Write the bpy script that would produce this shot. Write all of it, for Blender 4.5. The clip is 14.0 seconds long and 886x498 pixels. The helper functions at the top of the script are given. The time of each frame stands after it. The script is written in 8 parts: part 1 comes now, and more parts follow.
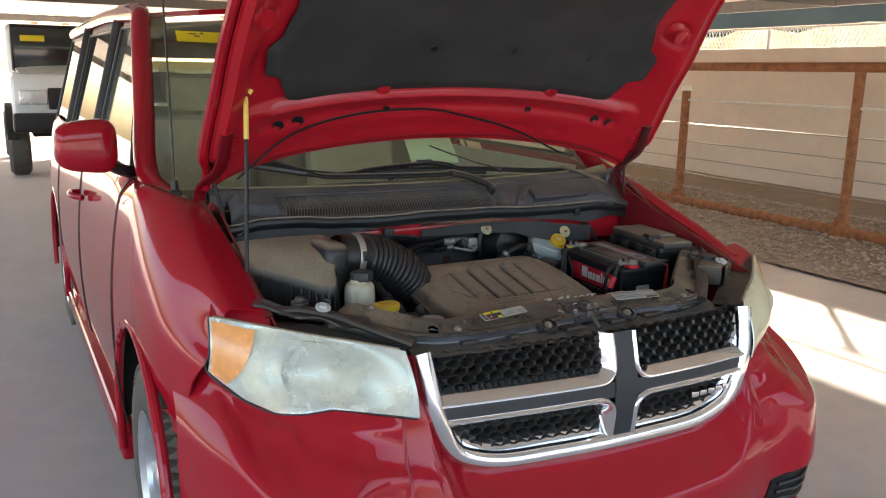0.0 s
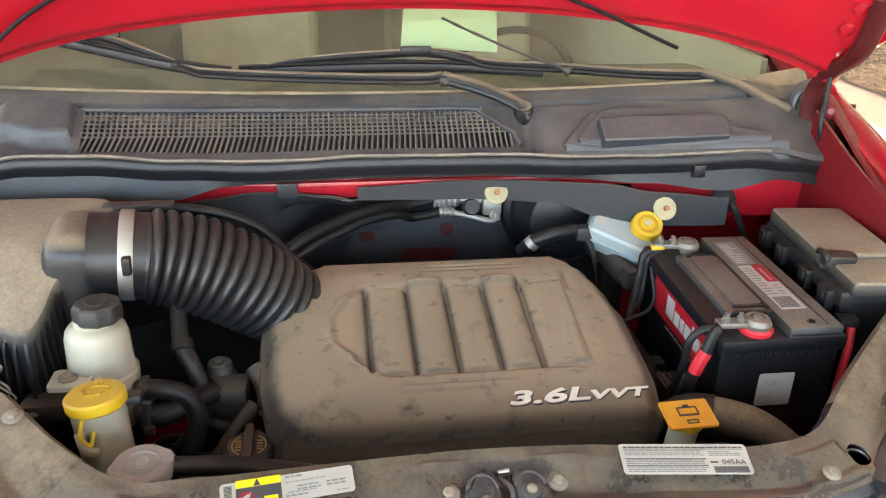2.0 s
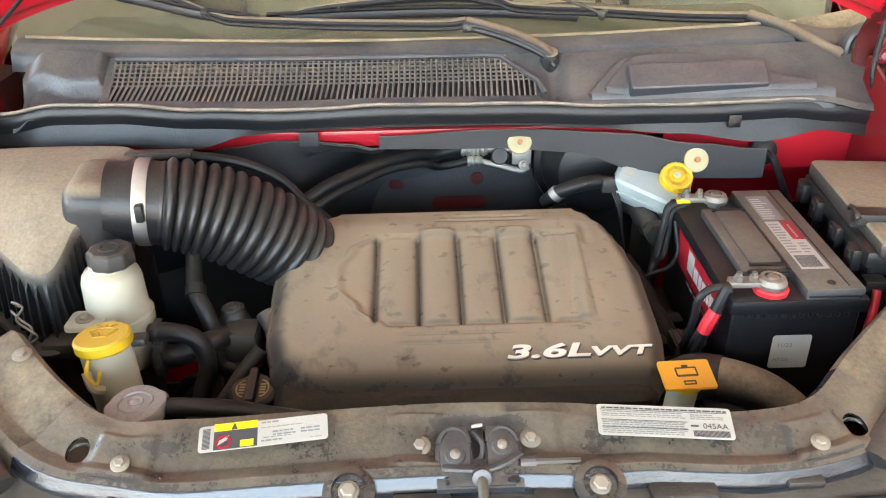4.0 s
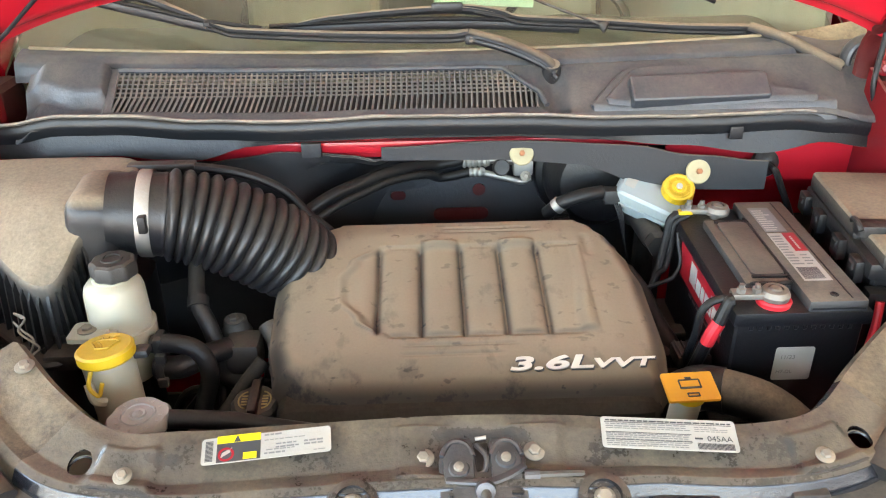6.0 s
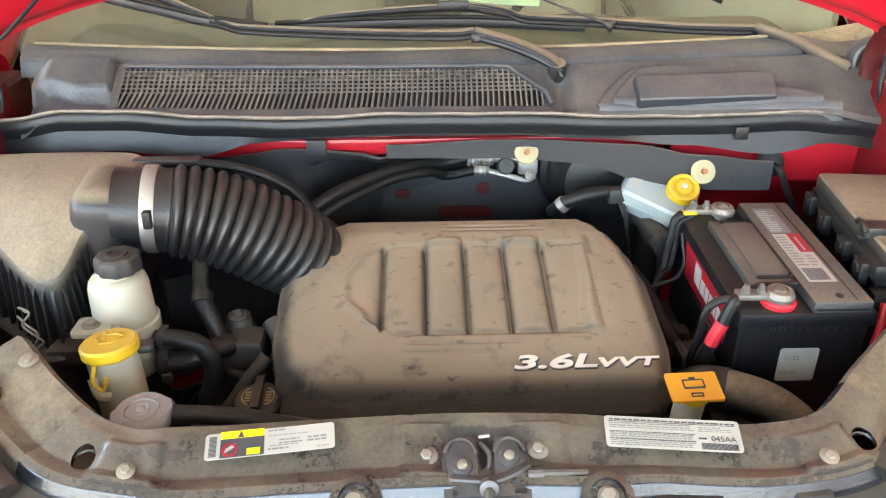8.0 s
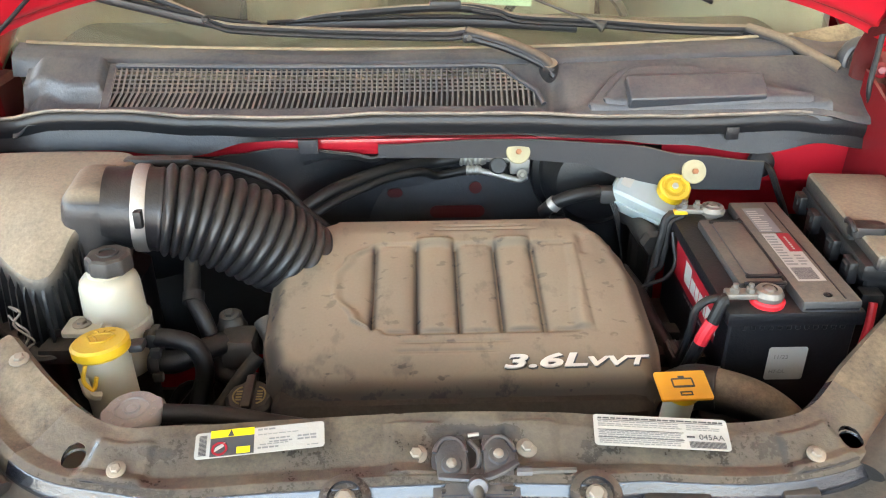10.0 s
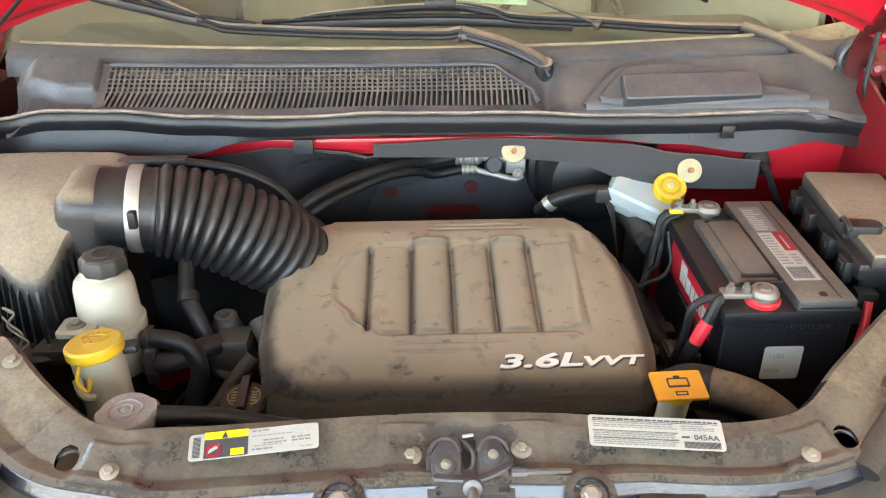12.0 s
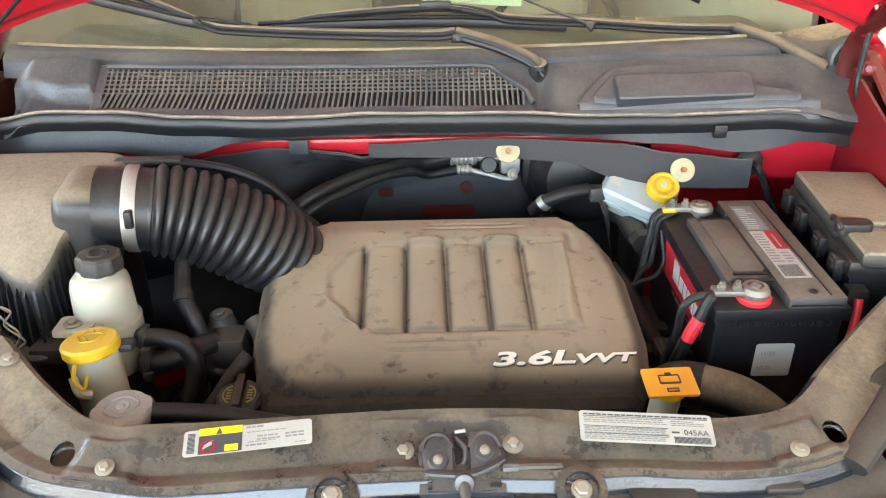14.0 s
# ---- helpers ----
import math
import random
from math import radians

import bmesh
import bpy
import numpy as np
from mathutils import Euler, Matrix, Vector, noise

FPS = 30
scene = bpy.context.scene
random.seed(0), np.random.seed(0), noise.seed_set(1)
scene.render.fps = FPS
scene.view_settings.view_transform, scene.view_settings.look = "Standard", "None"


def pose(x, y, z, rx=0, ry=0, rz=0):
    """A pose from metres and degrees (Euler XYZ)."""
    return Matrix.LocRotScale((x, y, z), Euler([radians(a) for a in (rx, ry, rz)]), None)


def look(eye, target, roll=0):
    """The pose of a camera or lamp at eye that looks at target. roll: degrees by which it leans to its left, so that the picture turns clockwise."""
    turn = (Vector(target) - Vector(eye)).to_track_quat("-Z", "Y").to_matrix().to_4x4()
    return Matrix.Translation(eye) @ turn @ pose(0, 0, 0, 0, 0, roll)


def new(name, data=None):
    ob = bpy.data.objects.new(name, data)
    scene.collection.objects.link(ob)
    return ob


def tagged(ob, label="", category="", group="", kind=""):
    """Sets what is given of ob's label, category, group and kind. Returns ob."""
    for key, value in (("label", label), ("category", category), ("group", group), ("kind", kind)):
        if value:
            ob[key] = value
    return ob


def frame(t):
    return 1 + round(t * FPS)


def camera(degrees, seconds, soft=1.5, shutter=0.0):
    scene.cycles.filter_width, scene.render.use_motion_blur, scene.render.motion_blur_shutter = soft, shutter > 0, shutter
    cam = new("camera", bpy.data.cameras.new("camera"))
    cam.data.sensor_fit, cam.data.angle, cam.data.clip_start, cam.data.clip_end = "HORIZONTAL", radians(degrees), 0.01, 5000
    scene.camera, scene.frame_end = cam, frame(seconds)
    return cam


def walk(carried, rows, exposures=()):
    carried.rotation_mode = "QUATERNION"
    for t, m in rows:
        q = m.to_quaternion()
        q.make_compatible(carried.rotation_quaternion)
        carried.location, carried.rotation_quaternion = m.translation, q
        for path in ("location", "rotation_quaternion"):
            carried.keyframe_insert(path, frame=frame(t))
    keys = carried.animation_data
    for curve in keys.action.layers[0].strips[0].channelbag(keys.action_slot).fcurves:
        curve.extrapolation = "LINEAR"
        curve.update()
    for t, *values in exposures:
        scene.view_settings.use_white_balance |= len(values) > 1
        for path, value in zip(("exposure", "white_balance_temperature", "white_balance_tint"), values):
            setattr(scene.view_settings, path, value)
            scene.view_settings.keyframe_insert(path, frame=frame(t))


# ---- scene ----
# seconds, stops, kelvin, tint: the camera opens up as it nears the shaded bay
EXPOSURES = [(0.0, 3.15, 7250, 11), (0.6, 3.42, 7300, 11), (1.2, 4.02, 7500, 11.5), (2.0, 4.84, 7700, 11), (3.0, 5.22, 7700, 10.5), (14.0, 5.22, 7700, 10.5)]
cam = camera(56.5, 14.0, soft=1.1)
PATH = [
    (0, (-1.291, -1.329, 1.595), (-0.353, 0.386, 1.173), 1.0),
    (0.5, (-0.961, -0.982, 1.605), (-0.12, 0.763, 1.105), 2.0),
    (1, (-0.585, -0.737, 1.578), (0.078, 1.053, 0.981), 2.4),
    (1.5, (-0.33, -0.454, 1.56), (0.147, 1.356, 0.857), 2.2),
    (2, (-0.132, -0.333, 1.568), (0.133, 1.479, 0.763), 1.1),
    (2.5, (0.005, -0.322, 1.566), (0.143, 1.467, 0.682), 0.3),
    (3, (0.004, -0.328, 1.572), (0.069, 1.448, 0.656), -0.7),
    (3.5, (-0.008, -0.337, 1.576), (0.036, 1.433, 0.645), -0.8),
    (4, (-0.008, -0.333, 1.578), (0.032, 1.437, 0.647), -1.0),
    (6.5, (-0.013, -0.331, 1.58), (0.029, 1.451, 0.673), -0.9),
    (7, (-0.012, -0.329, 1.579), (0.027, 1.452, 0.67), -0.7),
    (7.5, (-0.017, -0.331, 1.578), (0.024, 1.45, 0.668), -0.5),
    (8, (-0.016, -0.332, 1.578), (0.021, 1.448, 0.667), -0.5),
    (10.5, (-0.009, -0.338, 1.58), (0.042, 1.441, 0.667), -0.3),
    (11, (-0.01, -0.342, 1.579), (0.043, 1.438, 0.667), -0.3),
    (11.5, (-0.004, -0.337, 1.58), (0.049, 1.44, 0.665), -0.3),
    (12, (-0.005, -0.332, 1.581), (0.047, 1.445, 0.664), -0.4),
    (12.5, (-0.001, -0.333, 1.579), (0.051, 1.446, 0.666), -0.5),
    (13, (0.002, -0.338, 1.578), (0.051, 1.443, 0.669), -0.6),
    (13.5, (0.002, -0.342, 1.58), (0.052, 1.439, 0.671), -0.6),
    (14, (0.003, -0.343, 1.58), (0.056, 1.437, 0.669), -0.5),
]
walk(cam, [(t, look(eye, target, roll)) for t, eye, target, roll in PATH], exposures=EXPOSURES)

# ---- world and sun ----
SUN_EL, SUN_AZ = 15.3, 45.0  # azimuth from +y towards +x
world = bpy.data.worlds.new("sky_world")
scene.world = world
world.use_nodes = True
wn = world.node_tree
sky = wn.nodes.new("ShaderNodeTexSky")
sky.sky_type = "NISHITA"
sky.sun_disc = False
sky.air_density, sky.dust_density, sky.ozone_density = 0.7, 4.0, 0.6
sky.sun_elevation = radians(SUN_EL)
sky.sun_rotation = radians(SUN_AZ)
wn.nodes["Background"].inputs["Strength"].default_value = 0.15
wn.links.new(sky.outputs[0], wn.nodes["Background"].inputs["Color"])
sun_data = bpy.data.lights.new("sun", "SUN")
sun_data.energy, sun_data.angle, sun_data.color = 5.0, radians(0.5), (1.0, 0.94, 0.86)
sun = new("sun", sun_data)
_d = Vector((math.sin(radians(SUN_AZ)) * math.cos(radians(SUN_EL)), math.cos(radians(SUN_AZ)) * math.cos(radians(SUN_EL)), math.sin(radians(SUN_EL))))
sun.matrix_world = look(_d * 30, (0, 0, 0))


# ---- materials ----
def base_mat(name):
    m = bpy.data.materials.new(name)
    m.use_nodes = True
    nt = m.node_tree
    return m, nt, nt.nodes["Principled BSDF"]


def nd(nt, kind, **inputs):
    n = nt.nodes.new(kind)
    for k, v in inputs.items():
        n.inputs[k.replace("_", " ")].default_value = v
    return n


def mixc(nt, fac, a, b):
    n = nt.nodes.new("ShaderNodeMix")
    n.data_type = "RGBA"
    for sock, val in ((n.inputs[0], fac), (n.inputs[6], a), (n.inputs[7], b)):
        if hasattr(val, "default_value"):
            nt.links.new(val, sock)
        elif isinstance(val, tuple):
            sock.default_value = (*val, 1)
        else:
            sock.default_value = val
    return n.outputs[2]


def math_n(nt, op, a, b=0.0, clamp=False):
    n = nt.nodes.new("ShaderNodeMath")
    n.operation, n.use_clamp = op, clamp
    for sock, val in ((n.inputs[0], a), (n.inputs[1], b)):
        if hasattr(val, "default_value"):
            nt.links.new(val, sock)
        else:
            sock.default_value = val
    return n.outputs[0]


def noise_n(nt, scale, detail=4.0, rough=0.55, stretch=None):
    tc = nt.nodes.new("ShaderNodeTexCoord")
    n = nd(nt, "ShaderNodeTexNoise", Scale=scale, Detail=detail, Roughness=rough)
    if stretch:
        mp = nt.nodes.new("ShaderNodeMapping")
        mp.inputs["Scale"].default_value = stretch
        nt.links.new(tc.outputs["Object"], mp.inputs[0])
        nt.links.new(mp.outputs[0], n.inputs["Vector"])
    else:
        nt.links.new(tc.outputs["Object"], n.inputs["Vector"])
    return n.outputs["Fac"]


def ramp(nt, val, lo, hi):
    n = nd(nt, "ShaderNodeMapRange")
    n.inputs[1].default_value, n.inputs[2].default_value = lo, hi
    nt.links.new(val, n.inputs[0])
    return n.outputs[0]


def bump(nt, bsdf, height, strength=0.2, dist=0.002):
    b = nd(nt, "ShaderNodeBump", Strength=strength, Distance=dist)
    nt.links.new(height, b.inputs["Height"])
    nt.links.new(b.outputs[0], bsdf.inputs["Normal"])


DUST = (0.37, 0.295, 0.20)


def dusty(name, base, rough=0.45, amount=0.6, floor=0.0, metal=0.0, dust=DUST, grain=180.0, spots=9.0, coat=0.0, contrast=0.45, spec=0.5, steep=(-0.1, 0.85), edge=(0.36, 0.62)):
    """A surface on which dust has settled: mostly where it faces up, in patches, with fine specks."""
    m, nt, b = base_mat(name)
    geo = nt.nodes.new("ShaderNodeNewGeometry")
    sep = nt.nodes.new("ShaderNodeSeparateXYZ")
    nt.links.new(geo.outputs["Normal"], sep.inputs[0])
    up = ramp(nt, sep.outputs[2], *steep)
    patch = ramp(nt, noise_n(nt, spots, 7.0, 0.72), *edge)
    fine = ramp(nt, noise_n(nt, grain, 3.0, 0.7), 0.25, 0.75)
    lay = math_n(nt, "ADD", math_n(nt, "MULTIPLY", up, amount), floor)
    vary = math_n(nt, "ADD", math_n(nt, "MULTIPLY", patch, contrast), math_n(nt, "ADD", math_n(nt, "MULTIPLY", fine, 0.5), 0.85 - contrast))
    mask = math_n(nt, "MULTIPLY", lay, vary, clamp=True)
    col = mixc(nt, mask, base, dust)
    nt.links.new(col, b.inputs["Base Color"])
    r = math_n(nt, "ADD", math_n(nt, "MULTIPLY", mask, 0.85 - rough), rough, clamp=True)
    nt.links.new(r, b.inputs["Roughness"])
    if metal:
        nt.links.new(math_n(nt, "MULTIPLY", math_n(nt, "SUBTRACT", 1.0, mask, clamp=True), metal), b.inputs["Metallic"])
    b.inputs["Coat Weight"].default_value = coat
    b.inputs["Coat Roughness"].default_value = 0.04
    b.inputs["Coat IOR"].default_value = 1.4
    b.inputs["Specular IOR Level"].default_value = spec
    bump(nt, b, fine, 0.3 if coat < 0.5 else 0.02, 0.001)
    return m


def plain(name, col, rough=0.5, metal=0.0, vary=0.12, scale=25.0, coat=0.0, bumps=0.08):
    m, nt, b = base_mat(name)
    n = noise_n(nt, scale, 5.0, 0.6)
    dark = tuple(c * (1 - vary) for c in col)
    lite = tuple(min(1, c * (1 + vary)) for c in col)
    nt.links.new(mixc(nt, ramp(nt, n, 0.3, 0.7), dark, lite), b.inputs["Base Color"])
    nt.links.new(math_n(nt, "ADD", math_n(nt, "MULTIPLY", n, 0.2), max(0.02, rough - 0.1)), b.inputs["Roughness"])
    b.inputs["Metallic"].default_value = metal
    b.inputs["Coat Weight"].default_value = coat
    if bumps:
        bump(nt, b, noise_n(nt, scale * 12, 3.0), bumps, 0.001)
    return m


def glass_mat(name, tint, gloss=0.045, film=0.0):
    m = bpy.data.materials.new(name)
    m.use_nodes = True
    nt = m.node_tree
    nt.nodes.clear()
    out = nt.nodes.new("ShaderNodeOutputMaterial")
    tr = nd(nt, "ShaderNodeBsdfTransparent")
    tr.inputs[0].default_value = (*tint, 1)
    gl = nd(nt, "ShaderNodeBsdfGlossy", Roughness=0.02)
    lw = nd(nt, "ShaderNodeLayerWeight", Blend=0.5)
    edge = math_n(nt, "POWER", lw.outputs["Facing"], 4.0)
    fr = math_n(nt, "ADD", math_n(nt, "MULTIPLY", edge, 0.75), gloss)
    mx = nt.nodes.new("ShaderNodeMixShader")
    nt.links.new(fr, mx.inputs[0])
    nt.links.new(tr.outputs[0], mx.inputs[1])
    nt.links.new(gl.outputs[0], mx.inputs[2])
    last = mx.outputs[0]
    if film:
        df = nd(nt, "ShaderNodeBsdfDiffuse")
        df.inputs[0].default_value = (0.42, 0.38, 0.27, 1)
        m2 = nt.nodes.new("ShaderNodeMixShader")
        nt.links.new(math_n(nt, "ADD", math_n(nt, "MULTIPLY", noise_n(nt, 6.0, 5.0, 0.6), film * 0.8), film * 0.6), m2.inputs[0])
        nt.links.new(last, m2.inputs[1])
        nt.links.new(df.outputs[0], m2.inputs[2])
        last = m2.outputs[0]
    nt.links.new(last, out.inputs[0])
    return m


def milky(name, col, trans=0.35, rough=0.35):
    """Translucent plastic: light shines through it softly."""
    m, nt, b = base_mat(name)
    n = ramp(nt, noise_n(nt, 14.0, 5.0), 0.3, 0.75)
    nt.links.new(mixc(nt, n, col, tuple(c * 0.86 for c in col)), b.inputs["Base Color"])
    b.inputs["Roughness"].default_value = rough
    b.inputs["Subsurface Weight"].default_value = trans
    b.inputs["Subsurface Radius"].default_value = (0.02, 0.015, 0.01)
    return m


M_RED = dusty("red_paint", (0.34, 0.005, 0.015), 0.5, 0.01, 0.0, metal=0.0, coat=1.0, spots=3.0, spec=0.02)
M_RED_IN = dusty("red_inner_paint", (0.43, 0.010, 0.021), 0.5, 0.05, 0.0, coat=1.0, spec=0.12, spots=6.0)


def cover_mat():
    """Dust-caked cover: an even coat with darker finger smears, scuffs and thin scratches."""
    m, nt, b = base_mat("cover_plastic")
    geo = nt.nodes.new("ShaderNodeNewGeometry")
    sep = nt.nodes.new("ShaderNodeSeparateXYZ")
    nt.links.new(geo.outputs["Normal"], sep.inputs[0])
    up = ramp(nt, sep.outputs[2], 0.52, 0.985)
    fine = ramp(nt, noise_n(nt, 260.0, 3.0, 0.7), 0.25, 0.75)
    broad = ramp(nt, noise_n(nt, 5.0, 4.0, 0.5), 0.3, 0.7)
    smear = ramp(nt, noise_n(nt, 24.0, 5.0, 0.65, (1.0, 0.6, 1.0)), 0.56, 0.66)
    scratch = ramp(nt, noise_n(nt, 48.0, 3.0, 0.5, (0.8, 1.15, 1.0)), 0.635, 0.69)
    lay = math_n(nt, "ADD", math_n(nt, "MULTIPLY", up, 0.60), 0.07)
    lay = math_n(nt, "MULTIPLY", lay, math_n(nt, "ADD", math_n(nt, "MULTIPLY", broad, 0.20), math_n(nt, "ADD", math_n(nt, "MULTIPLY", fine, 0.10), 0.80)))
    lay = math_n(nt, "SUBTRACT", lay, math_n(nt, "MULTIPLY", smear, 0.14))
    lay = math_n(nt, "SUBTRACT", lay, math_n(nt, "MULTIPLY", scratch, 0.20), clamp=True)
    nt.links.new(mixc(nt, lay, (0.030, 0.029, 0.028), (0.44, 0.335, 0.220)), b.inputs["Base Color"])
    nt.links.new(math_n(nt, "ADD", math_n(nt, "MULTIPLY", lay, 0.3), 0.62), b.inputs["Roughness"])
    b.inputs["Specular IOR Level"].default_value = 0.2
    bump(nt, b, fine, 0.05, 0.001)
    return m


# body red dimmed for the engine bay, its shade put into the base colour
M_RED_BAY_DIM = dusty("bay_dimmed_red_paint", (0.15, 0.004, 0.009), 0.45, 0.12, 0.0, coat=0.6, spec=0.05, spots=9.0)
# lightly dusted body red, darkened to carry the shade of recesses and corners
M_RED_SHADE = dusty("shade_dark_red_paint", (0.065, 0.004, 0.006), 0.5, 0.14, 0.02, coat=0.0, spec=0.2, spots=12.0)


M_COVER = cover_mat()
M_BOX = dusty("airbox_plastic", (0.020, 0.020, 0.021), 0.42, 0.68, 0.0, spots=7.0, contrast=0.3)
M_BLACK = dusty("black_plastic", (0.010, 0.010, 0.011), 0.36, 0.06, 0.0, spots=12.0, spec=0.4)
M_BLACKD = dusty("grimy_black_plastic", (0.014, 0.013, 0.013), 0.45, 0.15, 0.01, spots=14.0, dust=(0.34, 0.27, 0.19))
M_SUPARM = dusty("dusty_support_arm", (0.020, 0.019, 0.018), 0.4, 0.44, 0.02, spots=14.0, contrast=0.7, dust=(0.44, 0.34, 0.22), spec=0.3)
M_CLAMP = dusty("terminal_metal", (0.20, 0.19, 0.175), 0.45, 0.35, 0.1, metal=0.7, spots=45.0, contrast=0.7)
M_SEAL = dusty("seal_rubber", (0.011, 0.012, 0.014), 0.3, 0.06, 0.0, spots=18.0, spec=0.32)
M_RUBBER = dusty("rubber", (0.012, 0.012, 0.014), 0.32, 0.09, 0.0, spots=18.0, spec=0.42)
M_HOSE = dusty("hose_rubber", (0.009, 0.009, 0.010), 0.42, 0.055, 0.0, spots=22.0, spec=0.28)
M_HOSED = dusty("dusty_hose_rubber", (0.014, 0.013, 0.012), 0.5, 0.55, 0.0, spots=12.0, contrast=0.5, dust=(0.42, 0.32, 0.21))
M_COWL = dusty("cowl_plastic", (0.036, 0.041, 0.050), 0.28, 0.25, 0.0, spots=8.0, contrast=0.8, dust=(0.34, 0.29, 0.22))
M_LATCH = dusty("latch_steel", (0.06, 0.065, 0.075), 0.3, 0.18, 0.0, metal=0.5, spots=30.0)
M_ARM = dusty("wiper_arm_plastic", (0.012, 0.012, 0.013), 0.4, 0.75, 0.0, spots=14.0, contrast=0.3, steep=(0.45, 0.95))
M_CAPMET = dusty("radiator_cap_metal", (0.30, 0.285, 0.265), 0.42, 0.2, 0.02, metal=0.25, spots=25.0)
M_SUPPORT = dusty("black_steel_panel", (0.014, 0.015, 0.018), 0.20, 0.40, 0.0, spots=6.0, contrast=0.80, dust=(0.42, 0.33, 0.21), spec=0.7, edge=(0.40, 0.64), steep=(0.70, 0.99))
M_SHIELD = dusty("firewall_shield", (0.028, 0.030, 0.034), 0.5, 0.12, 0.0, spots=8.0, spec=0.35)
M_SCREEN = dusty("screen_plastic", (0.075, 0.08, 0.088), 0.45, 0.4, 0.05, spots=10.0, contrast=0.7, dust=(0.38, 0.30, 0.21))
M_METAL = dusty("bare_metal", (0.42, 0.41, 0.39), 0.42, 0.5, 0.08, metal=0.9, spots=25.0)
M_CAST = dusty("cast_metal", (0.05, 0.047, 0.043), 0.5, 0.16, 0.02, metal=0.4, spots=25.0)
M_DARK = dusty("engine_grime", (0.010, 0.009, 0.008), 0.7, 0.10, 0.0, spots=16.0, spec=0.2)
M_ZINC = dusty("zinc_bolt", (0.25, 0.22, 0.18), 0.45, 0.30, 0.06, metal=0.5, spots=40.0)
M_WHITEBOLT = dusty("pale_adjuster", (0.46, 0.46, 0.45), 0.4, 0.2, 0.0, spots=30.0)
M_CHROME = plain("chrome", (0.82, 0.82, 0.82), 0.12, 1.0, 0.04, 8.0, bumps=0.02)
M_MILK = milky("milky_plastic", (0.47, 0.44, 0.335))
M_MILKB = milky("brake_reservoir_plastic", (0.36, 0.41, 0.40))
M_YMARK = plain("yellow_moulding", (0.46, 0.27, 0.012), 0.5, 0, 0.1, 40.0)
M_YELLOW = dusty("yellow_plastic", (0.66, 0.41, 0.015), 0.42, 0.18, 0.0, spots=30.0)
M_ORANGE = dusty("amber_yellow_plastic", (0.80, 0.36, 0.02), 0.42, 0.12, 0.0, spots=30.0)
M_CAPBLK = dusty("cap_plastic", (0.02, 0.02, 0.02), 0.5, 0.12, 0.0, spots=40.0)
M_WHITE = dusty("label_white", (0.42, 0.41, 0.365), 0.4, 0.26, 0.0, spots=30.0, contrast=0.7, dust=(0.40, 0.34, 0.25))
M_INK = plain("label_ink", (0.06, 0.06, 0.06), 0.5, 0, 0.05, 60.0, bumps=0)
M_INKG = plain("label_ink_grey", (0.20, 0.20, 0.19), 0.5, 0, 0.05, 60.0, bumps=0)
M_LYEL = plain("label_yellow", (0.80, 0.62, 0.02), 0.45, 0, 0.05, 60.0, bumps=0)
M_LRED = plain("label_red", (0.36, 0.010, 0.02), 0.42, 0, 0.06, 60.0, bumps=0)
M_BAT = dusty("battery_case", (0.008, 0.008, 0.010), 0.38, 0.05, 0.0, spots=70.0, spec=0.3)
M_BATTOP = dusty("battery_lid", (0.035, 0.035, 0.038), 0.5, 0.32, 0.0, spots=14.0)
M_REDRUB = plain("red_rubber", (0.62, 0.02, 0.03), 0.5, 0, 0.1, 40.0)
M_LETTER = dusty("letter_silver", (0.78, 0.72, 0.60), 0.40, 0.05, 0.0, metal=0.0, spots=60.0)
M_PAD = plain("hood_insulation", (0.028, 0.027, 0.027), 0.92, 0, 0.35, 6.0, bumps=0.5)
M_TYRE = dusty("tyre_rubber", (0.03, 0.03, 0.03), 0.75, 0.2, 0.14, spots=9.0)
M_RIM = plain("wheel_alloy", (0.55, 0.56, 0.58), 0.32, 0.8, 0.1, 20.0)
M_GLASS = glass_mat("windshield_glass", (0.93, 0.96, 0.88), 0.05, film=0.07)
M_SIDEGLASS = glass_mat("side_glass", (0.92, 0.95, 0.93), 0.06)
M_PRIVACY = glass_mat("dark_rear_glass", (0.24, 0.27, 0.24), 0.06)
M_DASH = plain("dash_plastic", (0.15, 0.14, 0.105), 0.7, 0, 0.1, 10.0)
M_SEAT = plain("seat_cloth", (0.62, 0.58, 0.45), 0.9, 0, 0.15, 12.0, bumps=0.3)
M_LINER = plain("cabin_liner", (0.56, 0.52, 0.41), 0.9, 0, 0.08, 12.0)
M_PAPER = plain("green_paper", (0.66, 0.86, 0.66), 0.8, 0, 0.04, 12.0)
M_AMBER = plain("amber_reflector", (0.84, 0.36, 0.12), 0.25, 0, 0.15, 30.0, coat=0.5)
M_BULBWHITE = plain("reflector_bowl", (0.74, 0.76, 0.75), 0.25, 0.45, 0.1, 12.0)
M_TRUCKW = plain("white_paint", (0.78, 0.78, 0.76), 0.3, 0, 0.04, 6.0, coat=0.6)
M_BRASS = plain("gold_print", (0.34, 0.27, 0.12), 0.5, 0.2, 0.15, 60.0)
M_PROP_Y = plain("prop_grip_yellow", (0.80, 0.56, 0.12), 0.5, 0, 0.08, 30.0)
M_WASHER = plain("washer_plastic", (0.36, 0.32, 0.19), 0.6, 0, 0.12, 40.0)
M_SEALDUST = dusty("dusty_seal", (0.02, 0.02, 0.02), 0.5, 0.7, 0.05, spots=12.0, contrast=0.5, dust=(0.44, 0.34, 0.20))
M_LIP = dusty("dusty_lip", (0.10, 0.09, 0.08), 0.6, 0.6, 0.15, spots=30.0, contrast=0.8, dust=(0.40, 0.33, 0.25))
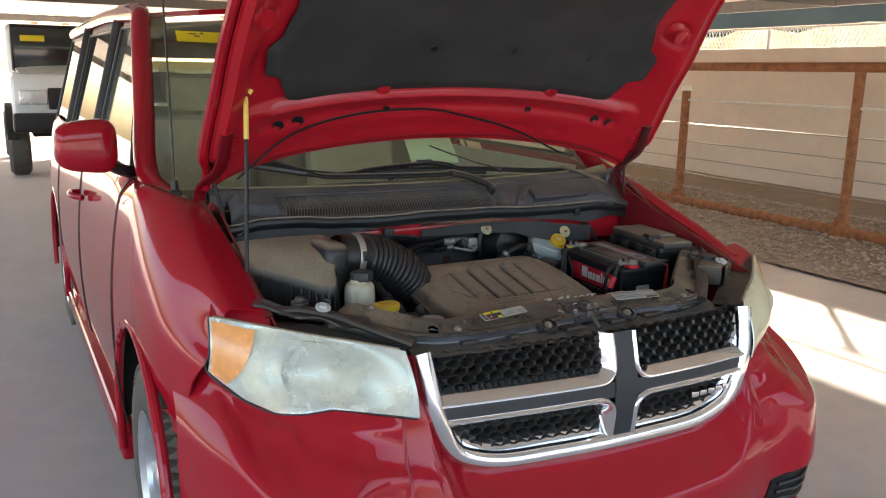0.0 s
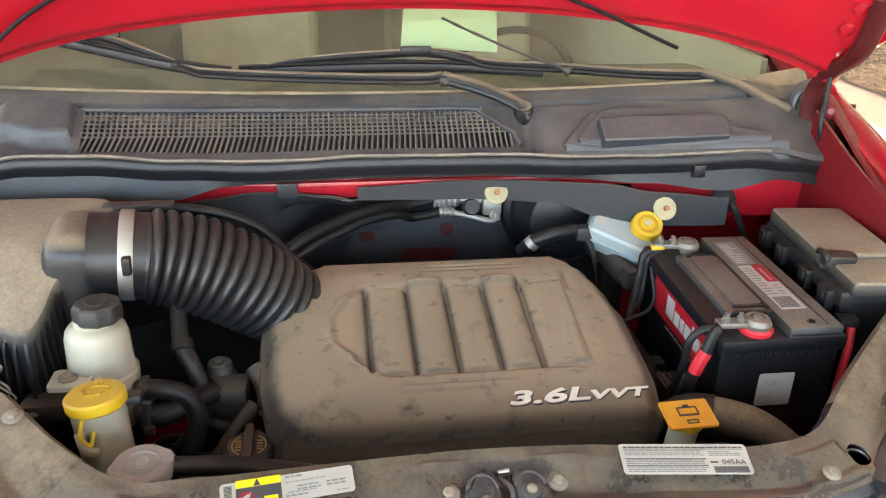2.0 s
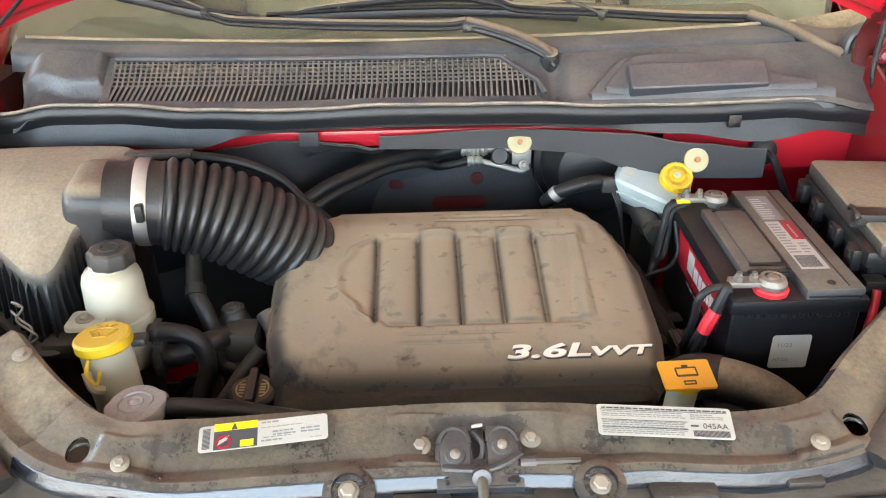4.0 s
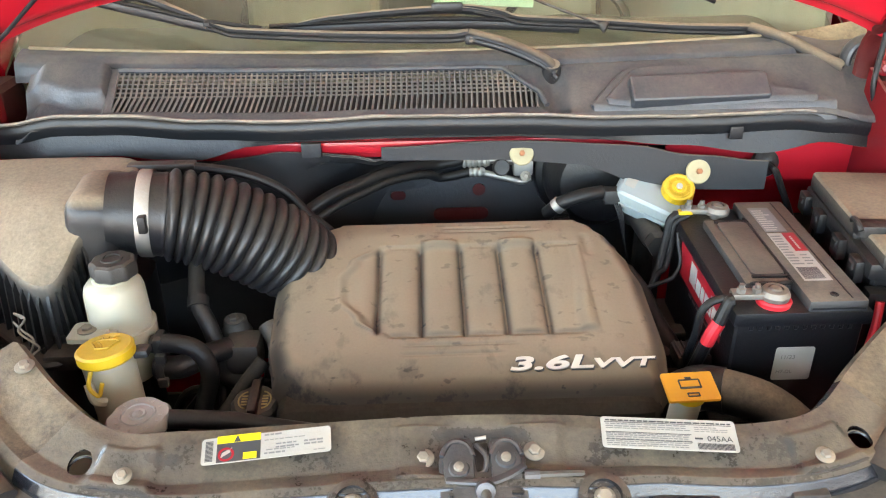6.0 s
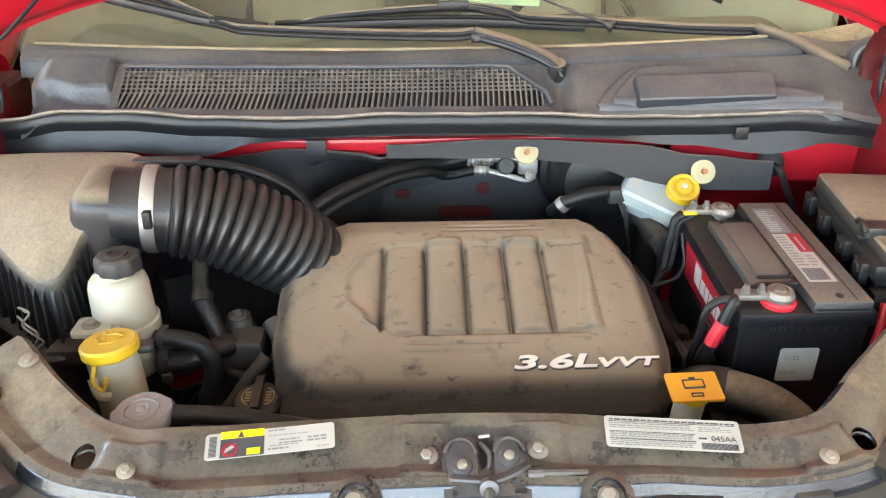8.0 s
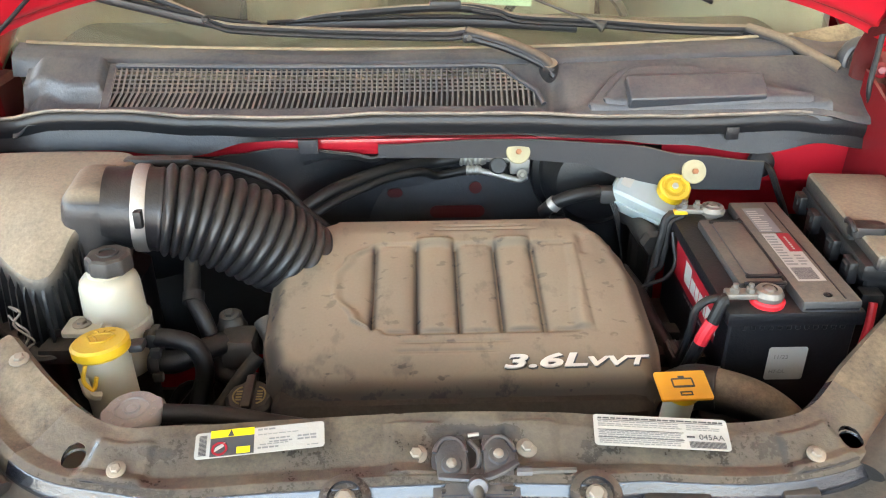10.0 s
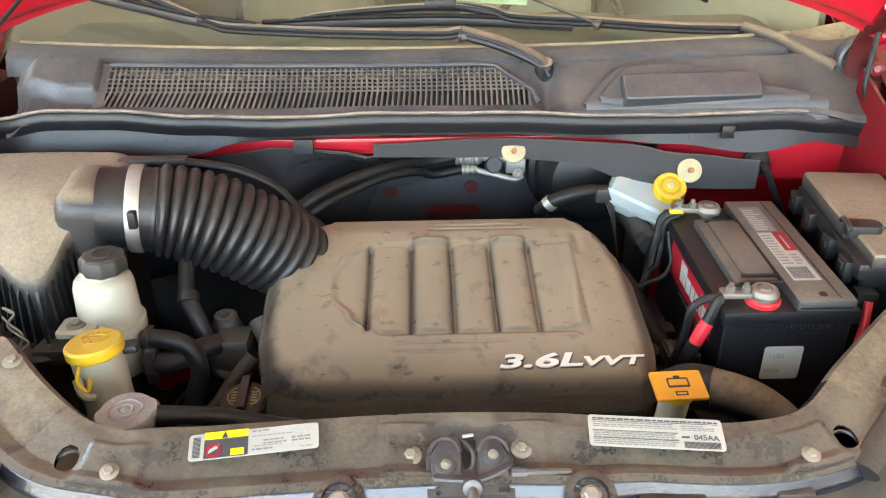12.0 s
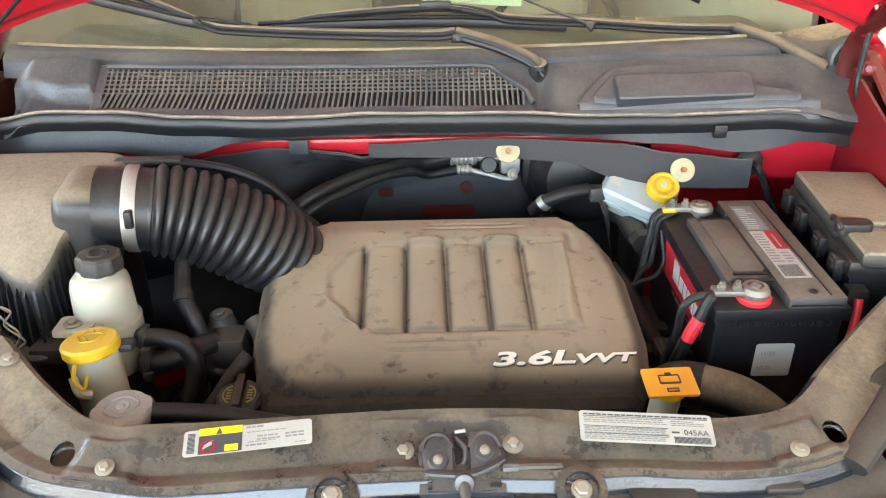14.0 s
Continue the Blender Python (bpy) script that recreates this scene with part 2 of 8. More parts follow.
M_FOAM = plain("weathered_foam", (0.24, 0.19, 0.12), 0.85, 0, 0.25, 30.0)


def lens_mat(name, clear, yellow, haze_low=0.14):
    m = bpy.data.materials.new(name)
    m.use_nodes = True
    nt = m.node_tree
    b = nt.nodes["Principled BSDF"]
    out = nt.nodes["Material Output"]
    n = ramp(nt, noise_n(nt, 7.0, 5.0, 0.6), 0.3, 0.7)
    nt.links.new(mixc(nt, n, clear, yellow), b.inputs["Base Color"])
    b.inputs["Roughness"].default_value = 0.3
    b.inputs["Coat Weight"].default_value = 0.6
    tr = nd(nt, "ShaderNodeBsdfTransparent")
    tr.inputs[0].default_value = (0.95, 0.97, 0.95, 1)
    mx = nt.nodes.new("ShaderNodeMixShader")
    haze = math_n(nt, "ADD", math_n(nt, "MULTIPLY", n, 0.28), haze_low)
    nt.links.new(haze, mx.inputs[0])
    nt.links.new(tr.outputs[0], mx.inputs[1])
    nt.links.new(b.outputs[0], mx.inputs[2])
    nt.links.new(mx.outputs[0], out.inputs[0])
    return m


M_LENS = lens_mat("hazed_lens", (0.80, 0.84, 0.78), (0.88, 0.83, 0.62))
M_LENSY = lens_mat("yellowed_lens", (0.86, 0.77, 0.48), (0.88, 0.82, 0.58), 0.62)


def ground_mat(name, a, b_, scale=3.0, crack=True, rough=0.85):
    m, nt, b = base_mat(name)
    big = ramp(nt, noise_n(nt, scale * 0.25, 6.0, 0.6), 0.3, 0.7)
    fine = ramp(nt, noise_n(nt, scale * 40, 3.0, 0.7), 0.2, 0.8)
    mid = ramp(nt, noise_n(nt, scale * 2.2, 6.0, 0.65), 0.35, 0.7)
    c = mixc(nt, big, a, b_)
    c = mixc(nt, math_n(nt, "MULTIPLY", mid, 0.35), c, tuple(x * 0.75 for x in a))
    c = mixc(nt, math_n(nt, "MULTIPLY", fine, 0.22), c, tuple(x * 0.62 for x in b_))
    nt.links.new(c, b.inputs["Base Color"])
    b.inputs["Roughness"].default_value = rough
    bump(nt, b, fine, 0.3, 0.003)
    return m


M_CONC = ground_mat("concrete", (0.47, 0.41, 0.37), (0.53, 0.47, 0.43))
M_TRUCKGLASS = plain("truck_glass", (0.02, 0.025, 0.025), 0.08, 0, 0.1, 6.0, coat=0.5, bumps=0)
M_GRAVEL = ground_mat("gravel_bed", (0.27, 0.20, 0.15), (0.32, 0.24, 0.18), 12.0)
M_STONE = plain("gravel_stone", (0.40, 0.30, 0.23), 0.9, 0, 0.4, 9.0)
M_WALL = ground_mat("stucco_wall", (0.82, 0.70, 0.60), (0.85, 0.74, 0.64), 2.0)
M_RUST = plain("rusty_pipe", (0.33, 0.13, 0.055), 0.7, 0.1, 0.35, 14.0, bumps=0.3)
M_WIRE = plain("fence_wire", (0.42, 0.37, 0.33), 0.5, 0.5, 0.1, 30.0)
M_WPIPE = plain("white_pipe", (0.78, 0.75, 0.70), 0.5, 0, 0.08, 20.0)
M_ROOF = plain("canopy_sheet", (0.68, 0.65, 0.58), 0.6, 0.1, 0.1, 4.0)
M_BEAM = plain("canopy_beam", (0.16, 0.15, 0.14), 0.6, 0.2, 0.15, 6.0)
M_FARB = plain("far_building", (0.05, 0.055, 0.04), 0.9, 0, 0.3, 0.4)
M_FARG = plain("far_hedge", (0.46, 0.46, 0.28), 0.9, 0, 0.5, 1.2)


# ---- mesh helpers ----
def part(name, bm, mat, parent, label="", sharp=35.0):
    me = bpy.data.meshes.new(name)
    bmesh.ops.recalc_face_normals(bm, faces=bm.faces)
    bm.to_mesh(me)
    bm.free()
    me.materials.append(mat)
    me.polygons.foreach_set("use_smooth", [True] * len(me.polygons))
    me.set_sharp_from_angle(angle=radians(sharp))
    ob = new(name, me)
    if parent is not None:
        ob.parent = parent
        if parent.type == "EMPTY":
            ob.matrix_parent_inverse = Matrix.Translation(parent.location).inverted()
    if label:
        tagged(ob, label)
    return ob


def thing(name, base, label, category, group="", kind=""):
    e = new(name)
    e.empty_display_size = 0.05
    e.location = base
    return tagged(e, label, category, group, kind)


def structure(name, bm, mat, label, category="", sharp=35.0):
    return tagged(part(name, bm, mat, None, label, sharp), label, category or name.split("_")[0], kind="structure")


def box(c, s, bev=0.003, seg=2, m=None):
    bm = bmesh.new()
    bmesh.ops.create_cube(bm, size=1.0)
    bmesh.ops.scale(bm, vec=s, verts=bm.verts)
    if bev:
        bmesh.ops.bevel(bm, geom=bm.edges[:], offset=min(bev, min(s) * 0.45), segments=seg, affect="EDGES", profile=0.6)
    bmesh.ops.translate(bm, vec=c, verts=bm.verts)
    if m is not None:
        bm.transform(m)
    return bm


def add(a, b):
    """Joins bmesh b into a."""
    me = bpy.data.meshes.new("tmp")
    b.to_mesh(me)
    b.free()
    a.from_mesh(me)
    bpy.data.meshes.remove(me)
    return a


def lathe(profile, m=None, seg=36, wob=None):
    """Revolves (radius, height) pairs about z. wob(angle) scales the radius of the rim."""
    bm = bmesh.new()
    rings = []
    for r, z in profile:
        if r < 1e-6:
            rings.append([bm.verts.new((0, 0, z))])
        else:
            rings.append([bm.verts.new((r * (wob(2 * math.pi * i / seg) if wob else 1) * math.cos(2 * math.pi * i / seg), r * (wob(2 * math.pi * i / seg) if wob else 1) * math.sin(2 * math.pi * i / seg), z)) for i in range(seg)])
    for a, b in zip(rings, rings[1:]):
        for i in range(seg):
            j = (i + 1) % seg
            if len(a) == 1 and len(b) == 1:
                continue
            if len(a) == 1:
                bm.faces.new((a[0], b[i], b[j]))
            elif len(b) == 1:
                bm.faces.new((a[i], a[j], b[0]))
            else:
                bm.faces.new((a[i], a[j], b[j], b[i]))
    if m is not None:
        bm.transform(m)
    return bm


def spline(pts, n=8):
    """Catmull-Rom through the points, n steps a span."""
    p = [Vector(q) for q in pts]
    p = [2 * p[0] - p[1]] + p + [2 * p[-1] - p[-2]]
    out = []
    for i in range(1, len(p) - 2):
        for k in range(n):
            t = k / n
            out.append(0.5 * (2 * p[i] + (p[i + 1] - p[i - 1]) * t + (2 * p[i - 1] - 5 * p[i] + 4 * p[i + 1] - p[i + 2]) * t * t + (3 * p[i] - p[i - 1] - 3 * p[i + 1] + p[i + 2]) * t ** 3))
    out.append(p[-2])
    return out


def tube(pts, r, seg=12, n=8, smooth=True, radius=None, cap=True, flat=1.0):
    """Sweeps a circle of radius r (or radius(s), s from 0 to 1) along the points."""
    c = spline(pts, n) if smooth else [Vector(q) for q in pts]
    bm = bmesh.new()
    rings = []
    up = Vector((0, 0, 1))
    prev = None
    for i, q in enumerate(c):
        d = (c[min(i + 1, len(c) - 1)] - c[max(i - 1, 0)]).normalized()
        if prev is None:
            side = d.cross(up if abs(d.z) < 0.9 else Vector((0, 1, 0))).normalized()
        else:
            side = (prev - d * prev.dot(d)).normalized()
        prev = side
        other = d.cross(side)
        rr = radius(i / (len(c) - 1)) if radius else r
        rings.append([bm.verts.new(q + rr * (math.cos(a) * side + flat * math.sin(a) * other)) for a in (2 * math.pi * k / seg for k in range(seg))])
    for a, b in zip(rings, rings[1:]):
        for i in range(seg):
            bm.faces.new((a[i], a[(i + 1) % seg], b[(i + 1) % seg], b[i]))
    if cap:
        bm.faces.new(rings[0][::-1])
        bm.faces.new(rings[-1])
    return bm


def surf(fn, nu, nv, thick=0.0, keep=None, holes=()):
    """A sheet from fn(u, v), u and v from 0 to 1; keep(u, v, p) leaves faces out; thick gives it a back."""
    bm = bmesh.new()
    g = [[bm.verts.new(fn(i / nu, j / nv)) for j in range(nv + 1)] for i in range(nu + 1)]
    for i in range(nu):
        for j in range(nv):
            if keep is None or keep((i + 0.5) / nu, (j + 0.5) / nv, (g[i][j].co + g[i + 1][j + 1].co) / 2):
                bm.faces.new((g[i][j], g[i + 1][j], g[i + 1][j + 1], g[i][j + 1]))
    bmesh.ops.delete(bm, geom=[v for v in bm.verts if not v.link_faces], context="VERTS")
    if holes:
        snap_holes(bm, holes)
    if thick:
        bmesh.ops.recalc_face_normals(bm, faces=bm.faces)
        bmesh.ops.solidify(bm, geom=bm.faces[:], thickness=thick)
    return bm


def prism(pts, z0, z1, bev=0.0, m=None, seg=2):
    """A flat outline drawn up from z0 to z1, with its top edge rounded."""
    bm = bmesh.new()
    lo = [bm.verts.new((x, y, z0)) for x, y in pts]
    hi = [bm.verts.new((x, y, z1)) for x, y in pts]
    n = len(pts)
    for i in range(n):
        bm.faces.new((lo[i], lo[(i + 1) % n], hi[(i + 1) % n], hi[i]))
    bm.faces.new(lo[::-1])
    top = bm.faces.new(hi)
    if bev:
        bmesh.ops.bevel(bm, geom=list(top.edges), offset=bev, segments=seg, affect="EDGES", profile=0.6)
    if m is not None:
        bm.transform(m)
    return bm


def rounded(w, h, r, n=6, cx=0.0, cy=0.0):
    """The outline of a rounded rectangle."""
    out = []
    for sx, sy, a0 in ((1, 1, 0), (-1, 1, 90), (-1, -1, 180), (1, -1, 270)):
        for k in range(n + 1):
            a = radians(a0 + 90 * k / n)
            out.append((cx + sx * (w / 2 - r) + r * math.cos(a), cy + sy * (h / 2 - r) + r * math.sin(a)))
    return out


def snap_holes(bm, holes):
    """Draws the ragged rim of each cut hole (cx, cy, a, b) out to a clean ellipse."""
    for v in bm.verts:
        if v.is_boundary:
            for cx, cy, a, b in holes:
                q = math.hypot((v.co.x - cx) / a, (v.co.y - cy) / b)
                if 0.6 < q < 1.9:
                    v.co.x, v.co.y = cx + (v.co.x - cx) / q, cy + (v.co.y - cy) / q
    return bm


def shell(outline, zfun, rings, centre):
    """A lid over an outline: rings of (outset, drop) run down from the edge, the top closes over the centre."""
    n = len(outline)
    bm = bmesh.new()
    nrm = []
    for i in range(n):
        d = Vector(outline[(i + 1) % n]) - Vector(outline[i - 1])
        nrm.append(Vector((d.y, -d.x)).normalized())
    loops = []
    for k in (0.3, 0.6, 0.85, 0.96, 1.0):
        loops.append([bm.verts.new((centre[0] + (p[0] - centre[0]) * k, centre[1] + (p[1] - centre[1]) * k, zfun(centre[0] + (p[0] - centre[0]) * k, centre[1] + (p[1] - centre[1]) * k))) for p in outline])
    for out, drop in rings:
        loops.append([bm.verts.new((p[0] + q.x * out, p[1] + q.y * out, zfun(*p) - drop)) for p, q in zip(outline, nrm)])
    mid = bm.verts.new((*centre, zfun(*centre)))
    for i in range(n):
        bm.faces.new((mid, loops[0][i], loops[0][(i + 1) % n]))
        for a, b in zip(loops, loops[1:]):
            bm.faces.new((a[i], b[i], b[(i + 1) % n], a[(i + 1) % n]))
    return bm


def interp(x, pairs):
    """Smooth reading between (x, value) pairs."""
    if x <= pairs[0][0]:
        return pairs[0][1]
    for (a, va), (b, vb) in zip(pairs, pairs[1:]):
        if x <= b:
            t = (x - a) / (b - a)
            t = t * t * (3 - 2 * t)
            return va + (vb - va) * t
    return pairs[-1][1]


def glide(x, pairs):
    """A rounded curve through (x, value) pairs, with no flat steps at them."""
    n = len(pairs)
    if x <= pairs[0][0]:
        return pairs[0][1]
    if x >= pairs[-1][0]:
        return pairs[-1][1]

    def slope(i):
        a, b = pairs[max(i - 1, 0)], pairs[min(i + 1, n - 1)]
        return (b[1] - a[1]) / (b[0] - a[0])
    for i in range(n - 1):
        (a, va), (b, vb) = pairs[i], pairs[i + 1]
        if x <= b:
            d = b - a
            t = (x - a) / d
            return va * (1 + 2 * t) * (1 - t) ** 2 + vb * t * t * (3 - 2 * t) + d * (slope(i) * t * (1 - t) ** 2 - slope(i + 1) * t * t * (1 - t))


def lerp(x, pairs):
    if x <= pairs[0][0]:
        return pairs[0][1]
    for (a, va), (b, vb) in zip(pairs, pairs[1:]):
        if x <= b:
            return va + (vb - va) * (x - a) / (b - a)
    return pairs[-1][1]


def sstep(a, b, x):
    t = max(0.0, min(1.0, (x - a) / (b - a)))
    return t * t * (3 - 2 * t)


def axis_to(d):
    """Turns z to the direction d."""
    return Vector(d).normalized().to_track_quat("Z", "Y").to_matrix().to_4x4()


def hexbolt(name, p, d, r, mat, parent, washer=1.7, head=0.55):
    """A hexagon-headed bolt on a washer at p, standing along d."""
    bm = lathe([(0, 0), (r * washer, 0), (r * washer, r * 0.25), (r * washer * 0.9, r * 0.35), (0, r * 0.35)], seg=20)
    add(bm, lathe([(r, r * 0.3), (r, r * (0.3 + head)), (r * 0.8, r * (0.45 + head)), (0, r * (0.45 + head))], seg=6))
    bm.transform(Matrix.Translation(p) @ axis_to(d))
    return part(name, bm, mat, parent)


def lettering(text, size, m, mat, parent, label="", shear=0.0, depth=0.0015, wide=1.0, bold=0.0, name="lettering", space=1.0):
    cu = bpy.data.curves.new("tmp", "FONT")
    cu.body, cu.size, cu.shear, cu.extrude, cu.offset, cu.space_character = text, size, shear, depth, bold, space
    ob = bpy.data.objects.new("tmp", cu)
    scene.collection.objects.link(ob)
    bpy.context.view_layer.update()
    me = bpy.data.meshes.new_from_object(ob.evaluated_get(bpy.context.evaluated_depsgraph_get()))
    bpy.data.objects.remove(ob)
    bm = bmesh.new()
    bm.from_mesh(me)
    bpy.data.meshes.remove(me)
    bmesh.ops.scale(bm, vec=(wide, 1, 1), verts=bm.verts)
    bm.transform(m)
    return part(name, bm, mat, parent, label)


def bars(rows, mat, parent, m, name="print"):
    """Writing too small to read, as thin bars: rows of (x, y, width, height)."""
    bm = bmesh.new()
    for x, y, w, h in rows:
        add(bm, box((x + w / 2, y, 0.0004), (w, h, 0.0004), 0))
    bm.transform(m)
    return part(name, bm, mat, parent)


# ---- ground, wall and canopy ----
def build_ground():
    bm = bmesh.new()
    bmesh.ops.create_grid(bm, x_segments=8, y_segments=8, size=400)
    structure("ground", bm, M_CONC, "grey concrete yard floor, dusty with faint stains", "ground")
    bm = surf(lambda u, v: Vector((4.55 + 4.44 * u, -12 + 34 * v, 0.020 + 0.008 * noise.noise((u * 9, v * 40, 0)))), 14, 90)
    structure("ground_gravel", bm, M_GRAVEL, "strip of brown gravel along the fence", "gravel")
    rnd = random.Random(4)
    verts, faces = [], []
    for _ in range(9000):
        x, y, r = rnd.uniform(4.6, 7.6), rnd.uniform(0.5, 10.0), rnd.uniform(0.010, 0.030)
        k = len(verts)
        q = [(1, 0, 0), (-1, 0, 0), (0, 1, 0), (0, -1, 0), (0, 0, 1), (0, 0, -1)]
        for a, b, c in q:
            s = r * rnd.uniform(0.7, 1.3)
            verts.append((x + a * s, y + b * s, 0.03 + c * s * 0.6))
        for f in ((0, 2, 4), (2, 1, 4), (1, 3, 4), (3, 0, 4), (2, 0, 5), (1, 2, 5), (3, 1, 5), (0, 3, 5)):
            faces.append(tuple(k + i for i in f))
    me = bpy.data.meshes.new("gravel_stones")
    me.from_pydata(verts, [], faces)
    me.materials.append(M_STONE)
    tagged(new("gravel_stones", me), "loose brown gravel stones beside the fence", "gravel", kind="stuff")
    structure("wall_east", box((9.15, 6, 1.0), (0.3, 60, 2.02), 0.01), M_WALL, "tan stucco boundary wall in full sun", "wall")
    structure("backdrop_building", box((34, 6, 4.5), (6, 120, 9.0), 0.05), M_FARB, "dark long building far beyond the wall", "building")
    bm = surf(lambda u, v: Vector((13 + 0.8 * noise.noise((u * 60, v * 3, 2)), -30 + 80 * u, 2.42 * v + 0.10 * noise.noise((u * 90, 1, v)))), 160, 6, 0.3)
    structure("backdrop_hedge", bm, M_FARG, "sunlit pale green hedge beyond the wall", "hedge")
    # chain-link along the top of the wall
    bm = bmesh.new()
    y = 2.0
    while y < 12.0:
        for s in (1, -1):
            a = Vector((9.02, y, 2.02 if s > 0 else 2.30))
            b = Vector((9.02, y + 0.14, 2.30 if s > 0 else 2.02))
            add(bm, tube([a, b], 0.006, 4, smooth=False, cap=False))
        y += 0.07
    add(bm, tube([(9.02, 2, 2.30), (9.02, 12, 2.30)], 0.018, 8, smooth=False))
    f = thing("chain_link_fence", (9.02, 7, 2.0), "pale chain-link mesh along the wall top", "fence")
    part("mesh", bm, M_WPIPE, f)
    for k in range(7):
        part("post", tube([(9.02, 0.6 + 2.3 * k, 1.98), (9.02, 0.6 + 2.3 * k, 2.31)], 0.03, 8, smooth=False), M_WPIPE, f)


def build_fence():
    f = thing("pipe_fence", (6.3, 4, 0), "rust-brown pipe fence with thin cables on gravel", "fence")
    ys = [-5.3, -3.0, -0.65, 1.68, 4.02, 6.35, 8.7, 11.0]
    for y in ys:
        tall = 1.66 if abs(y - 6.35) > 0.1 else 1.42
        p = part("post", tube([(6.3, y, -0.05), (6.3, y, tall)], 0.052, 14, smooth=False), M_RUST, f)
        part("post_foot", lathe([(0.17, -0.03), (0.15, 0.03), (0.09, 0.13), (0.055, 0.20), (0, 0.20)], Matrix.Translation((6.28, y, 0)), 14), M_RUST, p, "weathered brown footing")
    part("post_cap", lathe([(0, 0.03), (0.05, 0.025), (0.062, 0), (0.062, -0.03), (0, -0.03)], Matrix.Translation((6.3, 6.35, 1.44)), 16), M_WPIPE, f, "white cap on the short post")
    part("top_rail", tube([(6.3, -6, 1.70), (6.3, 11.5, 1.70)], 0.05, 14, smooth=False), M_RUST, f)
    part("bottom_rail", tube([(6.22, -6, 0.06), (6.22, 11.5, 0.06)], 0.062, 14, smooth=False), M_RUST, f)
    part("pipe", tube([(6.3, -6, 1.30), (6.3, 11.5, 1.30)], 0.014, 8, smooth=False), M_WPIPE, f, "white cable")
    for z in (1.02, 0.80, 0.60, 0.41, 0.24):
        part("cable", tube([(6.3, -6, z), (6.3, 1, z - 0.015), (6.3, 11.5, z)], 0.008, 6, smooth=False), M_WIRE, f)


def build_canopy():
    z, x0, x1, y0, y1 = 2.74, -5.0, 9.25, -3.0, 21.0
    bm = bmesh.new()
    n = 80
    for i in range(n):
        a, b = x0 + (x1 - x0) * i / n, x0 + (x1 - x0) * (i + 1) / n
        zz = [z + (0.03 if i % 2 else 0.0), z + (0.0 if i % 2 else 0.03)]
        vs = [bm.verts.new(p) for p in ((a, y0, zz[0]), (b, y0, zz[1]), (b, y1, zz[1]), (a, y1, zz[0]))]
        bm.faces.new(vs)
    bmesh.ops.remove_doubles(bm, verts=bm.verts, dist=0.001)
    bmesh.ops.solidify(bm, geom=bm.faces[:], thickness=0.02)
    structure("ceiling_canopy", bm, M_ROOF, "ribbed metal canopy roof over the parking bay", "canopy", 10)
    for y in (-2.8, 6.6, 13.7, 20.7):
        structure("trim_beam", box(((x0 + x1) / 2, y, z - 0.10), (x1 - x0, 0.12, 0.15), 0.01), M_BEAM, "dark steel canopy beam", "beam")
    structure("trim_beam", box((x1 - 0.06, (y0 + y1) / 2, z - 0.02), (0.10, y1 - y0, 0.30), 0.01), M_BEAM, "dark steel eave of the canopy", "beam")
    for x in (x0 + 0.3, x1 - 0.6):
        for y in (-2.8, 20.7):
            structure("trim_column", box((x, y, z / 2 - 0.1), (0.14, 0.14, z - 0.2), 0.01), M_BEAM, "dark steel canopy column", "column")


# ---- the minivan ----
VAN = thing("minivan", (0, 2.6, 0), "glossy red minivan with its hood propped open on concrete", "minivan")
FW, RW, WZ = 1.09, 4.17, 0.362
FAR_SIDE = Matrix.Translation((0.036, 0, 0))  # the body is centred a little off the axis


def nose_skew(p):
    """The van stands slightly turned: its far front corner reaches wider and further forward."""
    k = sstep(0.0, 0.45, p.x) * (1 - sstep(0.62, 1.15, p.y))
    q = sstep(-0.35, 0.60, p.x) * (1 - sstep(0.62, 1.15, p.y))
    return Vector((p.x + 0.066 * k, p.y - 0.045 * q, p.z))


def skew(bm):
    for v in bm.verts:
        v.co = nose_skew(v.co)
    return bm


def face_y(x):
    a = abs(x)
    return 0.19 + 0.22 * a * a + 0.35 * (max(0.0, a - 0.5) / 0.45) ** 2.6


def body_section(y, low=0.0):
    """Half section of the flank from the top edge down: (half width, height)."""
    xt = glide(y, [(0.5, 0.732), (0.7, 0.74), (1.05, 0.768), (1.25, 0.83), (1.5, 0.905), (2.0, 0.905), (4.4, 0.905), (5.05, 0.82)])
    zt = glide(y, [(0.5, 0.975), (0.62, 1.025), (0.85, 1.118), (1.1, 1.210), (1.4, 1.238), (2.2, 1.245), (5.05, 1.28)])
    k = glide(y, [(0.5, 0.840), (0.6, 0.900), (0.7, 0.940), (0.85, 0.982), (1.1, 1.0), (2.0, 1.0), (4.2, 1.0), (4.6, 0.99), (5.05, 0.93)])
    crest = glide(y, [(0.5, 0.10), (1.15, 0.10), (1.45, 0.015)])
    crest *= 1 - 30 * low
    up = glide(y, [(0.5, 0.010), (1.15, 0.018), (1.45, -0.01)]) - low
    zt -= low * lerp(y, [(0.9, 0.0), (1.15, 1.6), (1.5, 1.6), (1.7, 0.0)])
    return [(xt, zt), (min(xt + crest, 0.93 * k), zt + up), (0.955 * k, zt - 0.09 - 2.5 * low), (0.99 * k, 0.86), (0.985 * k, 0.55), (0.94 * k, 0.27)]


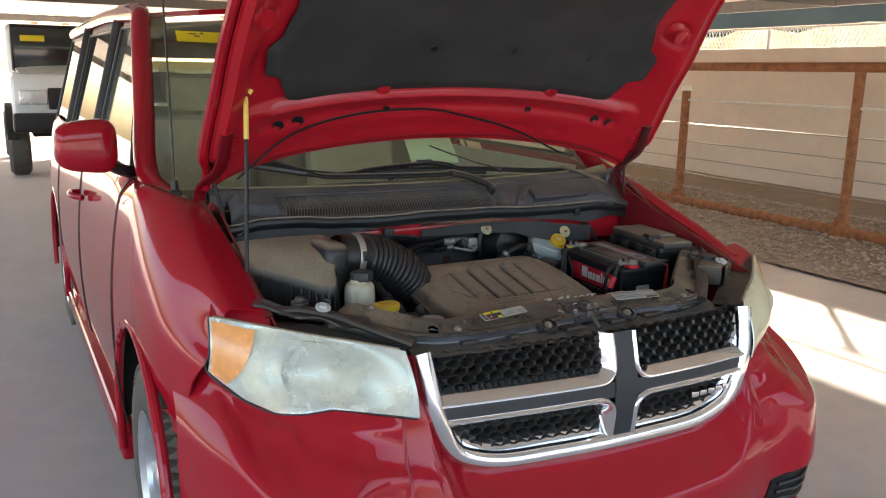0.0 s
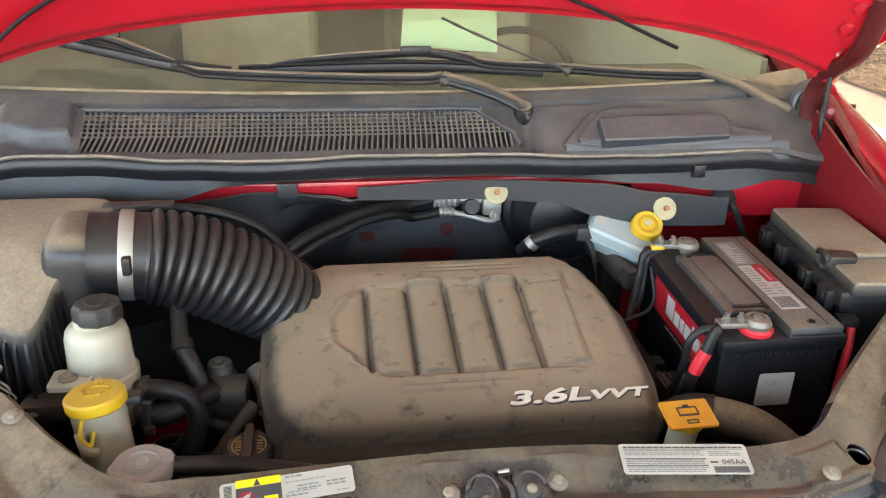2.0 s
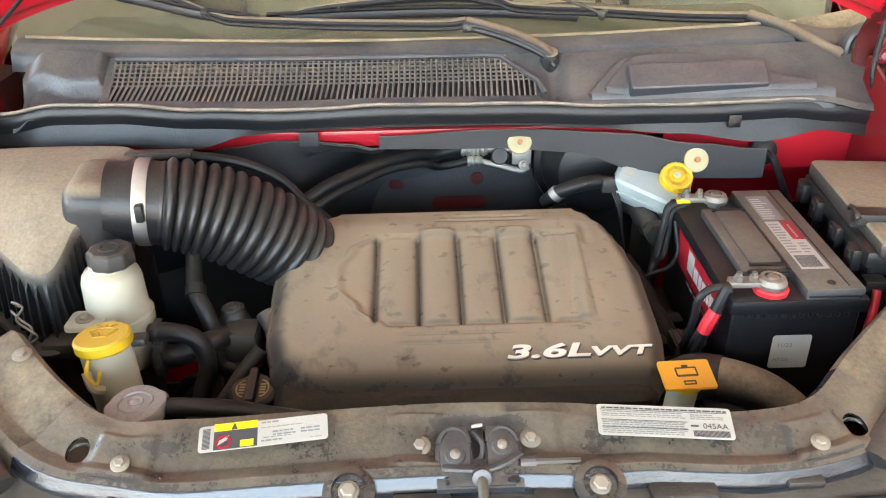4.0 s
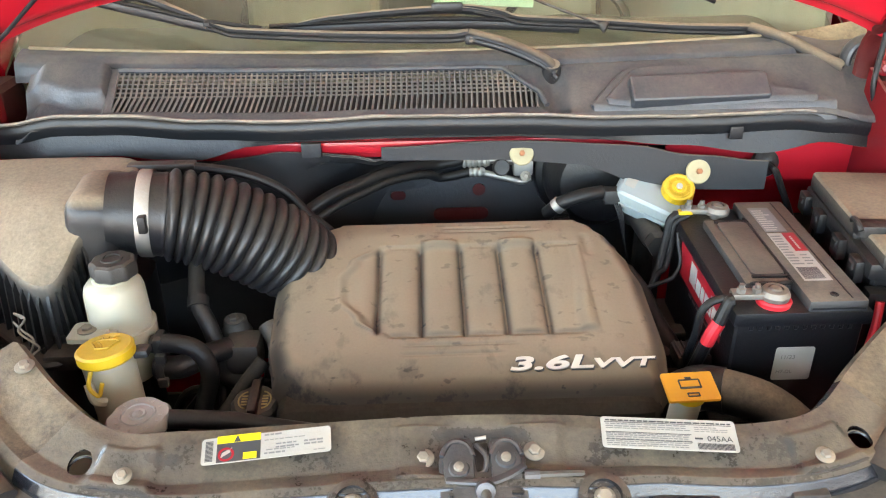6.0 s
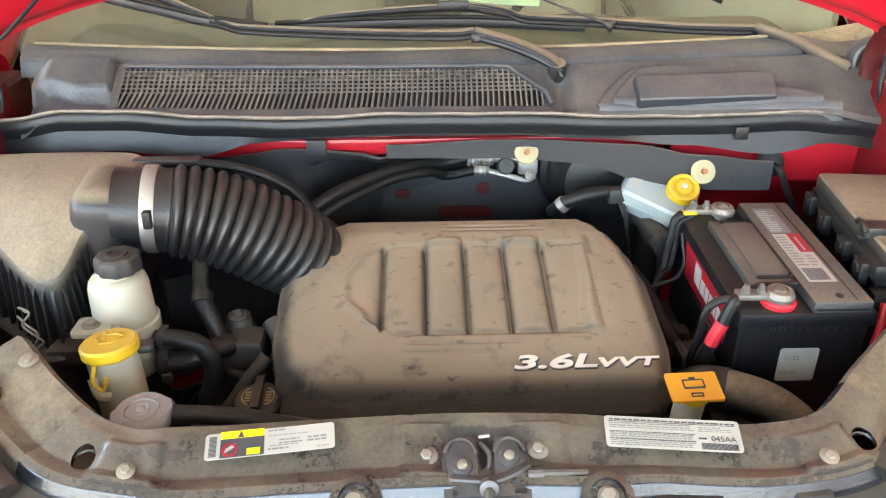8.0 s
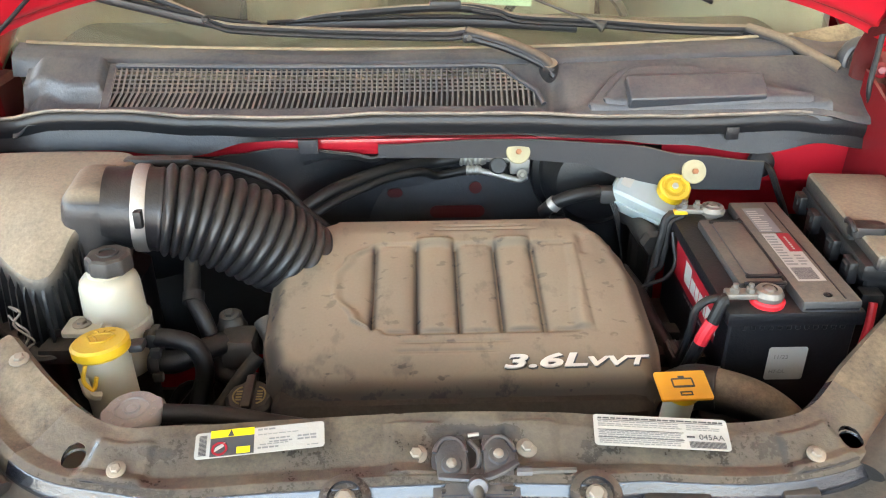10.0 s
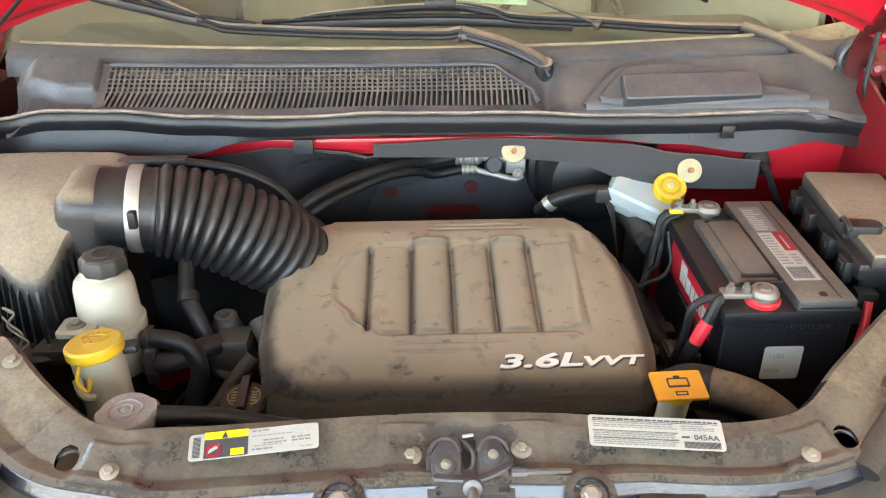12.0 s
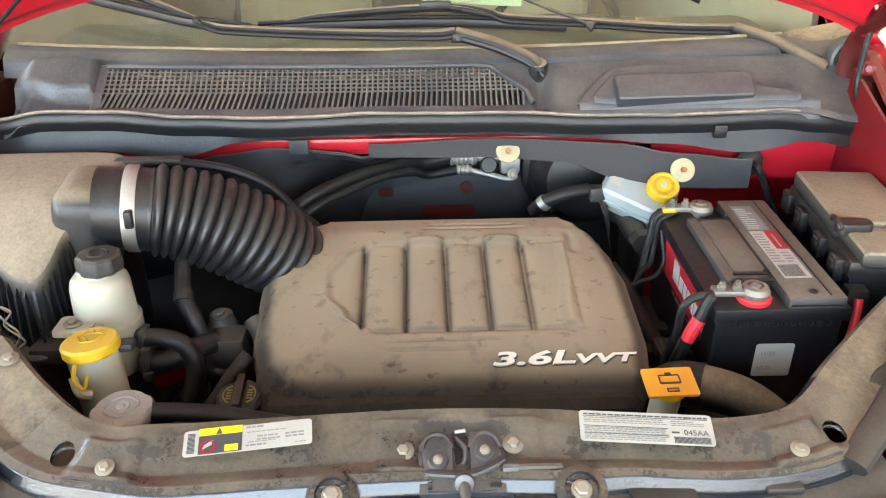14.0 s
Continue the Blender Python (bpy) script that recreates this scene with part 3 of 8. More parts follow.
def flank(sign):
    front = spline([(a, 0, b) for a, b in body_section(0.64)], 8)

    def fn(u, v):
        j = min(int(v * 40 + 0.5), 40)
        y0 = 0.588 + 0.067 * sstep(0.93, 0.80, front[j].z)
        y = y0 + (5.05 - y0) * u ** 1.08
        c = spline([(a, 0, b) for a, b in body_section(y, 0.016 if sign > 0 else 0.0)], 8)
        p = c[min(int(v * (len(c) - 1) + 0.5), len(c) - 1)]
        return Vector((sign * p.x, y, p.z))

    def keep(u, v, p):
        for yc in (FW, RW):
            if (p.y - yc) ** 2 + (p.z - WZ - 0.04) ** 2 < 0.45 ** 2:
                return False
        if sign > 0 and 2.36 < p.y < 2.60 and 1.10 < p.z < 1.30:
            return False  # made-up opening in the door panel, cut so a bright patch shows
        return True

    part("fender_and_side_panel", surf(fn, 300, 40, 0.006, keep), M_RED, VAN)
    # arch lips, liners, seams
    for yc in (FW, RW):
        pts = []
        for k in range(25):
            a = radians(-14 + 208 * k / 24)
            pts.append((sign * 0.981, yc + 0.452 * math.cos(a), WZ + 0.04 + 0.452 * math.sin(a)))
        part("wheel_arch_lip", tube(pts, 0.015, 10, 2), M_RED, VAN)
        lin = surf(lambda u, v: Vector((sign * (0.965 - 0.30 * v), yc + 0.47 * math.cos(2.36 * u), WZ + 0.04 + 0.47 * math.sin(2.36 * u))), 24, 3, 0.005)
        part("wheel_well_liner", lin, M_DARK, VAN)
    for y in (1.47, 2.58, 3.75):
        c = spline([(sign * (a + 0.001), y, b) for a, b in body_section(y)], 4)
        part("door_seam", tube([q for q in c if q.z > 0.4], 0.004, 6, smooth=False), M_RUBBER, VAN)
    for y in (2.42,):
        part("door_handle", tube([(sign * 0.985, y - 0.09, 1.06), (sign * 1.02, y - 0.05, 1.065), (sign * 1.02, y + 0.05, 1.065), (sign * 0.985, y + 0.09, 1.06)], 0.013, 10), M_RED, VAN)
    # fender tongue between the hood edge and the headlight
    def tongue(u, v):
        a = Vector((0.872 - 0.135 * u, 0.606 - 0.075 * u, 1.011 - 0.012 * u))
        b = Vector((0.850 - 0.115 * u, 0.66 - 0.02 * u, 1.035))
        p = a.lerp(b, v)
        return Vector((sign * p.x, p.y, p.z - 0.02 * (1 - v) ** 4))
    part("fender_tongue", surf(tongue, 10, 6, 0.004), M_RED, VAN)
    part("sill_skirt", box((sign * 0.955, 2.63, 0.29), (0.06, 2.2, 0.10), 0.02, 3), M_RED, VAN)


def glass_x(z):
    return 0.905 - (z - 1.225) / 0.57 * 0.155


def greenhouse(sign):
    def wy(z):  # front edge of the glass, along the pillar
        return 1.50 + (z - 1.235) / 0.54 * 0.58

    for a, b, front in ((None, 2.56, True), (2.66, 3.78, False), (3.88, 4.85, False)):
        def fn(u, v):
            z = 1.245 + 0.505 * v
            y0 = wy(z) + 0.05 if front else a
            return Vector((sign * (glass_x(z) - 0.006), y0 + (b - y0) * u, z))
        w = part("side_window", surf(fn, 10, 6, 0.004), M_SIDEGLASS if front else M_PRIVACY, VAN)
        w.visible_shadow = False
        rim = [fn(u, 0) for u in (0, 0.5, 1)] + [fn(1, v) for v in (0.5, 1)] + [fn(u, 1) for u in (0.5, 0)] + [fn(0, 0.5), fn(0, 0)]
        part("window_frame", tube(rim, 0.009, 8, smooth=False), M_RUBBER, VAN)
    for y in (2.61, 3.83):
        part("pillar", tube([(sign * 0.90, y, 1.23), (sign * 0.755, y, 1.79)], 0.028, 10, smooth=False, flat=0.5), M_BLACK, VAN)
    part("windshield_pillar", tube([(sign * 0.82, 1.20, 1.19), (sign * 0.862, 1.44, 1.255), (sign * 0.828, 1.66, 1.46), (sign * 0.778, 1.95, 1.71), (sign * 0.752, 2.13, 1.79), (sign * 0.745, 2.6, 1.815)], 0.036, 12), M_RED, VAN)
    part("roof_rail", tube([(sign * 0.75, 2.12, 1.79), (sign * 0.75, 3.2, 1.815), (sign * 0.74, 4.9, 1.79)], 0.036, 12), M_RED, VAN)


def build_wheel(name, sign, y):
    w = new(name)
    w.location = (sign * 0.855, y, WZ)
    m = Matrix.Rotation(radians(90 * sign), 4, "Y")
    prof = [(0.215, -0.10), (0.25, -0.112), (0.31, -0.112), (0.345, -0.10), (0.360, -0.075), (0.362, 0), (0.360, 0.075), (0.345, 0.10), (0.31, 0.112), (0.25, 0.112), (0.215, 0.10)]
    tyre = lathe(prof, m, 64)
    for k in range(64):
        a = 2 * math.pi * k / 64
        for h in (-0.082, 0.082):
            add(tyre, box((0.352 * math.cos(a), 0.352 * math.sin(a), h), (0.016, 0.018, 0.04), 0, m=m))
    return tyre, m


def wheel(sign, y):
    tyre, m = build_wheel("tmp", sign, y)
    bpy.data.objects.remove(bpy.data.objects["tmp"])
    off = Matrix.Translation((sign * 0.853, y, WZ))
    tyre.transform(off)
    t = part("wheel", tyre, M_TYRE, VAN, "dusty black tyre on a silver rim")
    rim = lathe([(0.222, 0.108), (0.20, 0.09), (0.19, 0.03), (0.05, 0.02), (0, 0.02)], off @ m, 40)
    part("rim", rim, M_RIM, t)
    for k in range(7):
        a = 2 * math.pi * k / 7
        sp = box((0.12, 0, 0.06), (0.18, 0.045, 0.03), 0.01, 2, off @ m @ Matrix.Rotation(a, 4, "Z"))
        part("spoke", sp, M_RIM, t)
    part("hub_cap", lathe([(0.045, 0.05), (0.045, 0.085), (0.03, 0.095), (0, 0.095)], off @ m, 20), M_RIM, t)


def hl_bottom(x):
    return lerp(abs(x), [(0.44, 0.815), (0.50, 0.817), (0.64, 0.822), (0.70, 0.803), (0.755, 0.797), (0.82, 0.822), (0.88, 0.875), (0.90, 0.90)])


def fascia_top(x):
    a = abs(x - 0.02)
    if a < 0.482:
        return interp(a, [(0.0, 0.640), (0.30, 0.646), (0.37, 0.668), (0.425, 0.727), (0.454, 0.81), (0.472, 0.93), (0.482, 0.945)])
    if abs(x) < 0.515:
        return lerp(abs(x), [(0.475, 0.945), (0.505, 0.93), (0.515, 0.818)])
    if abs(x) > 0.875:
        return lerp(abs(x), [(0.875, 0.866), (0.955, 0.862)])
    return hl_bottom(x) - 0.001


def skewed(fn, *a):
    return skew(surf(fn, *a))


def build_fascia():
    def fn(u, v):
        x = -0.955 + 1.91 * u
        top = fascia_top(x)
        z = 0.24 + (top - 0.24) * v
        bulge = 0.07 * math.exp(-((z - 0.50) / 0.17) ** 2) - 0.05 * max(0.0, (0.36 - z) / 0.12)
        low = 0.16 + 0.10 * x * x + 0.40 * (max(0.0, abs(x) - 0.62) / 0.335) ** 3.2
        y = face_y(x) - bulge * (1 - 0.55 * (abs(x) / 0.95) ** 2) + 0.05 * sstep(0.66, 0.95, z)
        crease = lerp(abs(x), [(0.0, 0.625), (0.30, 0.640), (0.50, 0.690), (0.70, 0.735), (0.84, 0.795), (0.95, 0.80)])
        y += (low - 0.45 * bulge - y) * sstep(0.50, 0.70, abs(x)) * sstep(top - 0.01, top - 0.17, z)
        y += 0.016 * sstep(crease - 0.012, crease + 0.008, z) * sstep(top, crease + 0.05, z) * sstep(0.30, 0.50, abs(x))
        if abs(x) > 0.52:
            q = min(1.0, max(0.0, (0.869 - abs(x)) / 0.368))
            back = 0.606 - 0.268 * q - 0.055 * (0.4 + 0.6 * q) - 0.035 * math.sin(math.pi * q)
            y += (back - y) * sstep(top - 0.035, top, z) * (1 - sstep(0.865, 0.90, abs(x)))
        if abs(x - 0.02) < 0.53:
            edge = grille_p(x, min(top, 0.945), 0.004).y
            y += (edge - y) * sstep(top - 0.14, top, z) * (1 - sstep(0.49, 0.53, abs(x - 0.02)))
        if 0.56 < abs(x) < 0.95:
            t = (abs(x) - 0.56) / 0.39
            y += 0.030 * sstep(0.30, 0.315, z) * (1 - sstep(0.42 + 0.07 * t, 0.44 + 0.07 * t, z)) * sstep(0.0, 0.06, t)
        return Vector((x * (1 - 0.016 * sstep(0.64, 0.84, z) * sstep(0.80, 0.95, abs(x))), y, z))
    part("front_bumper", skewed(fn, 200, 60, 0.004, lambda u, v, p: (p.y - FW) ** 2 + (p.z - WZ - 0.04) ** 2 > 0.45 ** 2), M_RED, VAN)
    for s in (-1, 1):
        def vent(u, v):
            x = 0.60 + 0.33 * u
            t = (x - 0.56) / 0.39
            zz = 0.318 + (0.10 + 0.07 * t) * v
            p = fn((s * x + 0.955) / 1.91, (zz - 0.24) / (fascia_top(s * x) - 0.24))
            return p + Vector((s * 0.002, -0.006, 0))
        v = part("lower_vent", skewed(vent, 14, 8, 0.006), M_BLACK, VAN, "black plastic lower vent in the bumper")
        for k in range(3):
            part("vent_slat", skew(tube([vent(0.06 + 0.3 * j, 0.25 + 0.25 * k) + Vector((0, -0.006, 0)) for j in range(4)], 0.006, 8)), M_BLACK, v)
    part("lower_grille", surf(lambda u, v: Vector((-0.42 + 0.84 * u, face_y(-0.42 + 0.84 * u) - 0.055, 0.34 + 0.09 * v)), 20, 3, 0.02), M_BLACK, VAN)


# grille: a shield-shaped opening with a cross
GX = 0.02


def grille_p(x, z, out=0.0):
    t = (0.945 - z) / 0.28
    return Vector((x, 0.268 - 0.018 * t + 0.20 * (x - GX) ** 2 - out - 0.02 * math.sin(math.pi * max(0, min(1, t))), z))


def grille_half(z):
    return interp(z, [(0.655, 0.30), (0.68, 0.37), (0.74, 0.425), (0.82, 0.452), (0.95, 0.470)])


def build_grille():
    g = part("grille", skewed(lambda u, v: grille_p(GX + (2 * u - 1) * grille_half(0.67 + 0.275 * v), 0.67 + 0.275 * v, -0.035), 40, 16, 0.004), M_BLACK, VAN, "black honeycomb grille in a chrome surround")
    cells = bmesh.new()
    dx, dz = 0.036, 0.0165
    j = 0
    z = 0.685
    while z < 0.945:
        i = -14
        while i <= 14:
            x = GX + (i + 0.5 * (j % 2)) * dx
            if abs(x - GX) < grille_half(z) - 0.02:
                o = []
                for k in range(6):
                    a = radians(60 * k + 30)
                    o.append((x + 0.0215 * math.cos(a), z + 0.0128 * math.sin(a)))
                outer = [cells.verts.new(grille_p(px, pz, 0.004)) for px, pz in o]
                inner = [cells.verts.new(grille_p(x + (px - x) * 0.76, z + (pz - z) * 0.72, -0.002)) for px, pz in o]
                deep = [cells.verts.new(grille_p(x + (px - x) * 0.70, z + (pz - z) * 0.66, -0.03)) for px, pz in o]
                for k in range(6):
                    n = (k + 1) % 6
                    cells.faces.new((outer[k], outer[n], inner[n], inner[k]))
                    cells.faces.new((inner[k], inner[n], deep[n], deep[k]))
            i += 1
        z += dz * 1.16
        j += 1
    part("honeycomb", skew(cells), M_BLACK, g)
    # chrome surround down the sides and round the bottom
    pts = [grille_p(GX + s * (grille_half(z) + 0.002), z, 0.012) for s, z in [(-1, 0.95), (-1, 0.90), (-1, 0.83), (-1, 0.77), (-1, 0.72), (-1, 0.685)]]
    pts += [grille_p(GX + x, 0.662 - 0.006 * math.cos(x * 4), 0.016) for x in (-0.28, -0.14, 0, 0.14, 0.28)]
    pts += [grille_p(GX + s * (grille_half(z) + 0.002), z, 0.012) for s, z in [(1, 0.685), (1, 0.72), (1, 0.77), (1, 0.83), (1, 0.90), (1, 0.95)]]
    part("chrome_surround", skew(tube(pts, 0.025, 14, 5, flat=0.9)), M_CHROME, g, "chrome grille surround")
    # inner return of the surround, sloping back to the honeycomb
    rim = [(s * grille_half(z), z) for s, z in ((-1, 0.95), (-1, 0.90), (-1, 0.83), (-1, 0.77), (-1, 0.72), (-1, 0.69))]
    rim += [(x, 0.668 - 0.006 * math.cos(x * 4)) for x in (-0.30, -0.15, 0, 0.15, 0.30)]
    rim += [(-a, b) for a, b in reversed(rim[:6])]
    curve = spline([(a, 0, b) for a, b in rim], 5)

    def inward(u, v):
        p = curve[min(int(u * (len(curve) - 1) + 0.5), len(curve) - 1)]
        c = Vector((p.x * 0.75, 0, 0.83))
        d = (c - p).normalized() * 0.052 * v
        return grille_p(GX + p.x + d.x, p.z + d.z, 0.016 - 0.042 * v ** 1.6)
    part("surround_return", skewed(inward, len(curve) - 1, 6, 0.003), M_CHROME, g)
    for s in (-1, 1):
        part("end_filler", skewed(lambda u, v: grille_p(GX + s * (0.45 + 0.09 * u), 0.78 + 0.175 * v, -0.03 - 0.03 * u), 6, 6, 0.004), M_BLACK, g)
    xc, hw, hz = 0.083, 0.027, 0.018

    def rail(sx, sz):
        # a chrome rail that bends round the inner corner of one opening
        cx, cz, r = xc + sx * hw, 0.805 + sz * hz, 0.046
        xe = GX + sx * (grille_half(cz) - 0.005)
        ze = 0.95 if sz > 0 else 0.668
        path = [(xe + (cx + sx * r - xe) * k / 14, cz) for k in range(15)]
        path += [(cx + sx * r * (1 - math.sin(a)), cz + sz * r * (1 - math.cos(a))) for a in [math.pi / 2 * k / 7 for k in range(1, 7)]]
        path += [(cx, cz + sz * r + (ze - cz - sz * r) * k / 8) for k in range(9)]

        def fn(u, v):
            i = min(int(u * (len(path) - 1) + 0.5), len(path) - 1)
            a, b = path[max(i - 1, 0)], path[min(i + 1, len(path) - 1)]
            d = Vector((b[0] - a[0], 0, b[1] - a[1])).normalized()
            n = Vector((d.z, 0, -d.x)) * (sx * sz)
            w = -0.006 + 0.040 * v
            out = 0.030 - 0.012 * max(0.0, (0.2 - v) / 0.2) ** 2 - 0.046 * max(0.0, (v - 0.3) / 0.7) ** 1.3
            return grille_p(path[i][0] + n.x * w, path[i][1] + n.z * w, out)
        part("chrome_rail", skewed(fn, len(path) - 1, 10), M_CHROME, g)
    for sx in (-1, 1):
        for sz in (-1, 1):
            rail(sx, sz)

    def inlay(a, b, w, out):
        def fn(u, v):
            x, z = a[0] + (b[0] - a[0]) * u, a[1] + (b[1] - a[1]) * u
            q = (v - 0.5) * w
            flat = abs(b[0] - a[0]) > abs(b[1] - a[1])
            return grille_p(x if flat else x + q, z + q if flat else z, out)
        part("bar_inlay", skewed(fn, 24, 6, 0.004), M_SHIELD, g)
    inlay((-0.43, 0.805), (0.47, 0.805), 0.040, 0.018)
    inlay((xc, 0.95), (xc, 0.668), 0.060, 0.0215)
    for k in range(5):
        q = grille_p(0.30 + 0.027 * k, 0.737, 0.012)
        part("badge_letter_block", skew(box(q, (0.021, 0.006, 0.015), 0.003)), M_CHROME, g)


def build_headlight(s):
    def lens(u, v, out=0.0):
        x = 0.857 - 0.362 * u + 0.018 * v * (1 - 2 * u) + 0.015 * (1 - u) ** 6
        top = 1.010 - 0.048 * u
        bot = hl_bottom(0.885 - 0.42 * u)
        z = top + (bot - top) * v
        x2 = x + 0.03 * v * (u - 0.2) - 0.016 * v * u ** 3
        y = 0.60 - 0.268 * u - 0.055 * v * (0.4 + 0.6 * u) - 0.035 * math.sin(math.pi * u) - 0.02 * math.sin(math.pi * v) - 0.036 * max(0.0, math.sin(math.pi * u)) ** 0.8 * max(0.0, math.sin(math.pi * v)) ** 0.6 - 0.034 * u ** 5 - out
        return Vector((s * (x2 + out * 0.4), y, z))
    h = part("headlight", surf(lambda u, v: lens(u, v, -0.075 * max(0.0, math.sin(math.pi * u)) ** 1.3 * max(0.0, math.sin(math.pi * v))), 24, 16, 0.003), M_BULBWHITE, VAN, "large yellowed headlight with a hazed plastic lens")
    part("amber_reflector", surf(lambda u, v: lens(0.008 + (0.20 - 0.13 * v) * u, 0.05 + 0.91 * v, 0.0016), 10, 14, 0.0012), M_AMBER, h)
    for cu, cv, r in ((0.36, 0.48, 0.058), (0.60, 0.40, 0.042), (0.66, 0.66, 0.022)):
        c = lens(cu, cv, -0.058)
        d = Vector((-0.35 * s, -0.93, 0.1))
        bowl = lathe([(r, 0.03), (r * 1.04, 0.034), (r * 0.98, 0.03), (r * 0.8, 0.0), (r * 0.5, -0.02), (0.012, -0.03), (0, -0.03)], Matrix.Translation(c) @ axis_to(d), 28)
        part("reflector_bowl", bowl, M_CHROME, h)
        part("bulb", lathe([(0.011, -0.03), (0.011, 0.012), (0.006, 0.02), (0, 0.021)], Matrix.Translation(c) @ axis_to(d), 14), M_BULBWHITE, h)
    part("lens", surf(lens, 40, 28, 0.003), M_LENS if s < 0 else M_LENSY, h, "hazed and yellowed clear lens")
    part("lens_gasket", tube([lens(u, 0, 0.0) + Vector((0, 0.008, 0.0)) for u in (0.02, 0.25, 0.5, 0.75, 0.98)], 0.0035, 8), M_FOAM, h)
    def housing(u, v):
        p = lens(u, 0.03)
        return p + Vector((-s * 0.035 * v, 0.012 + (0.10 - 0.03 * u) * v, -0.006 + 0.006 * math.sin(9 * u + 3 * v) * v + 0.010 * noise.noise((u * 7, v * 4, 2.0 + s)) * v))
    part("lamp_housing", surf(housing, 24, 8, 0.005), M_BLACKD, h, "dusty black back of the headlight")
    part("housing_wall", surf(lambda u, v: housing(u, 1) + Vector((0, 0.004 * v, -0.14 * v)), 24, 4, 0.004), M_BLACKD, h)
    rim = [lens(u, 1, 0.0) + Vector((0, 0.006, -0.004)) for u in (1, 0.8, 0.6, 0.45, 0.3, 0.15, 0)] + [lens(0, v, 0) + Vector((0, 0.006, 0)) for v in (0.66, 0.33, 0)]
    part("lens_seal", tube(rim, 0.0032, 6), M_RUBBER, h)


# ---- open hood ----
HD, HN = Vector((0, -0.636, 0.772)), Vector((0, 0.772, 0.636))
HOOD_REAR = -0.08


def hood_half(t):
    return interp(t, [(0.0, 0.775), (0.05, 0.80), (0.30, 0.785), (0.60, 0.76), (0.66, 0.745), (0.78, 0.62), (0.86, 0.50), (0.92, 0.40)])


def hood_p(x, t, off=0.0):
    crown = -0.125 * x * x - 0.075 * (abs(x) / 0.8) ** 7
    arch = 0.0
    return Vector((x + 0.012, 1.076, 1.438)) + HD * (t - 0.085 * x * x * max(0.0, 1 - t / 0.5) + arch) + HN * (crown + off + 0.02 * math.sin(math.pi * min(1, t / 0.9)))


def build_hood():
    h = part("hood", surf(lambda u, v: hood_p((2 * u - 1) * hood_half(HOOD_REAR + 0.98 * v), HOOD_REAR + 0.98 * v, 0.035), 60, 40, 0.003), M_RED, VAN, "red hood propped open, dark insulation beneath")
    part("hood_edge", tube([hood_p(-hood_half(HOOD_REAR + 0.98 * v), HOOD_REAR + 0.98 * v, 0.020) for v in [i / 16 for i in range(17)]], 0.015, 8, 3), M_RED, h)
    part("hood_edge", tube([hood_p(hood_half(HOOD_REAR + 0.98 * v), HOOD_REAR + 0.98 * v, 0.022) for v in [i / 16 for i in range(17)]], 0.013, 8, 3), M_RED, h)

    def inner(u, v):
        t = HOOD_REAR + 0.005 + 0.955 * v
        x = (2 * u - 1) * (hood_half(t) - 0.014)
        edge = min(hood_half(t) - abs(x), t - HOOD_REAR, 0.9 - t)
        relief = -0.030 * sstep(0.015, 0.05, edge)
        relief += 0.018 * sstep(0.142, 0.167, t) * (1 - sstep(0.66, 0.72, abs(x)))       # pad lies in a tray
        relief += 0.012 * math.exp(-((t - 0.085) / 0.020) ** 2) * (1 - sstep(0.60, 0.68, abs(x)))  # groove in the rear beam
        relief -= 0.010 * math.exp(-((t - 0.134) / 0.010) ** 2) * (1 - sstep(0.60, 0.66, abs(x)))
        for k in range(7):
            relief += 0.006 * math.exp(-((t - 0.010) / 0.018) ** 2 - ((x + 0.42 - 0.14 * k) / 0.035) ** 2)
        for sx in (-1, 1):
            r = math.hypot(x - sx * 0.685, t - 0.44)
            relief += 0.012 * math.exp(-((r - 0.034) / 0.008) ** 2) - 0.004 * math.exp(-(r / 0.02) ** 2)
            relief += 0.010 * math.exp(-((x - sx * 0.69) / 0.02) ** 2) * sstep(0.10, 0.2, t) * (1 - sstep(0.3, 0.36, t))
        return hood_p(x, t, relief)
    part("hood_frame", surf(inner, 150, 120, 0.002), M_RED_IN, h, "red pressed-steel inner frame")

    def pad_half(t):
        return interp(t, [(0.155, 0.53), (0.167, 0.575), (0.235, 0.60), (0.27, 0.655), (0.34, 0.66), (0.375, 0.62), (0.46, 0.595), (0.60, 0.61), (0.74, 0.57), (0.83, 0.43)])

    def pad(u, v):
        t = 0.155 + 0.673 * v
        x = (2 * u - 1) * pad_half(t)
        e = min(pad_half(t) - abs(x), t - 0.155, 0.828 - t)
        puff = 0.016 * sstep(0, 0.035, e) + 0.006 * noise.noise((x * 4, t * 4, 3)) * sstep(0, 0.1, e)
        for bx in (-0.42, -0.14, 0.14, 0.42):
            for bt in (0.30, 0.56):
                puff -= 0.010 * math.exp(-((x - bx) ** 2 + (t - bt) ** 2) / 0.0022)
        return hood_p(x, t, -0.024 - puff)
    part("insulation_pad", surf(pad, 110, 80, 0.004), M_PAD, h, "dark quilted hood insulation pad")
    for bx in (-0.265, 0.345):
        part("pad_tab", lathe([(0.026, 0), (0.02, 0.014), (0, 0.018)], Matrix.Translation(hood_p(bx, 0.160, -0.022)) @ axis_to(-HN), 16), M_RED_IN, h)
    for bx in (-0.42, -0.14, 0.14, 0.42):
        for bt in (0.30, 0.56):
            part("pad_clip", lathe([(0.013, 0), (0.011, 0.004), (0, 0.005)], Matrix.Translation(hood_p(bx, bt, -0.031)) @ axis_to(-HN), 14), M_RUBBER, h)
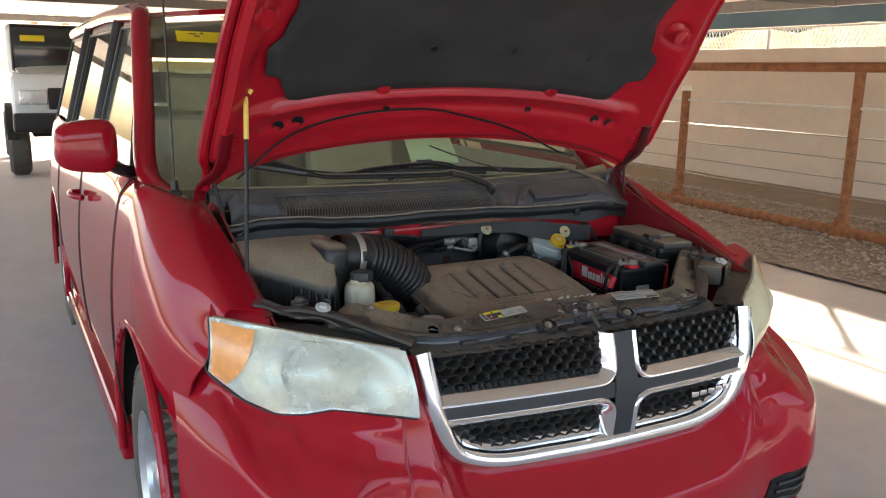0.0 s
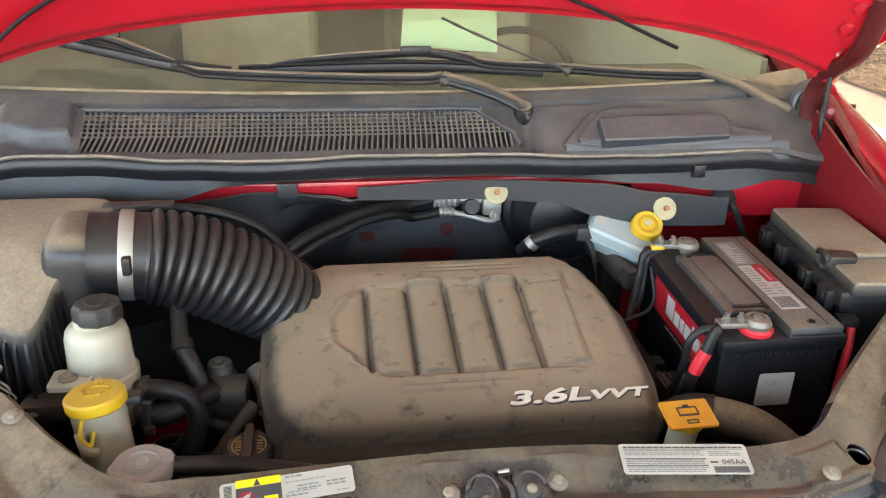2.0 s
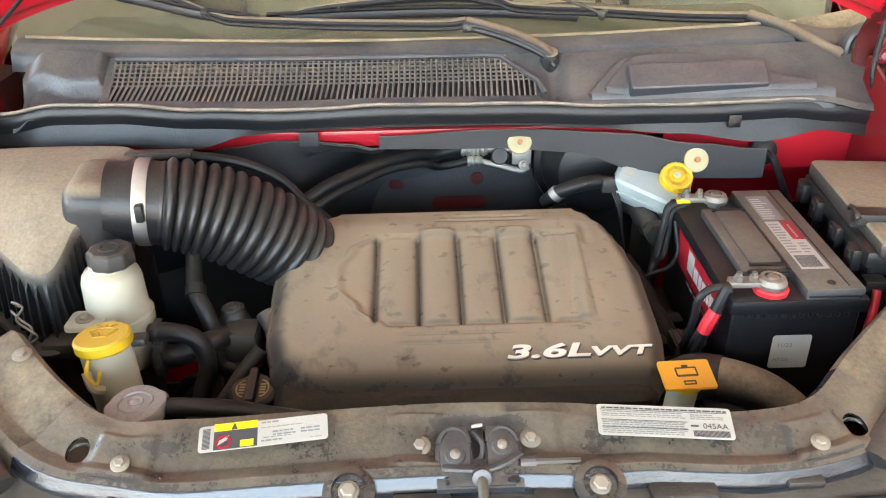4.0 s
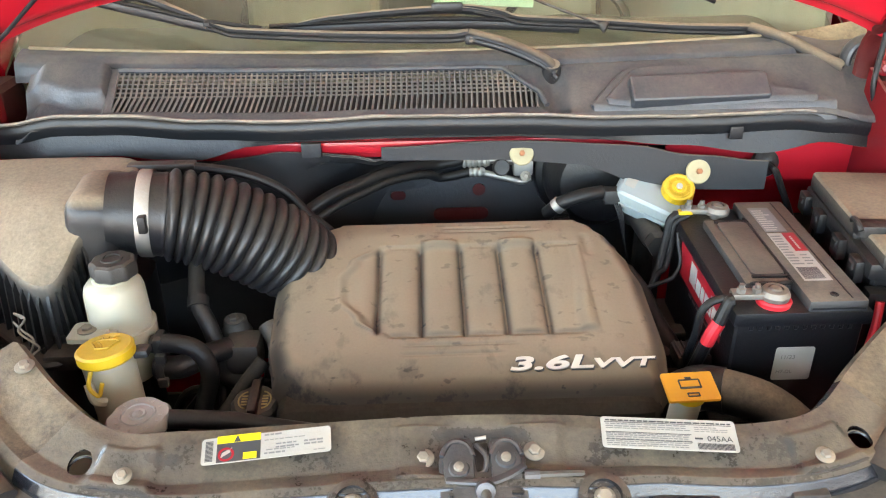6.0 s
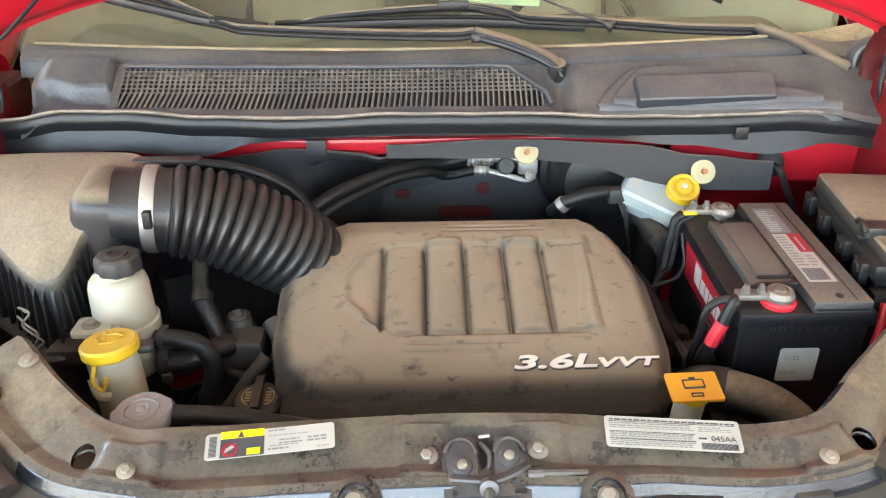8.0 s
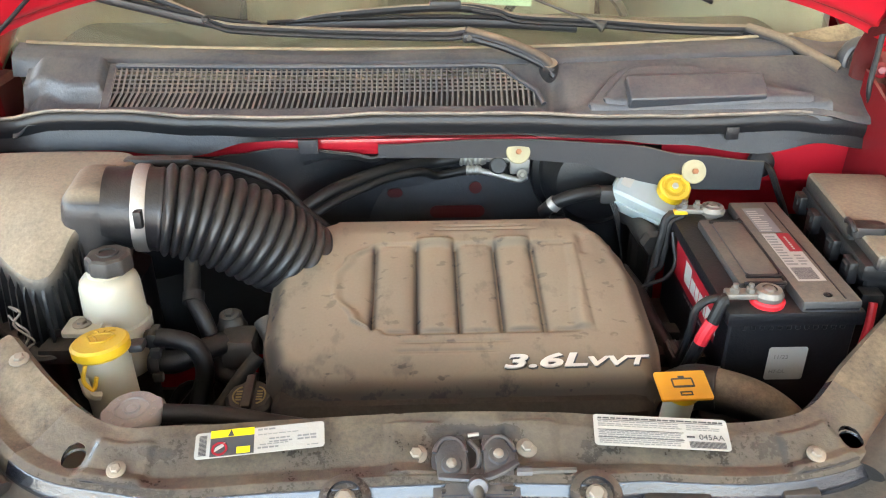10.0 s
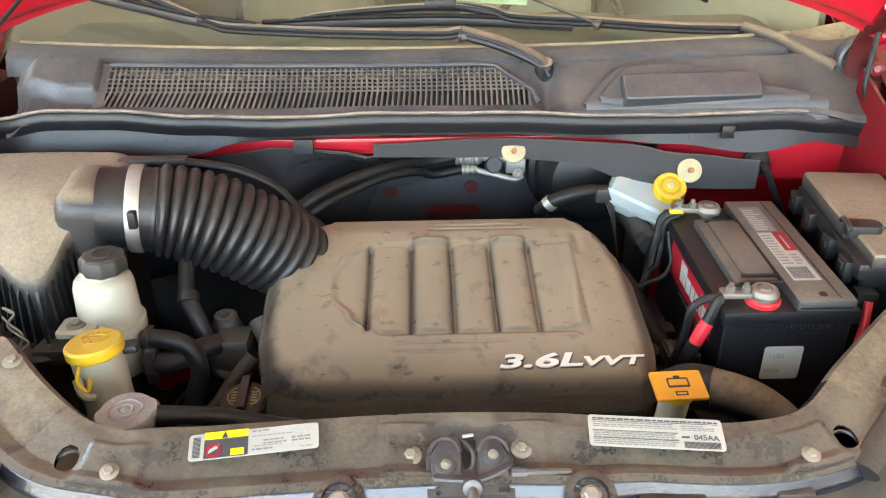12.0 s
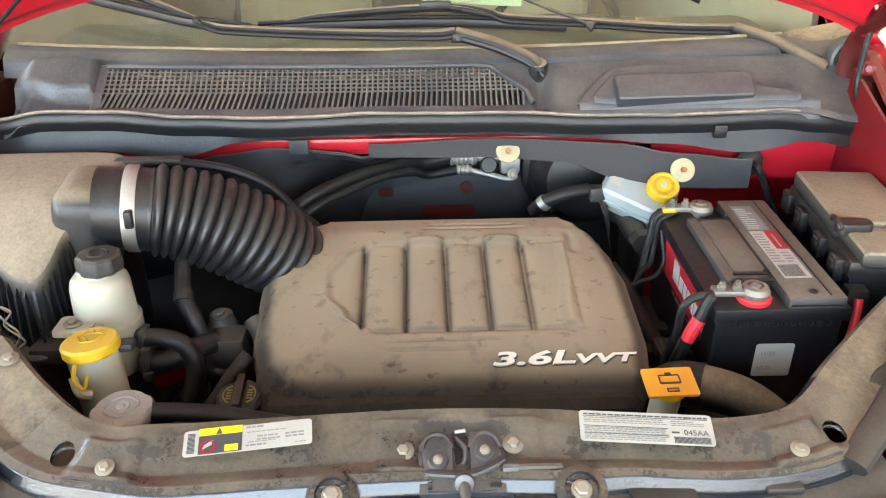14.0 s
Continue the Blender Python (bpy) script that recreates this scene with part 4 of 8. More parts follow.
    for bx, r in ((-0.569, 0.017), (-0.508, 0.018), (0.303, 0.011), (0.574, 0.017), (0.630, 0.017), (-0.22, 0.011), (-0.63, 0.006)):
        part("frame_hole", lathe([(r, 0.0), (r, 0.004), (r * 0.8, 0.005), (r * 0.75, 0.001), (0, 0.001)], Matrix.Translation(hood_p(bx - 0.012, 0.078, -0.024)) @ axis_to(-HN), 18), M_RUBBER, h)
    for s in (-1, 1):
        a = hood_p(s * 0.745, 0.12, -0.03)
        arm = tube([a, hood_p(s * 0.755, 0.02, -0.035), Vector((s * 0.775, 1.085, 1.24)), Vector((s * 0.775, 1.09, 1.10))], 0.02, 10, 6, flat=0.45)
        # both arms use dimmed reds, the far one darkest, for shade under the hood
        part("hinge", arm, M_RED_BAY_DIM if s < 0 else M_RED_SHADE, h, "red hood hinge arm")
        for q in (0.05, 0.09):
            part("hinge_bolt", lathe([(0.012, 0), (0.012, 0.008), (0, 0.01)], Matrix.Translation(hood_p(s * 0.72, q, -0.032)) @ axis_to(-HN), 6), M_RED_IN, h)
        part("rubber_stop", lathe([(0.026, 0), (0.025, 0.003), (0.012, 0.004), (0, 0.003)], Matrix.Translation(hood_p(s * 0.685, 0.44, -0.031)) @ axis_to(-HN), 18), M_RED_IN, h)
    hose = [hood_p(-0.70, -0.03, -0.06), hood_p(-0.55, 0.045, -0.045), hood_p(-0.36, 0.082, -0.042), hood_p(-0.12, 0.085, -0.042), hood_p(0.05, 0.055, -0.045), hood_p(0.25, 0.01, -0.05), hood_p(0.46, -0.05, -0.07)]
    part("washer_hose", tube(hose, 0.0035, 8), M_HOSE, h, "thin washer hose under the hood")
    rod = part("prop_rod", tube([(-0.742, 0.735, 1.00), (-0.735, 0.755, 1.085), (-0.705, 0.835, 1.32), (-0.688, 0.885, 1.50)], 0.0055, 10), M_BLACK, VAN, "thin metal hood prop rod")
    part("grip", tube([(-0.696, 0.862, 1.408), (-0.689, 0.882, 1.49), (-0.688, 0.890, 1.515), (-0.696, 0.893, 1.530), (-0.688, 0.890, 1.540), (-0.670, 0.884, 1.530)], 0.0072, 10), M_PROP_Y, rod, "pale yellow grip on the prop rod")


# ---- windshield, roof and cabin ----
def ws_p(u, v, off=0.0):
    x = (2 * u - 1)
    xs = x * (0.80 - 0.075 * v)
    return Vector((xs, 1.175 + 0.83 * v + 0.085 * x * x + 0.0 * off, 1.185 + 0.595 * v + 0.012 * x * x + 0.02 * math.sin(math.pi * v) + off))


def build_cabin():
    w = part("windshield", surf(ws_p, 30, 16, 0.004), M_GLASS, VAN, "curved windshield with faint dust")
    w.visible_shadow = False
    part("windshield_sticker", surf(lambda u, v: ws_p(0.055 + 0.13 * u, 0.80 + 0.075 * v, 0.005), 6, 3, 0.001), M_LYEL, w, "yellow windshield sticker")
    bars([(0.0, 0.0, 0.03, 0.006), (0.045, 0.004, 0.012, 0.01), (0.07, 0.0, 0.035, 0.006), (0.02, -0.014, 0.02, 0.007), (0.06, -0.014, 0.012, 0.01)], M_INK, w,
         Matrix.Translation(ws_p(0.085, 0.845, 0.010)) @ Matrix.Rotation(radians(35), 4, "X"))
    part("green_sheet", surf(lambda u, v: ws_p(0.510 + 0.122 * u + 0.012 * v, 0.160 - 0.017 * u + 0.13 * v, -0.012), 6, 6, 0.001), M_PAPER, w, "pale green sheet inside the glass")
    part("roof", surf(lambda u, v: Vector(((2 * u - 1) * 0.745, 2.0 + 2.95 * v + 0.10 * (2 * u - 1) ** 2 * (1 - v), 1.79 + 0.045 * (1 - (2 * u - 1) ** 2) + 0.02 * math.sin(math.pi * v))), 20, 30, 0.02), M_RED, VAN)
    part("headliner", surf(lambda u, v: Vector(((2 * u - 1) * 0.71, 2.1 + 2.8 * v, 1.74 + 0.05 * (1 - (2 * u - 1) ** 2))), 10, 10, 0.01), M_LINER, VAN)
    part("tailgate", surf(lambda u, v: Vector(((2 * u - 1) * (0.90 - 0.18 * v * v), 5.08 - 0.16 * v * v, 0.35 + 1.45 * v)), 12, 12, 0.03, lambda u, v, p: not (0.1 < u < 0.9 and 0.62 < v < 0.94)), M_RED, VAN)
    rw = part("rear_window", surf(lambda u, v: Vector(((2 * u - 1) * 0.68, 5.02 - 0.10 * v, 1.19 + 0.44 * v)), 6, 4, 0.004), M_PRIVACY, VAN)
    rw.visible_shadow = False
    part("tailgate_trim", surf(lambda u, v: Vector(((2 * u - 1) * (0.87 - 0.18 * v * v), 5.02 - 0.16 * v * v, 0.40 + 1.37 * v)), 12, 12, 0.02, lambda u, v, p: not (0.1 < u < 0.9 and 0.60 < v < 0.93)), M_LINER, VAN)
    for s in (-1, 1):
        part("door_trim", surf(lambda u, v: Vector((s * (0.90 + 0.012 * math.sin(math.pi * v)), 1.50 + 3.45 * u, 0.45 + 0.76 * v)), 16, 8, 0.015), M_LINER, VAN)
        part("pillar_trim", tube([(s * 0.86, 2.61, 1.20), (s * 0.725, 2.61, 1.76)], 0.03, 10, smooth=False, flat=0.5), M_LINER, VAN)
        part("pillar_trim", tube([(s * 0.86, 3.83, 1.20), (s * 0.725, 3.83, 1.76)], 0.03, 10, smooth=False, flat=0.5), M_LINER, VAN)
        part("roof_trim", tube([(s * 0.70, 2.12, 1.75), (s * 0.70, 4.9, 1.75)], 0.05, 10, smooth=False), M_LINER, VAN)
    part("cabin_floor", box((0, 3.1, 0.42), (1.75, 3.8, 0.06), 0.01), M_DASH, VAN)
    part("dashboard", surf(lambda u, v: Vector(((2 * u - 1) * 0.80, 1.24 + 0.60 * v + 0.14 * (2 * u - 1) ** 2 * (1 - v), 1.135 + 0.03 * math.sin(math.pi * v) - 0.30 * sstep(0.85, 1.0, v) + 0.02 * math.exp(-((u - 0.72) / 0.09) ** 2 - ((v - 0.7) / 0.2) ** 2))), 30, 24, 0.02), M_DASH, VAN)
    sw = lathe([(0.175, -0.012), (0.19, 0), (0.175, 0.012), (0.165, 0), (0.175, -0.012)], Matrix.Translation((0.38, 1.95, 1.06)) @ Matrix.Rotation(radians(-65), 4, "X"), 28)
    part("steering_wheel", sw, M_BLACK, VAN)
    for x in (-0.40, 0.40):
        for y in (2.45, 3.45):
            s = part("seat", box((x, y, 0.72), (0.50, 0.52, 0.18), 0.06, 3), M_SEAT, VAN, "grey-tan cloth seat")
            part("backrest", box((x, y + 0.30, 1.06), (0.48, 0.15, 0.62), 0.06, 3, Matrix.Translation((x, y + 0.3, 0.75)) @ Matrix.Rotation(radians(-12), 4, "X") @ Matrix.Translation((-x, -y - 0.3, -0.75))), M_SEAT, s)
            part("headrest", box((x, y + 0.42, 1.47), (0.26, 0.10, 0.18), 0.045, 3), M_SEAT, s)
            part("seat_base", box((x, y, 0.54), (0.40, 0.42, 0.19), 0.02), M_BLACK, s)
    part("rear_view_mirror", box((0.0, 1.92, 1.60), (0.24, 0.03, 0.065), 0.02, 3), M_BLACK, VAN)


def build_mirror(s):
    c = Vector((s * 1.035, 1.50, 1.345))
    bm = bmesh.new()
    bmesh.ops.create_icosphere(bm, subdivisions=4, radius=1.0)
    for v in bm.verts:
        p = v.co
        q = [math.copysign(abs(a) ** 0.55, a) for a in p]
        tap = 1 - 0.12 * q[0] * s
        v.co = Vector((q[0] * 0.093, q[1] * 0.07 * (1 if q[1] < 0 else 0.6), q[2] * 0.082 * tap))
    bm.transform(Matrix.Translation(c))
    mr = part("side_mirror", bm, M_RED, VAN, "red door mirror housing")
    part("mirror_foot", tube([c + Vector((-s * 0.06, 0.01, -0.06)), Vector((s * 0.93, 1.52, 1.262)), Vector((s * 0.895, 1.54, 1.255))], 0.032, 10, flat=0.6), M_BLACK, mr)
    part("mirror_glass", box(c + Vector((0, 0.042, 0)), (0.15, 0.004, 0.125), 0.02), M_CHROME, mr)


def build_antenna():
    a = part("antenna", tube([(-0.832, 1.16, 1.25), (-0.833, 1.165, 1.50), (-0.836, 1.17, 1.78)], 0.0032, 8), M_CAST, VAN, "thin whip antenna on the fender")
    part("antenna_base", lathe([(0.022, 0), (0.02, 0.012), (0.012, 0.02), (0.009, 0.045), (0, 0.046)], Matrix.Translation((-0.832, 1.16, 1.222)), 18), M_BLACK, a)


# ---- truck parked behind ----
def build_truck():
    T = thing("pickup_truck", (-0.02, 13.0, 0), "white off-road truck parked behind the minivan", "truck")
    cx, y0 = -0.12, 11.6

    def b(name, c, s, mat, bev=0.04, par=T):
        return part(name, box((cx + c[0], y0 + c[1], c[2]), s, bev, 3), mat, par)
    b("body", (0, 1.0, 1.15), (1.78, 1.9, 0.62), M_TRUCKW, 0.09)
    b("cab", (0, 2.6, 1.55), (1.74, 1.9, 1.30), M_TRUCKW, 0.12)
    b("chassis", (0, 2.2, 0.72), (1.3, 3.8, 0.3), M_DARK, 0.03)
    part("windshield", box((cx, y0 + 1.63, 1.83), (1.56, 0.03, 0.64), 0.02, 2, None), M_TRUCKGLASS, T)
    part("windshield_frame", tube([(cx - 0.79, y0 + 1.62, 1.50), (cx - 0.79, y0 + 1.62, 2.16), (cx + 0.79, y0 + 1.62, 2.16), (cx + 0.79, y0 + 1.62, 1.50), (cx - 0.79, y0 + 1.62, 1.50)], 0.025, 8, smooth=False), M_RUBBER, T)
    part("hood", surf(lambda u, v: Vector((cx + (2 * u - 1) * (0.70 + 0.08 * v), y0 + 0.06 + 1.52 * v, 1.40 + 0.13 * v + 0.05 * (1 - (2 * u - 1) ** 2) - 0.10 * (1 - v) ** 6)), 14, 14, 0.03), M_TRUCKW, T)
    for k in (-0.45, 0.0, 0.45):
        part("marker_lamp", box((cx + k, y0 + 1.68, 2.215), (0.12, 0.06, 0.03), 0.01, 2), M_AMBER, T)
    b("bumper", (0, -0.12, 0.80), (1.80, 0.22, 0.26), M_BLACK, 0.05)
    b("grille", (0, 0.03, 1.12), (0.86, 0.06, 0.30), M_BLACK, 0.02)
    part("windshield_sticker", box((cx - 0.50, y0 + 1.60, 1.98), (0.34, 0.01, 0.09), 0.002), M_LYEL, T, "yellow sticker on the truck's windshield")
    for s in (-1, 1):
        h = b("headlight", (s * 0.62, 0.02, 1.14), (0.36, 0.08, 0.20), M_BULBWHITE, 0.04)
        part("wheel_flare", surf(lambda u, v: Vector((cx + s * (0.84 + 0.14 * v), y0 + 0.62 + 0.50 * math.cos(math.pi * u), 0.55 + 0.50 * math.sin(math.pi * u))), 20, 3, 0.03), M_BLACK, T)
        for yy in (0.62, 3.3):
            tm = Matrix.Translation((cx + s * 0.83, y0 + yy, 0.42)) @ Matrix.Rotation(radians(90 * s), 4, "Y")
            w = part("wheel", lathe([(0.22, -0.14), (0.36, -0.14), (0.41, -0.10), (0.42, 0), (0.41, 0.10), (0.36, 0.14), (0.22, 0.14)], tm, 40), M_TYRE, T)
            part("rim", lathe([(0.225, 0.12), (0.20, 0.06), (0.06, 0.05), (0, 0.05)], tm, 24), M_RIM, w)


build_ground()
build_fence()
build_canopy()
for _s in (-1, 1):
    _before = set(bpy.data.objects)
    flank(_s)
    greenhouse(_s)
    build_headlight(_s)
    build_mirror(_s)
    for _y in (FW, RW):
        wheel(_s, _y)
    if _s > 0:
        for _ob in set(bpy.data.objects) - _before:
            if _ob.type == "MESH":
                for _v in _ob.data.vertices:
                    _n = nose_skew(_v.co)
                    _v.co = (_v.co.x + max(_n.x - _v.co.x, 0.036), _n.y, _n.z)
build_fascia()
build_grille()
build_hood()
build_cabin()
build_antenna()
build_truck()


# ---- engine bay: shell ----
def bay_side(s):
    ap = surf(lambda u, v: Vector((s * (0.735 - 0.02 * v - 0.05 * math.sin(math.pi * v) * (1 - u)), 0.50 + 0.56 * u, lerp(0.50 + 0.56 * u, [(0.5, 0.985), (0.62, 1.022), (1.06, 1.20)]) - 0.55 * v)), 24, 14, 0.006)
    # dimmed red: bay shade is part of this panel's colour
    part("inner_fender", ap, M_RED_BAY_DIM, VAN, "red painted inner fender panel")
    part("fender_flange", tube([(s * 0.735, 0.56, 1.0), (s * 0.737, 0.64, 1.03), (s * 0.755, 0.9, 1.13), (s * 0.775, 1.1, 1.216)], 0.012, 8, flat=0.5), M_RED_BAY_DIM, VAN)
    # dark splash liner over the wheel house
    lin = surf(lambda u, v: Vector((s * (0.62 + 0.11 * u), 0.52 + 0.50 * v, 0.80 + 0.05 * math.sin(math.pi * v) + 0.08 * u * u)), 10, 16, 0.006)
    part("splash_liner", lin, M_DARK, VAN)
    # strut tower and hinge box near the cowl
    # corner block coloured dark red for the shade beside the cowl
    part("cowl_corner", box((s * 0.795, 1.15, 1.08), (0.07, 0.16, 0.20), 0.025, 3), M_RED_SHADE, VAN)
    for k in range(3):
        hexbolt("corner_bolt", Vector((s * 0.752, 1.045 + 0.004 * k, 1.13 + 0.035 * k)), (-s * 0.3, -1, 0.2), 0.008, M_RED_BAY_DIM, VAN)
    part("corner_wire", tube([(s * 0.745, 1.06, 1.30), (s * 0.735, 1.045, 1.235), (s * 0.725, 1.03, 1.18), (s * 0.735, 1.03, 1.14), (s * 0.75, 1.04, 1.10)], 0.005, 8), M_HOSE, VAN)


def build_bay():
    bay_side(-1)
    before = set(bpy.data.objects)
    bay_side(1)
    for ob in set(bpy.data.objects) - before:
        if ob.type == "MESH":
            ob.data.transform(FAR_SIDE)
            for v in ob.data.vertices:
                k = 1 - sstep(0.50, 0.95, v.co.y)
                v.co = (v.co.x + 0.030 * k, v.co.y - 0.045 * k, v.co.z)
    part("firewall", surf(lambda u, v: Vector((-0.78 + 1.56 * u, 1.215, 0.45 + 0.66 * v)), 8, 6, 0.01), M_RED_IN, VAN, "red painted firewall")
    pad = surf(lambda u, v: Vector((-0.62 + 1.10 * u, 1.19 + 0.012 * noise.noise((u * 5, v * 4, 1)), 0.55 + 0.54 * v)), 60, 40, 0.008)
    fp = part("firewall_pad", pad, M_SHIELD, VAN, "black moulded firewall pad with cut-outs")
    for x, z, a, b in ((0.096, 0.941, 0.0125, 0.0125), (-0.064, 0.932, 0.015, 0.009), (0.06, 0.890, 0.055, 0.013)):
        # dark red plates: the shade inside each cut-out is in their colour
        part("pad_opening", prism(rounded(2 * a, 2 * b, min(a, b) * 0.98, 6), 0, 0.003, m=Matrix.Translation((x, 1.176, z)) @ Matrix.Rotation(radians(90), 4, "X")), M_RED_SHADE, fp, "red body paint showing through a cut-out")
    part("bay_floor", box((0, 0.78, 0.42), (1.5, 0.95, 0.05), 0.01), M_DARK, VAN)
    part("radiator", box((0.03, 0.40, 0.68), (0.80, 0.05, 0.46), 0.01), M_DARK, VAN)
    part("plenum_floor", box((0, 1.12, 1.085), (1.48, 0.17, 0.02), 0.005), M_RED_IN, VAN)
    for x0, x1, z0 in ((-0.74, -0.075, 1.062), (0.42, 0.80, 1.0)):
        part("plenum_front", surf(lambda u, v: Vector((x0 + (x1 - x0) * u, 1.052, z0 + (1.128 - z0) * v)), 10, 3, 0.004), M_RED_IN, VAN, "red body flange below the cowl")


def build_cowl():
    def cz(y):
        return lerp(y, [(0.998, 1.140), (1.003, 1.149), (1.012, 1.153), (1.02, 1.157), (1.088, 1.2065), (1.094, 1.209), (1.0975, 1.196), (1.104, 1.194), (1.109, 1.212), (1.125, 1.221), (1.142, 1.225), (1.146, 1.214), (1.20, 1.200)])

    def bow(x):
        return 0.075 * (x / 0.77) ** 2

    def fn(u, v):
        x = -0.735 + 1.53 * u
        y = 0.998 + 0.205 * v
        z = cz(y) + 0.006 * noise.noise((x * 3, y * 5, 7))
        # end shapes: stepped pad beside the screen, dome over the blower
        if x < -0.55:
            k = sstep(-0.55, -0.556, x)
            yb = 1.040 + 0.012 * sstep(-0.60, -0.66, x)
            z += k * (0.016 * sstep(yb, yb + 0.006, y) * (1 - sstep(1.086, 1.092, y)) - 0.010 * sstep(1.016, 1.024, y) * (1 - sstep(yb - 0.004, yb, y)))
            z -= 0.02 * sstep(-0.660, -0.69, x) * (1 - sstep(1.098, 1.106, y))
        z -= 0.026 * math.exp(-((x - 0.218) / 0.020) ** 2) * sstep(1.0, 1.03, y) * (1 - sstep(1.06, 1.10, y))
        z -= 0.018 * sstep(0.66, 0.76, x)
        return Vector((x, y + bow(x) * v, z + 0.016 * (x / 0.77) ** 2 * v))

    def keep(u, v, p):
        y = 0.998 + 0.205 * v
        if p.x < -0.692 and y < 1.10:
            return False
        right = 0.185 - 1.1 * max(0.0, y - 1.045)
        return not (-0.535 < p.x < right and 1.0215 < y < 1.086)
    c = part("cowl_panel", surf(fn, 330, 100, 0.003, keep), M_COWL, VAN, "dusty grey plastic cowl panel")

    def sp(x, y, off=0.0):
        v = (y - 0.998) / 0.205
        return Vector((x, y + bow(x) * v - 0.56 * off, cz(y) + 0.016 * (x / 0.77) ** 2 * v + 0.82 * off))
    mesh = bmesh.new()
    n = 78
    for i in range(n + 1):
        x = -0.537 + 0.722 * i / n
        y1 = min(1.089, 1.045 + max(0.0, (0.187 - x)) / 1.1)
        if y1 > 1.022:
            lean = 0.010 * max(0.0, min(1.0, (0.15 - x) / 0.6))
            add(mesh, tube([sp(x - lean, 1.019), sp(x, 1.047), sp(x, y1)], 0.0021, 4, smooth=False, cap=False, flat=1.4))
    for k in range(7):
        y = 1.047 + 0.041 * k / 6
        add(mesh, tube([*[sp(-0.538 + 0.05 * q, y, -0.001) for q in range(11)], sp(0.187 - 1.1 * max(0, y - 1.045), y, -0.001)], 0.0017, 4, smooth=False, cap=False))
    part("cowl_screen", mesh, M_SCREEN, c, "slotted air-intake screen")
    part("screen_rim", tube([sp(-0.537 + 0.05 * q, 1.0885, 0.002) for q in range(13)] + [sp(0.10, 1.0885, 0.002), sp(0.13, 1.085, 0.002), sp(0.19, 1.042, 0.002), sp(0.20, 1.02, 0.002)], 0.005, 8, smooth=False), M_COWL, c)
    part("screen_well", surf(lambda u, v: Vector((-0.56 + 0.77 * u, 1.01 + 0.10 * v, 1.118 + 0.060 * v)), 4, 2, 0.004), M_RUBBER, c)
    # dome over the blower, with a second raised contour
    dome = [(0.276, 1.014), (0.35, 1.012), (0.50, 1.012), (0.62, 1.013), (0.69, 1.013), (0.64, 1.022), (0.575, 1.036), (0.505, 1.062), (0.43, 1.072), (0.355, 1.071), (0.328, 1.060), (0.30, 1.034), (0.274, 1.008)]
    for k, (shrink, lift) in enumerate(((1.0, 0.010), (0.86, 0.017))):
        edge = [(0.45 + (q.x - 0.45) * shrink, 1.033 + (q.y - 1.033) * shrink) for q in spline([Vector((*q, 0)) for q in dome], 5)]
        part("blower_dome", shell(edge, lambda x, y: 1.157 + 0.728 * (y - 1.02) + lift + 0.003 * noise.noise((x * 9, y * 9, k)), [(0.003, 0.001), (0.006, 0.005), (0.009, 0.018), (0.012, 0.034)], (0.45, 1.036)), M_COWL, c, "moulded dome over the blower")
    # raised box on the dome
    a = Matrix.Translation((0.459, 1.0175, 1.1885)) @ Matrix.Rotation(radians(3), 4, "Z") @ Matrix.Rotation(radians(37), 4, "X")
    part("cowl_box", box((0, 0.0, -0.017), (0.238, 0.052, 0.034), 0.006, 3, a), M_COWL, c, "raised rectangular cover on the cowl")
    part("windshield_trim", tube([sp(-0.72 + 0.1 * q, 1.141, 0.002) for q in range(15)], 0.003, 8, 3), M_FOAM, c, "dusty foam strip along the glass")
    # rubber seal along the front of the plenum
    def wave(x):
        return interp(x, [(-0.86, -0.02), (-0.705, -0.003), (-0.618, 0.012), (-0.525, 0.012), (-0.387, 0.0), (-0.247, -0.005), (-0.058, 0.0), (0.132, -0.002), (0.323, -0.010), (0.468, -0.011), (0.612, -0.007), (0.711, -0.018), (0.80, -0.034)])

    def seal(u, v):
        x = -0.86 + 1.76 * u
        prof = spline([(0, 1.012, 1.150), (0, 0.999, 1.149), (0, 0.995, 1.142), (0, 0.994, 1.133), (0, 0.997, 1.122), (0, 0.999, 1.117), (0, 1.01, 1.115)], 4)
        p = prof[min(int(v * (len(prof) - 1) + 0.5), len(prof) - 1)]
        return Vector((x, p.y + 0.016 * max(0, (abs(x) - 0.5) / 0.3) ** 2, p.z + wave(x)))
    part("cowl_lip", tube([seal(k / 60, 0.16) + Vector((0, -0.001, 0.0035 + 0.002 * noise.noise((k * 0.4, 3, 1)))) for k in range(4, 59)], 0.0032, 6, 2), M_LIP, c, "dust-whitened front lip of the cowl")
    part("hood_seal", surf(seal, 90, 24, 0.003), M_SEAL, VAN, "long black rubber hood seal")
    def flange(u, v):
        x = -0.84 + 1.70 * u
        hi = 1.118 + wave(x)
        lo = min(hi - 0.002, interp(x, [(-0.717, 1.093), (-0.534, 1.098), (-0.451, 1.089), (-0.399, 1.085), (-0.297, 1.106), (-0.212, 1.112), (-0.059, 1.114), (0.132, 1.113), (0.268, 1.104), (0.425, 1.091), (0.575, 1.074), (0.67, 1.088), (0.783, 1.072)]))
        return Vector((x, 0.999 - 0.010 * v * sstep(0.004, 0.03, hi - lo) + 0.016 * max(0, (abs(x) - 0.5) / 0.3) ** 2, hi + (lo - hi) * v))
    part("seal_flange", surf(flange, 90, 3, 0.003), M_SEAL, VAN)
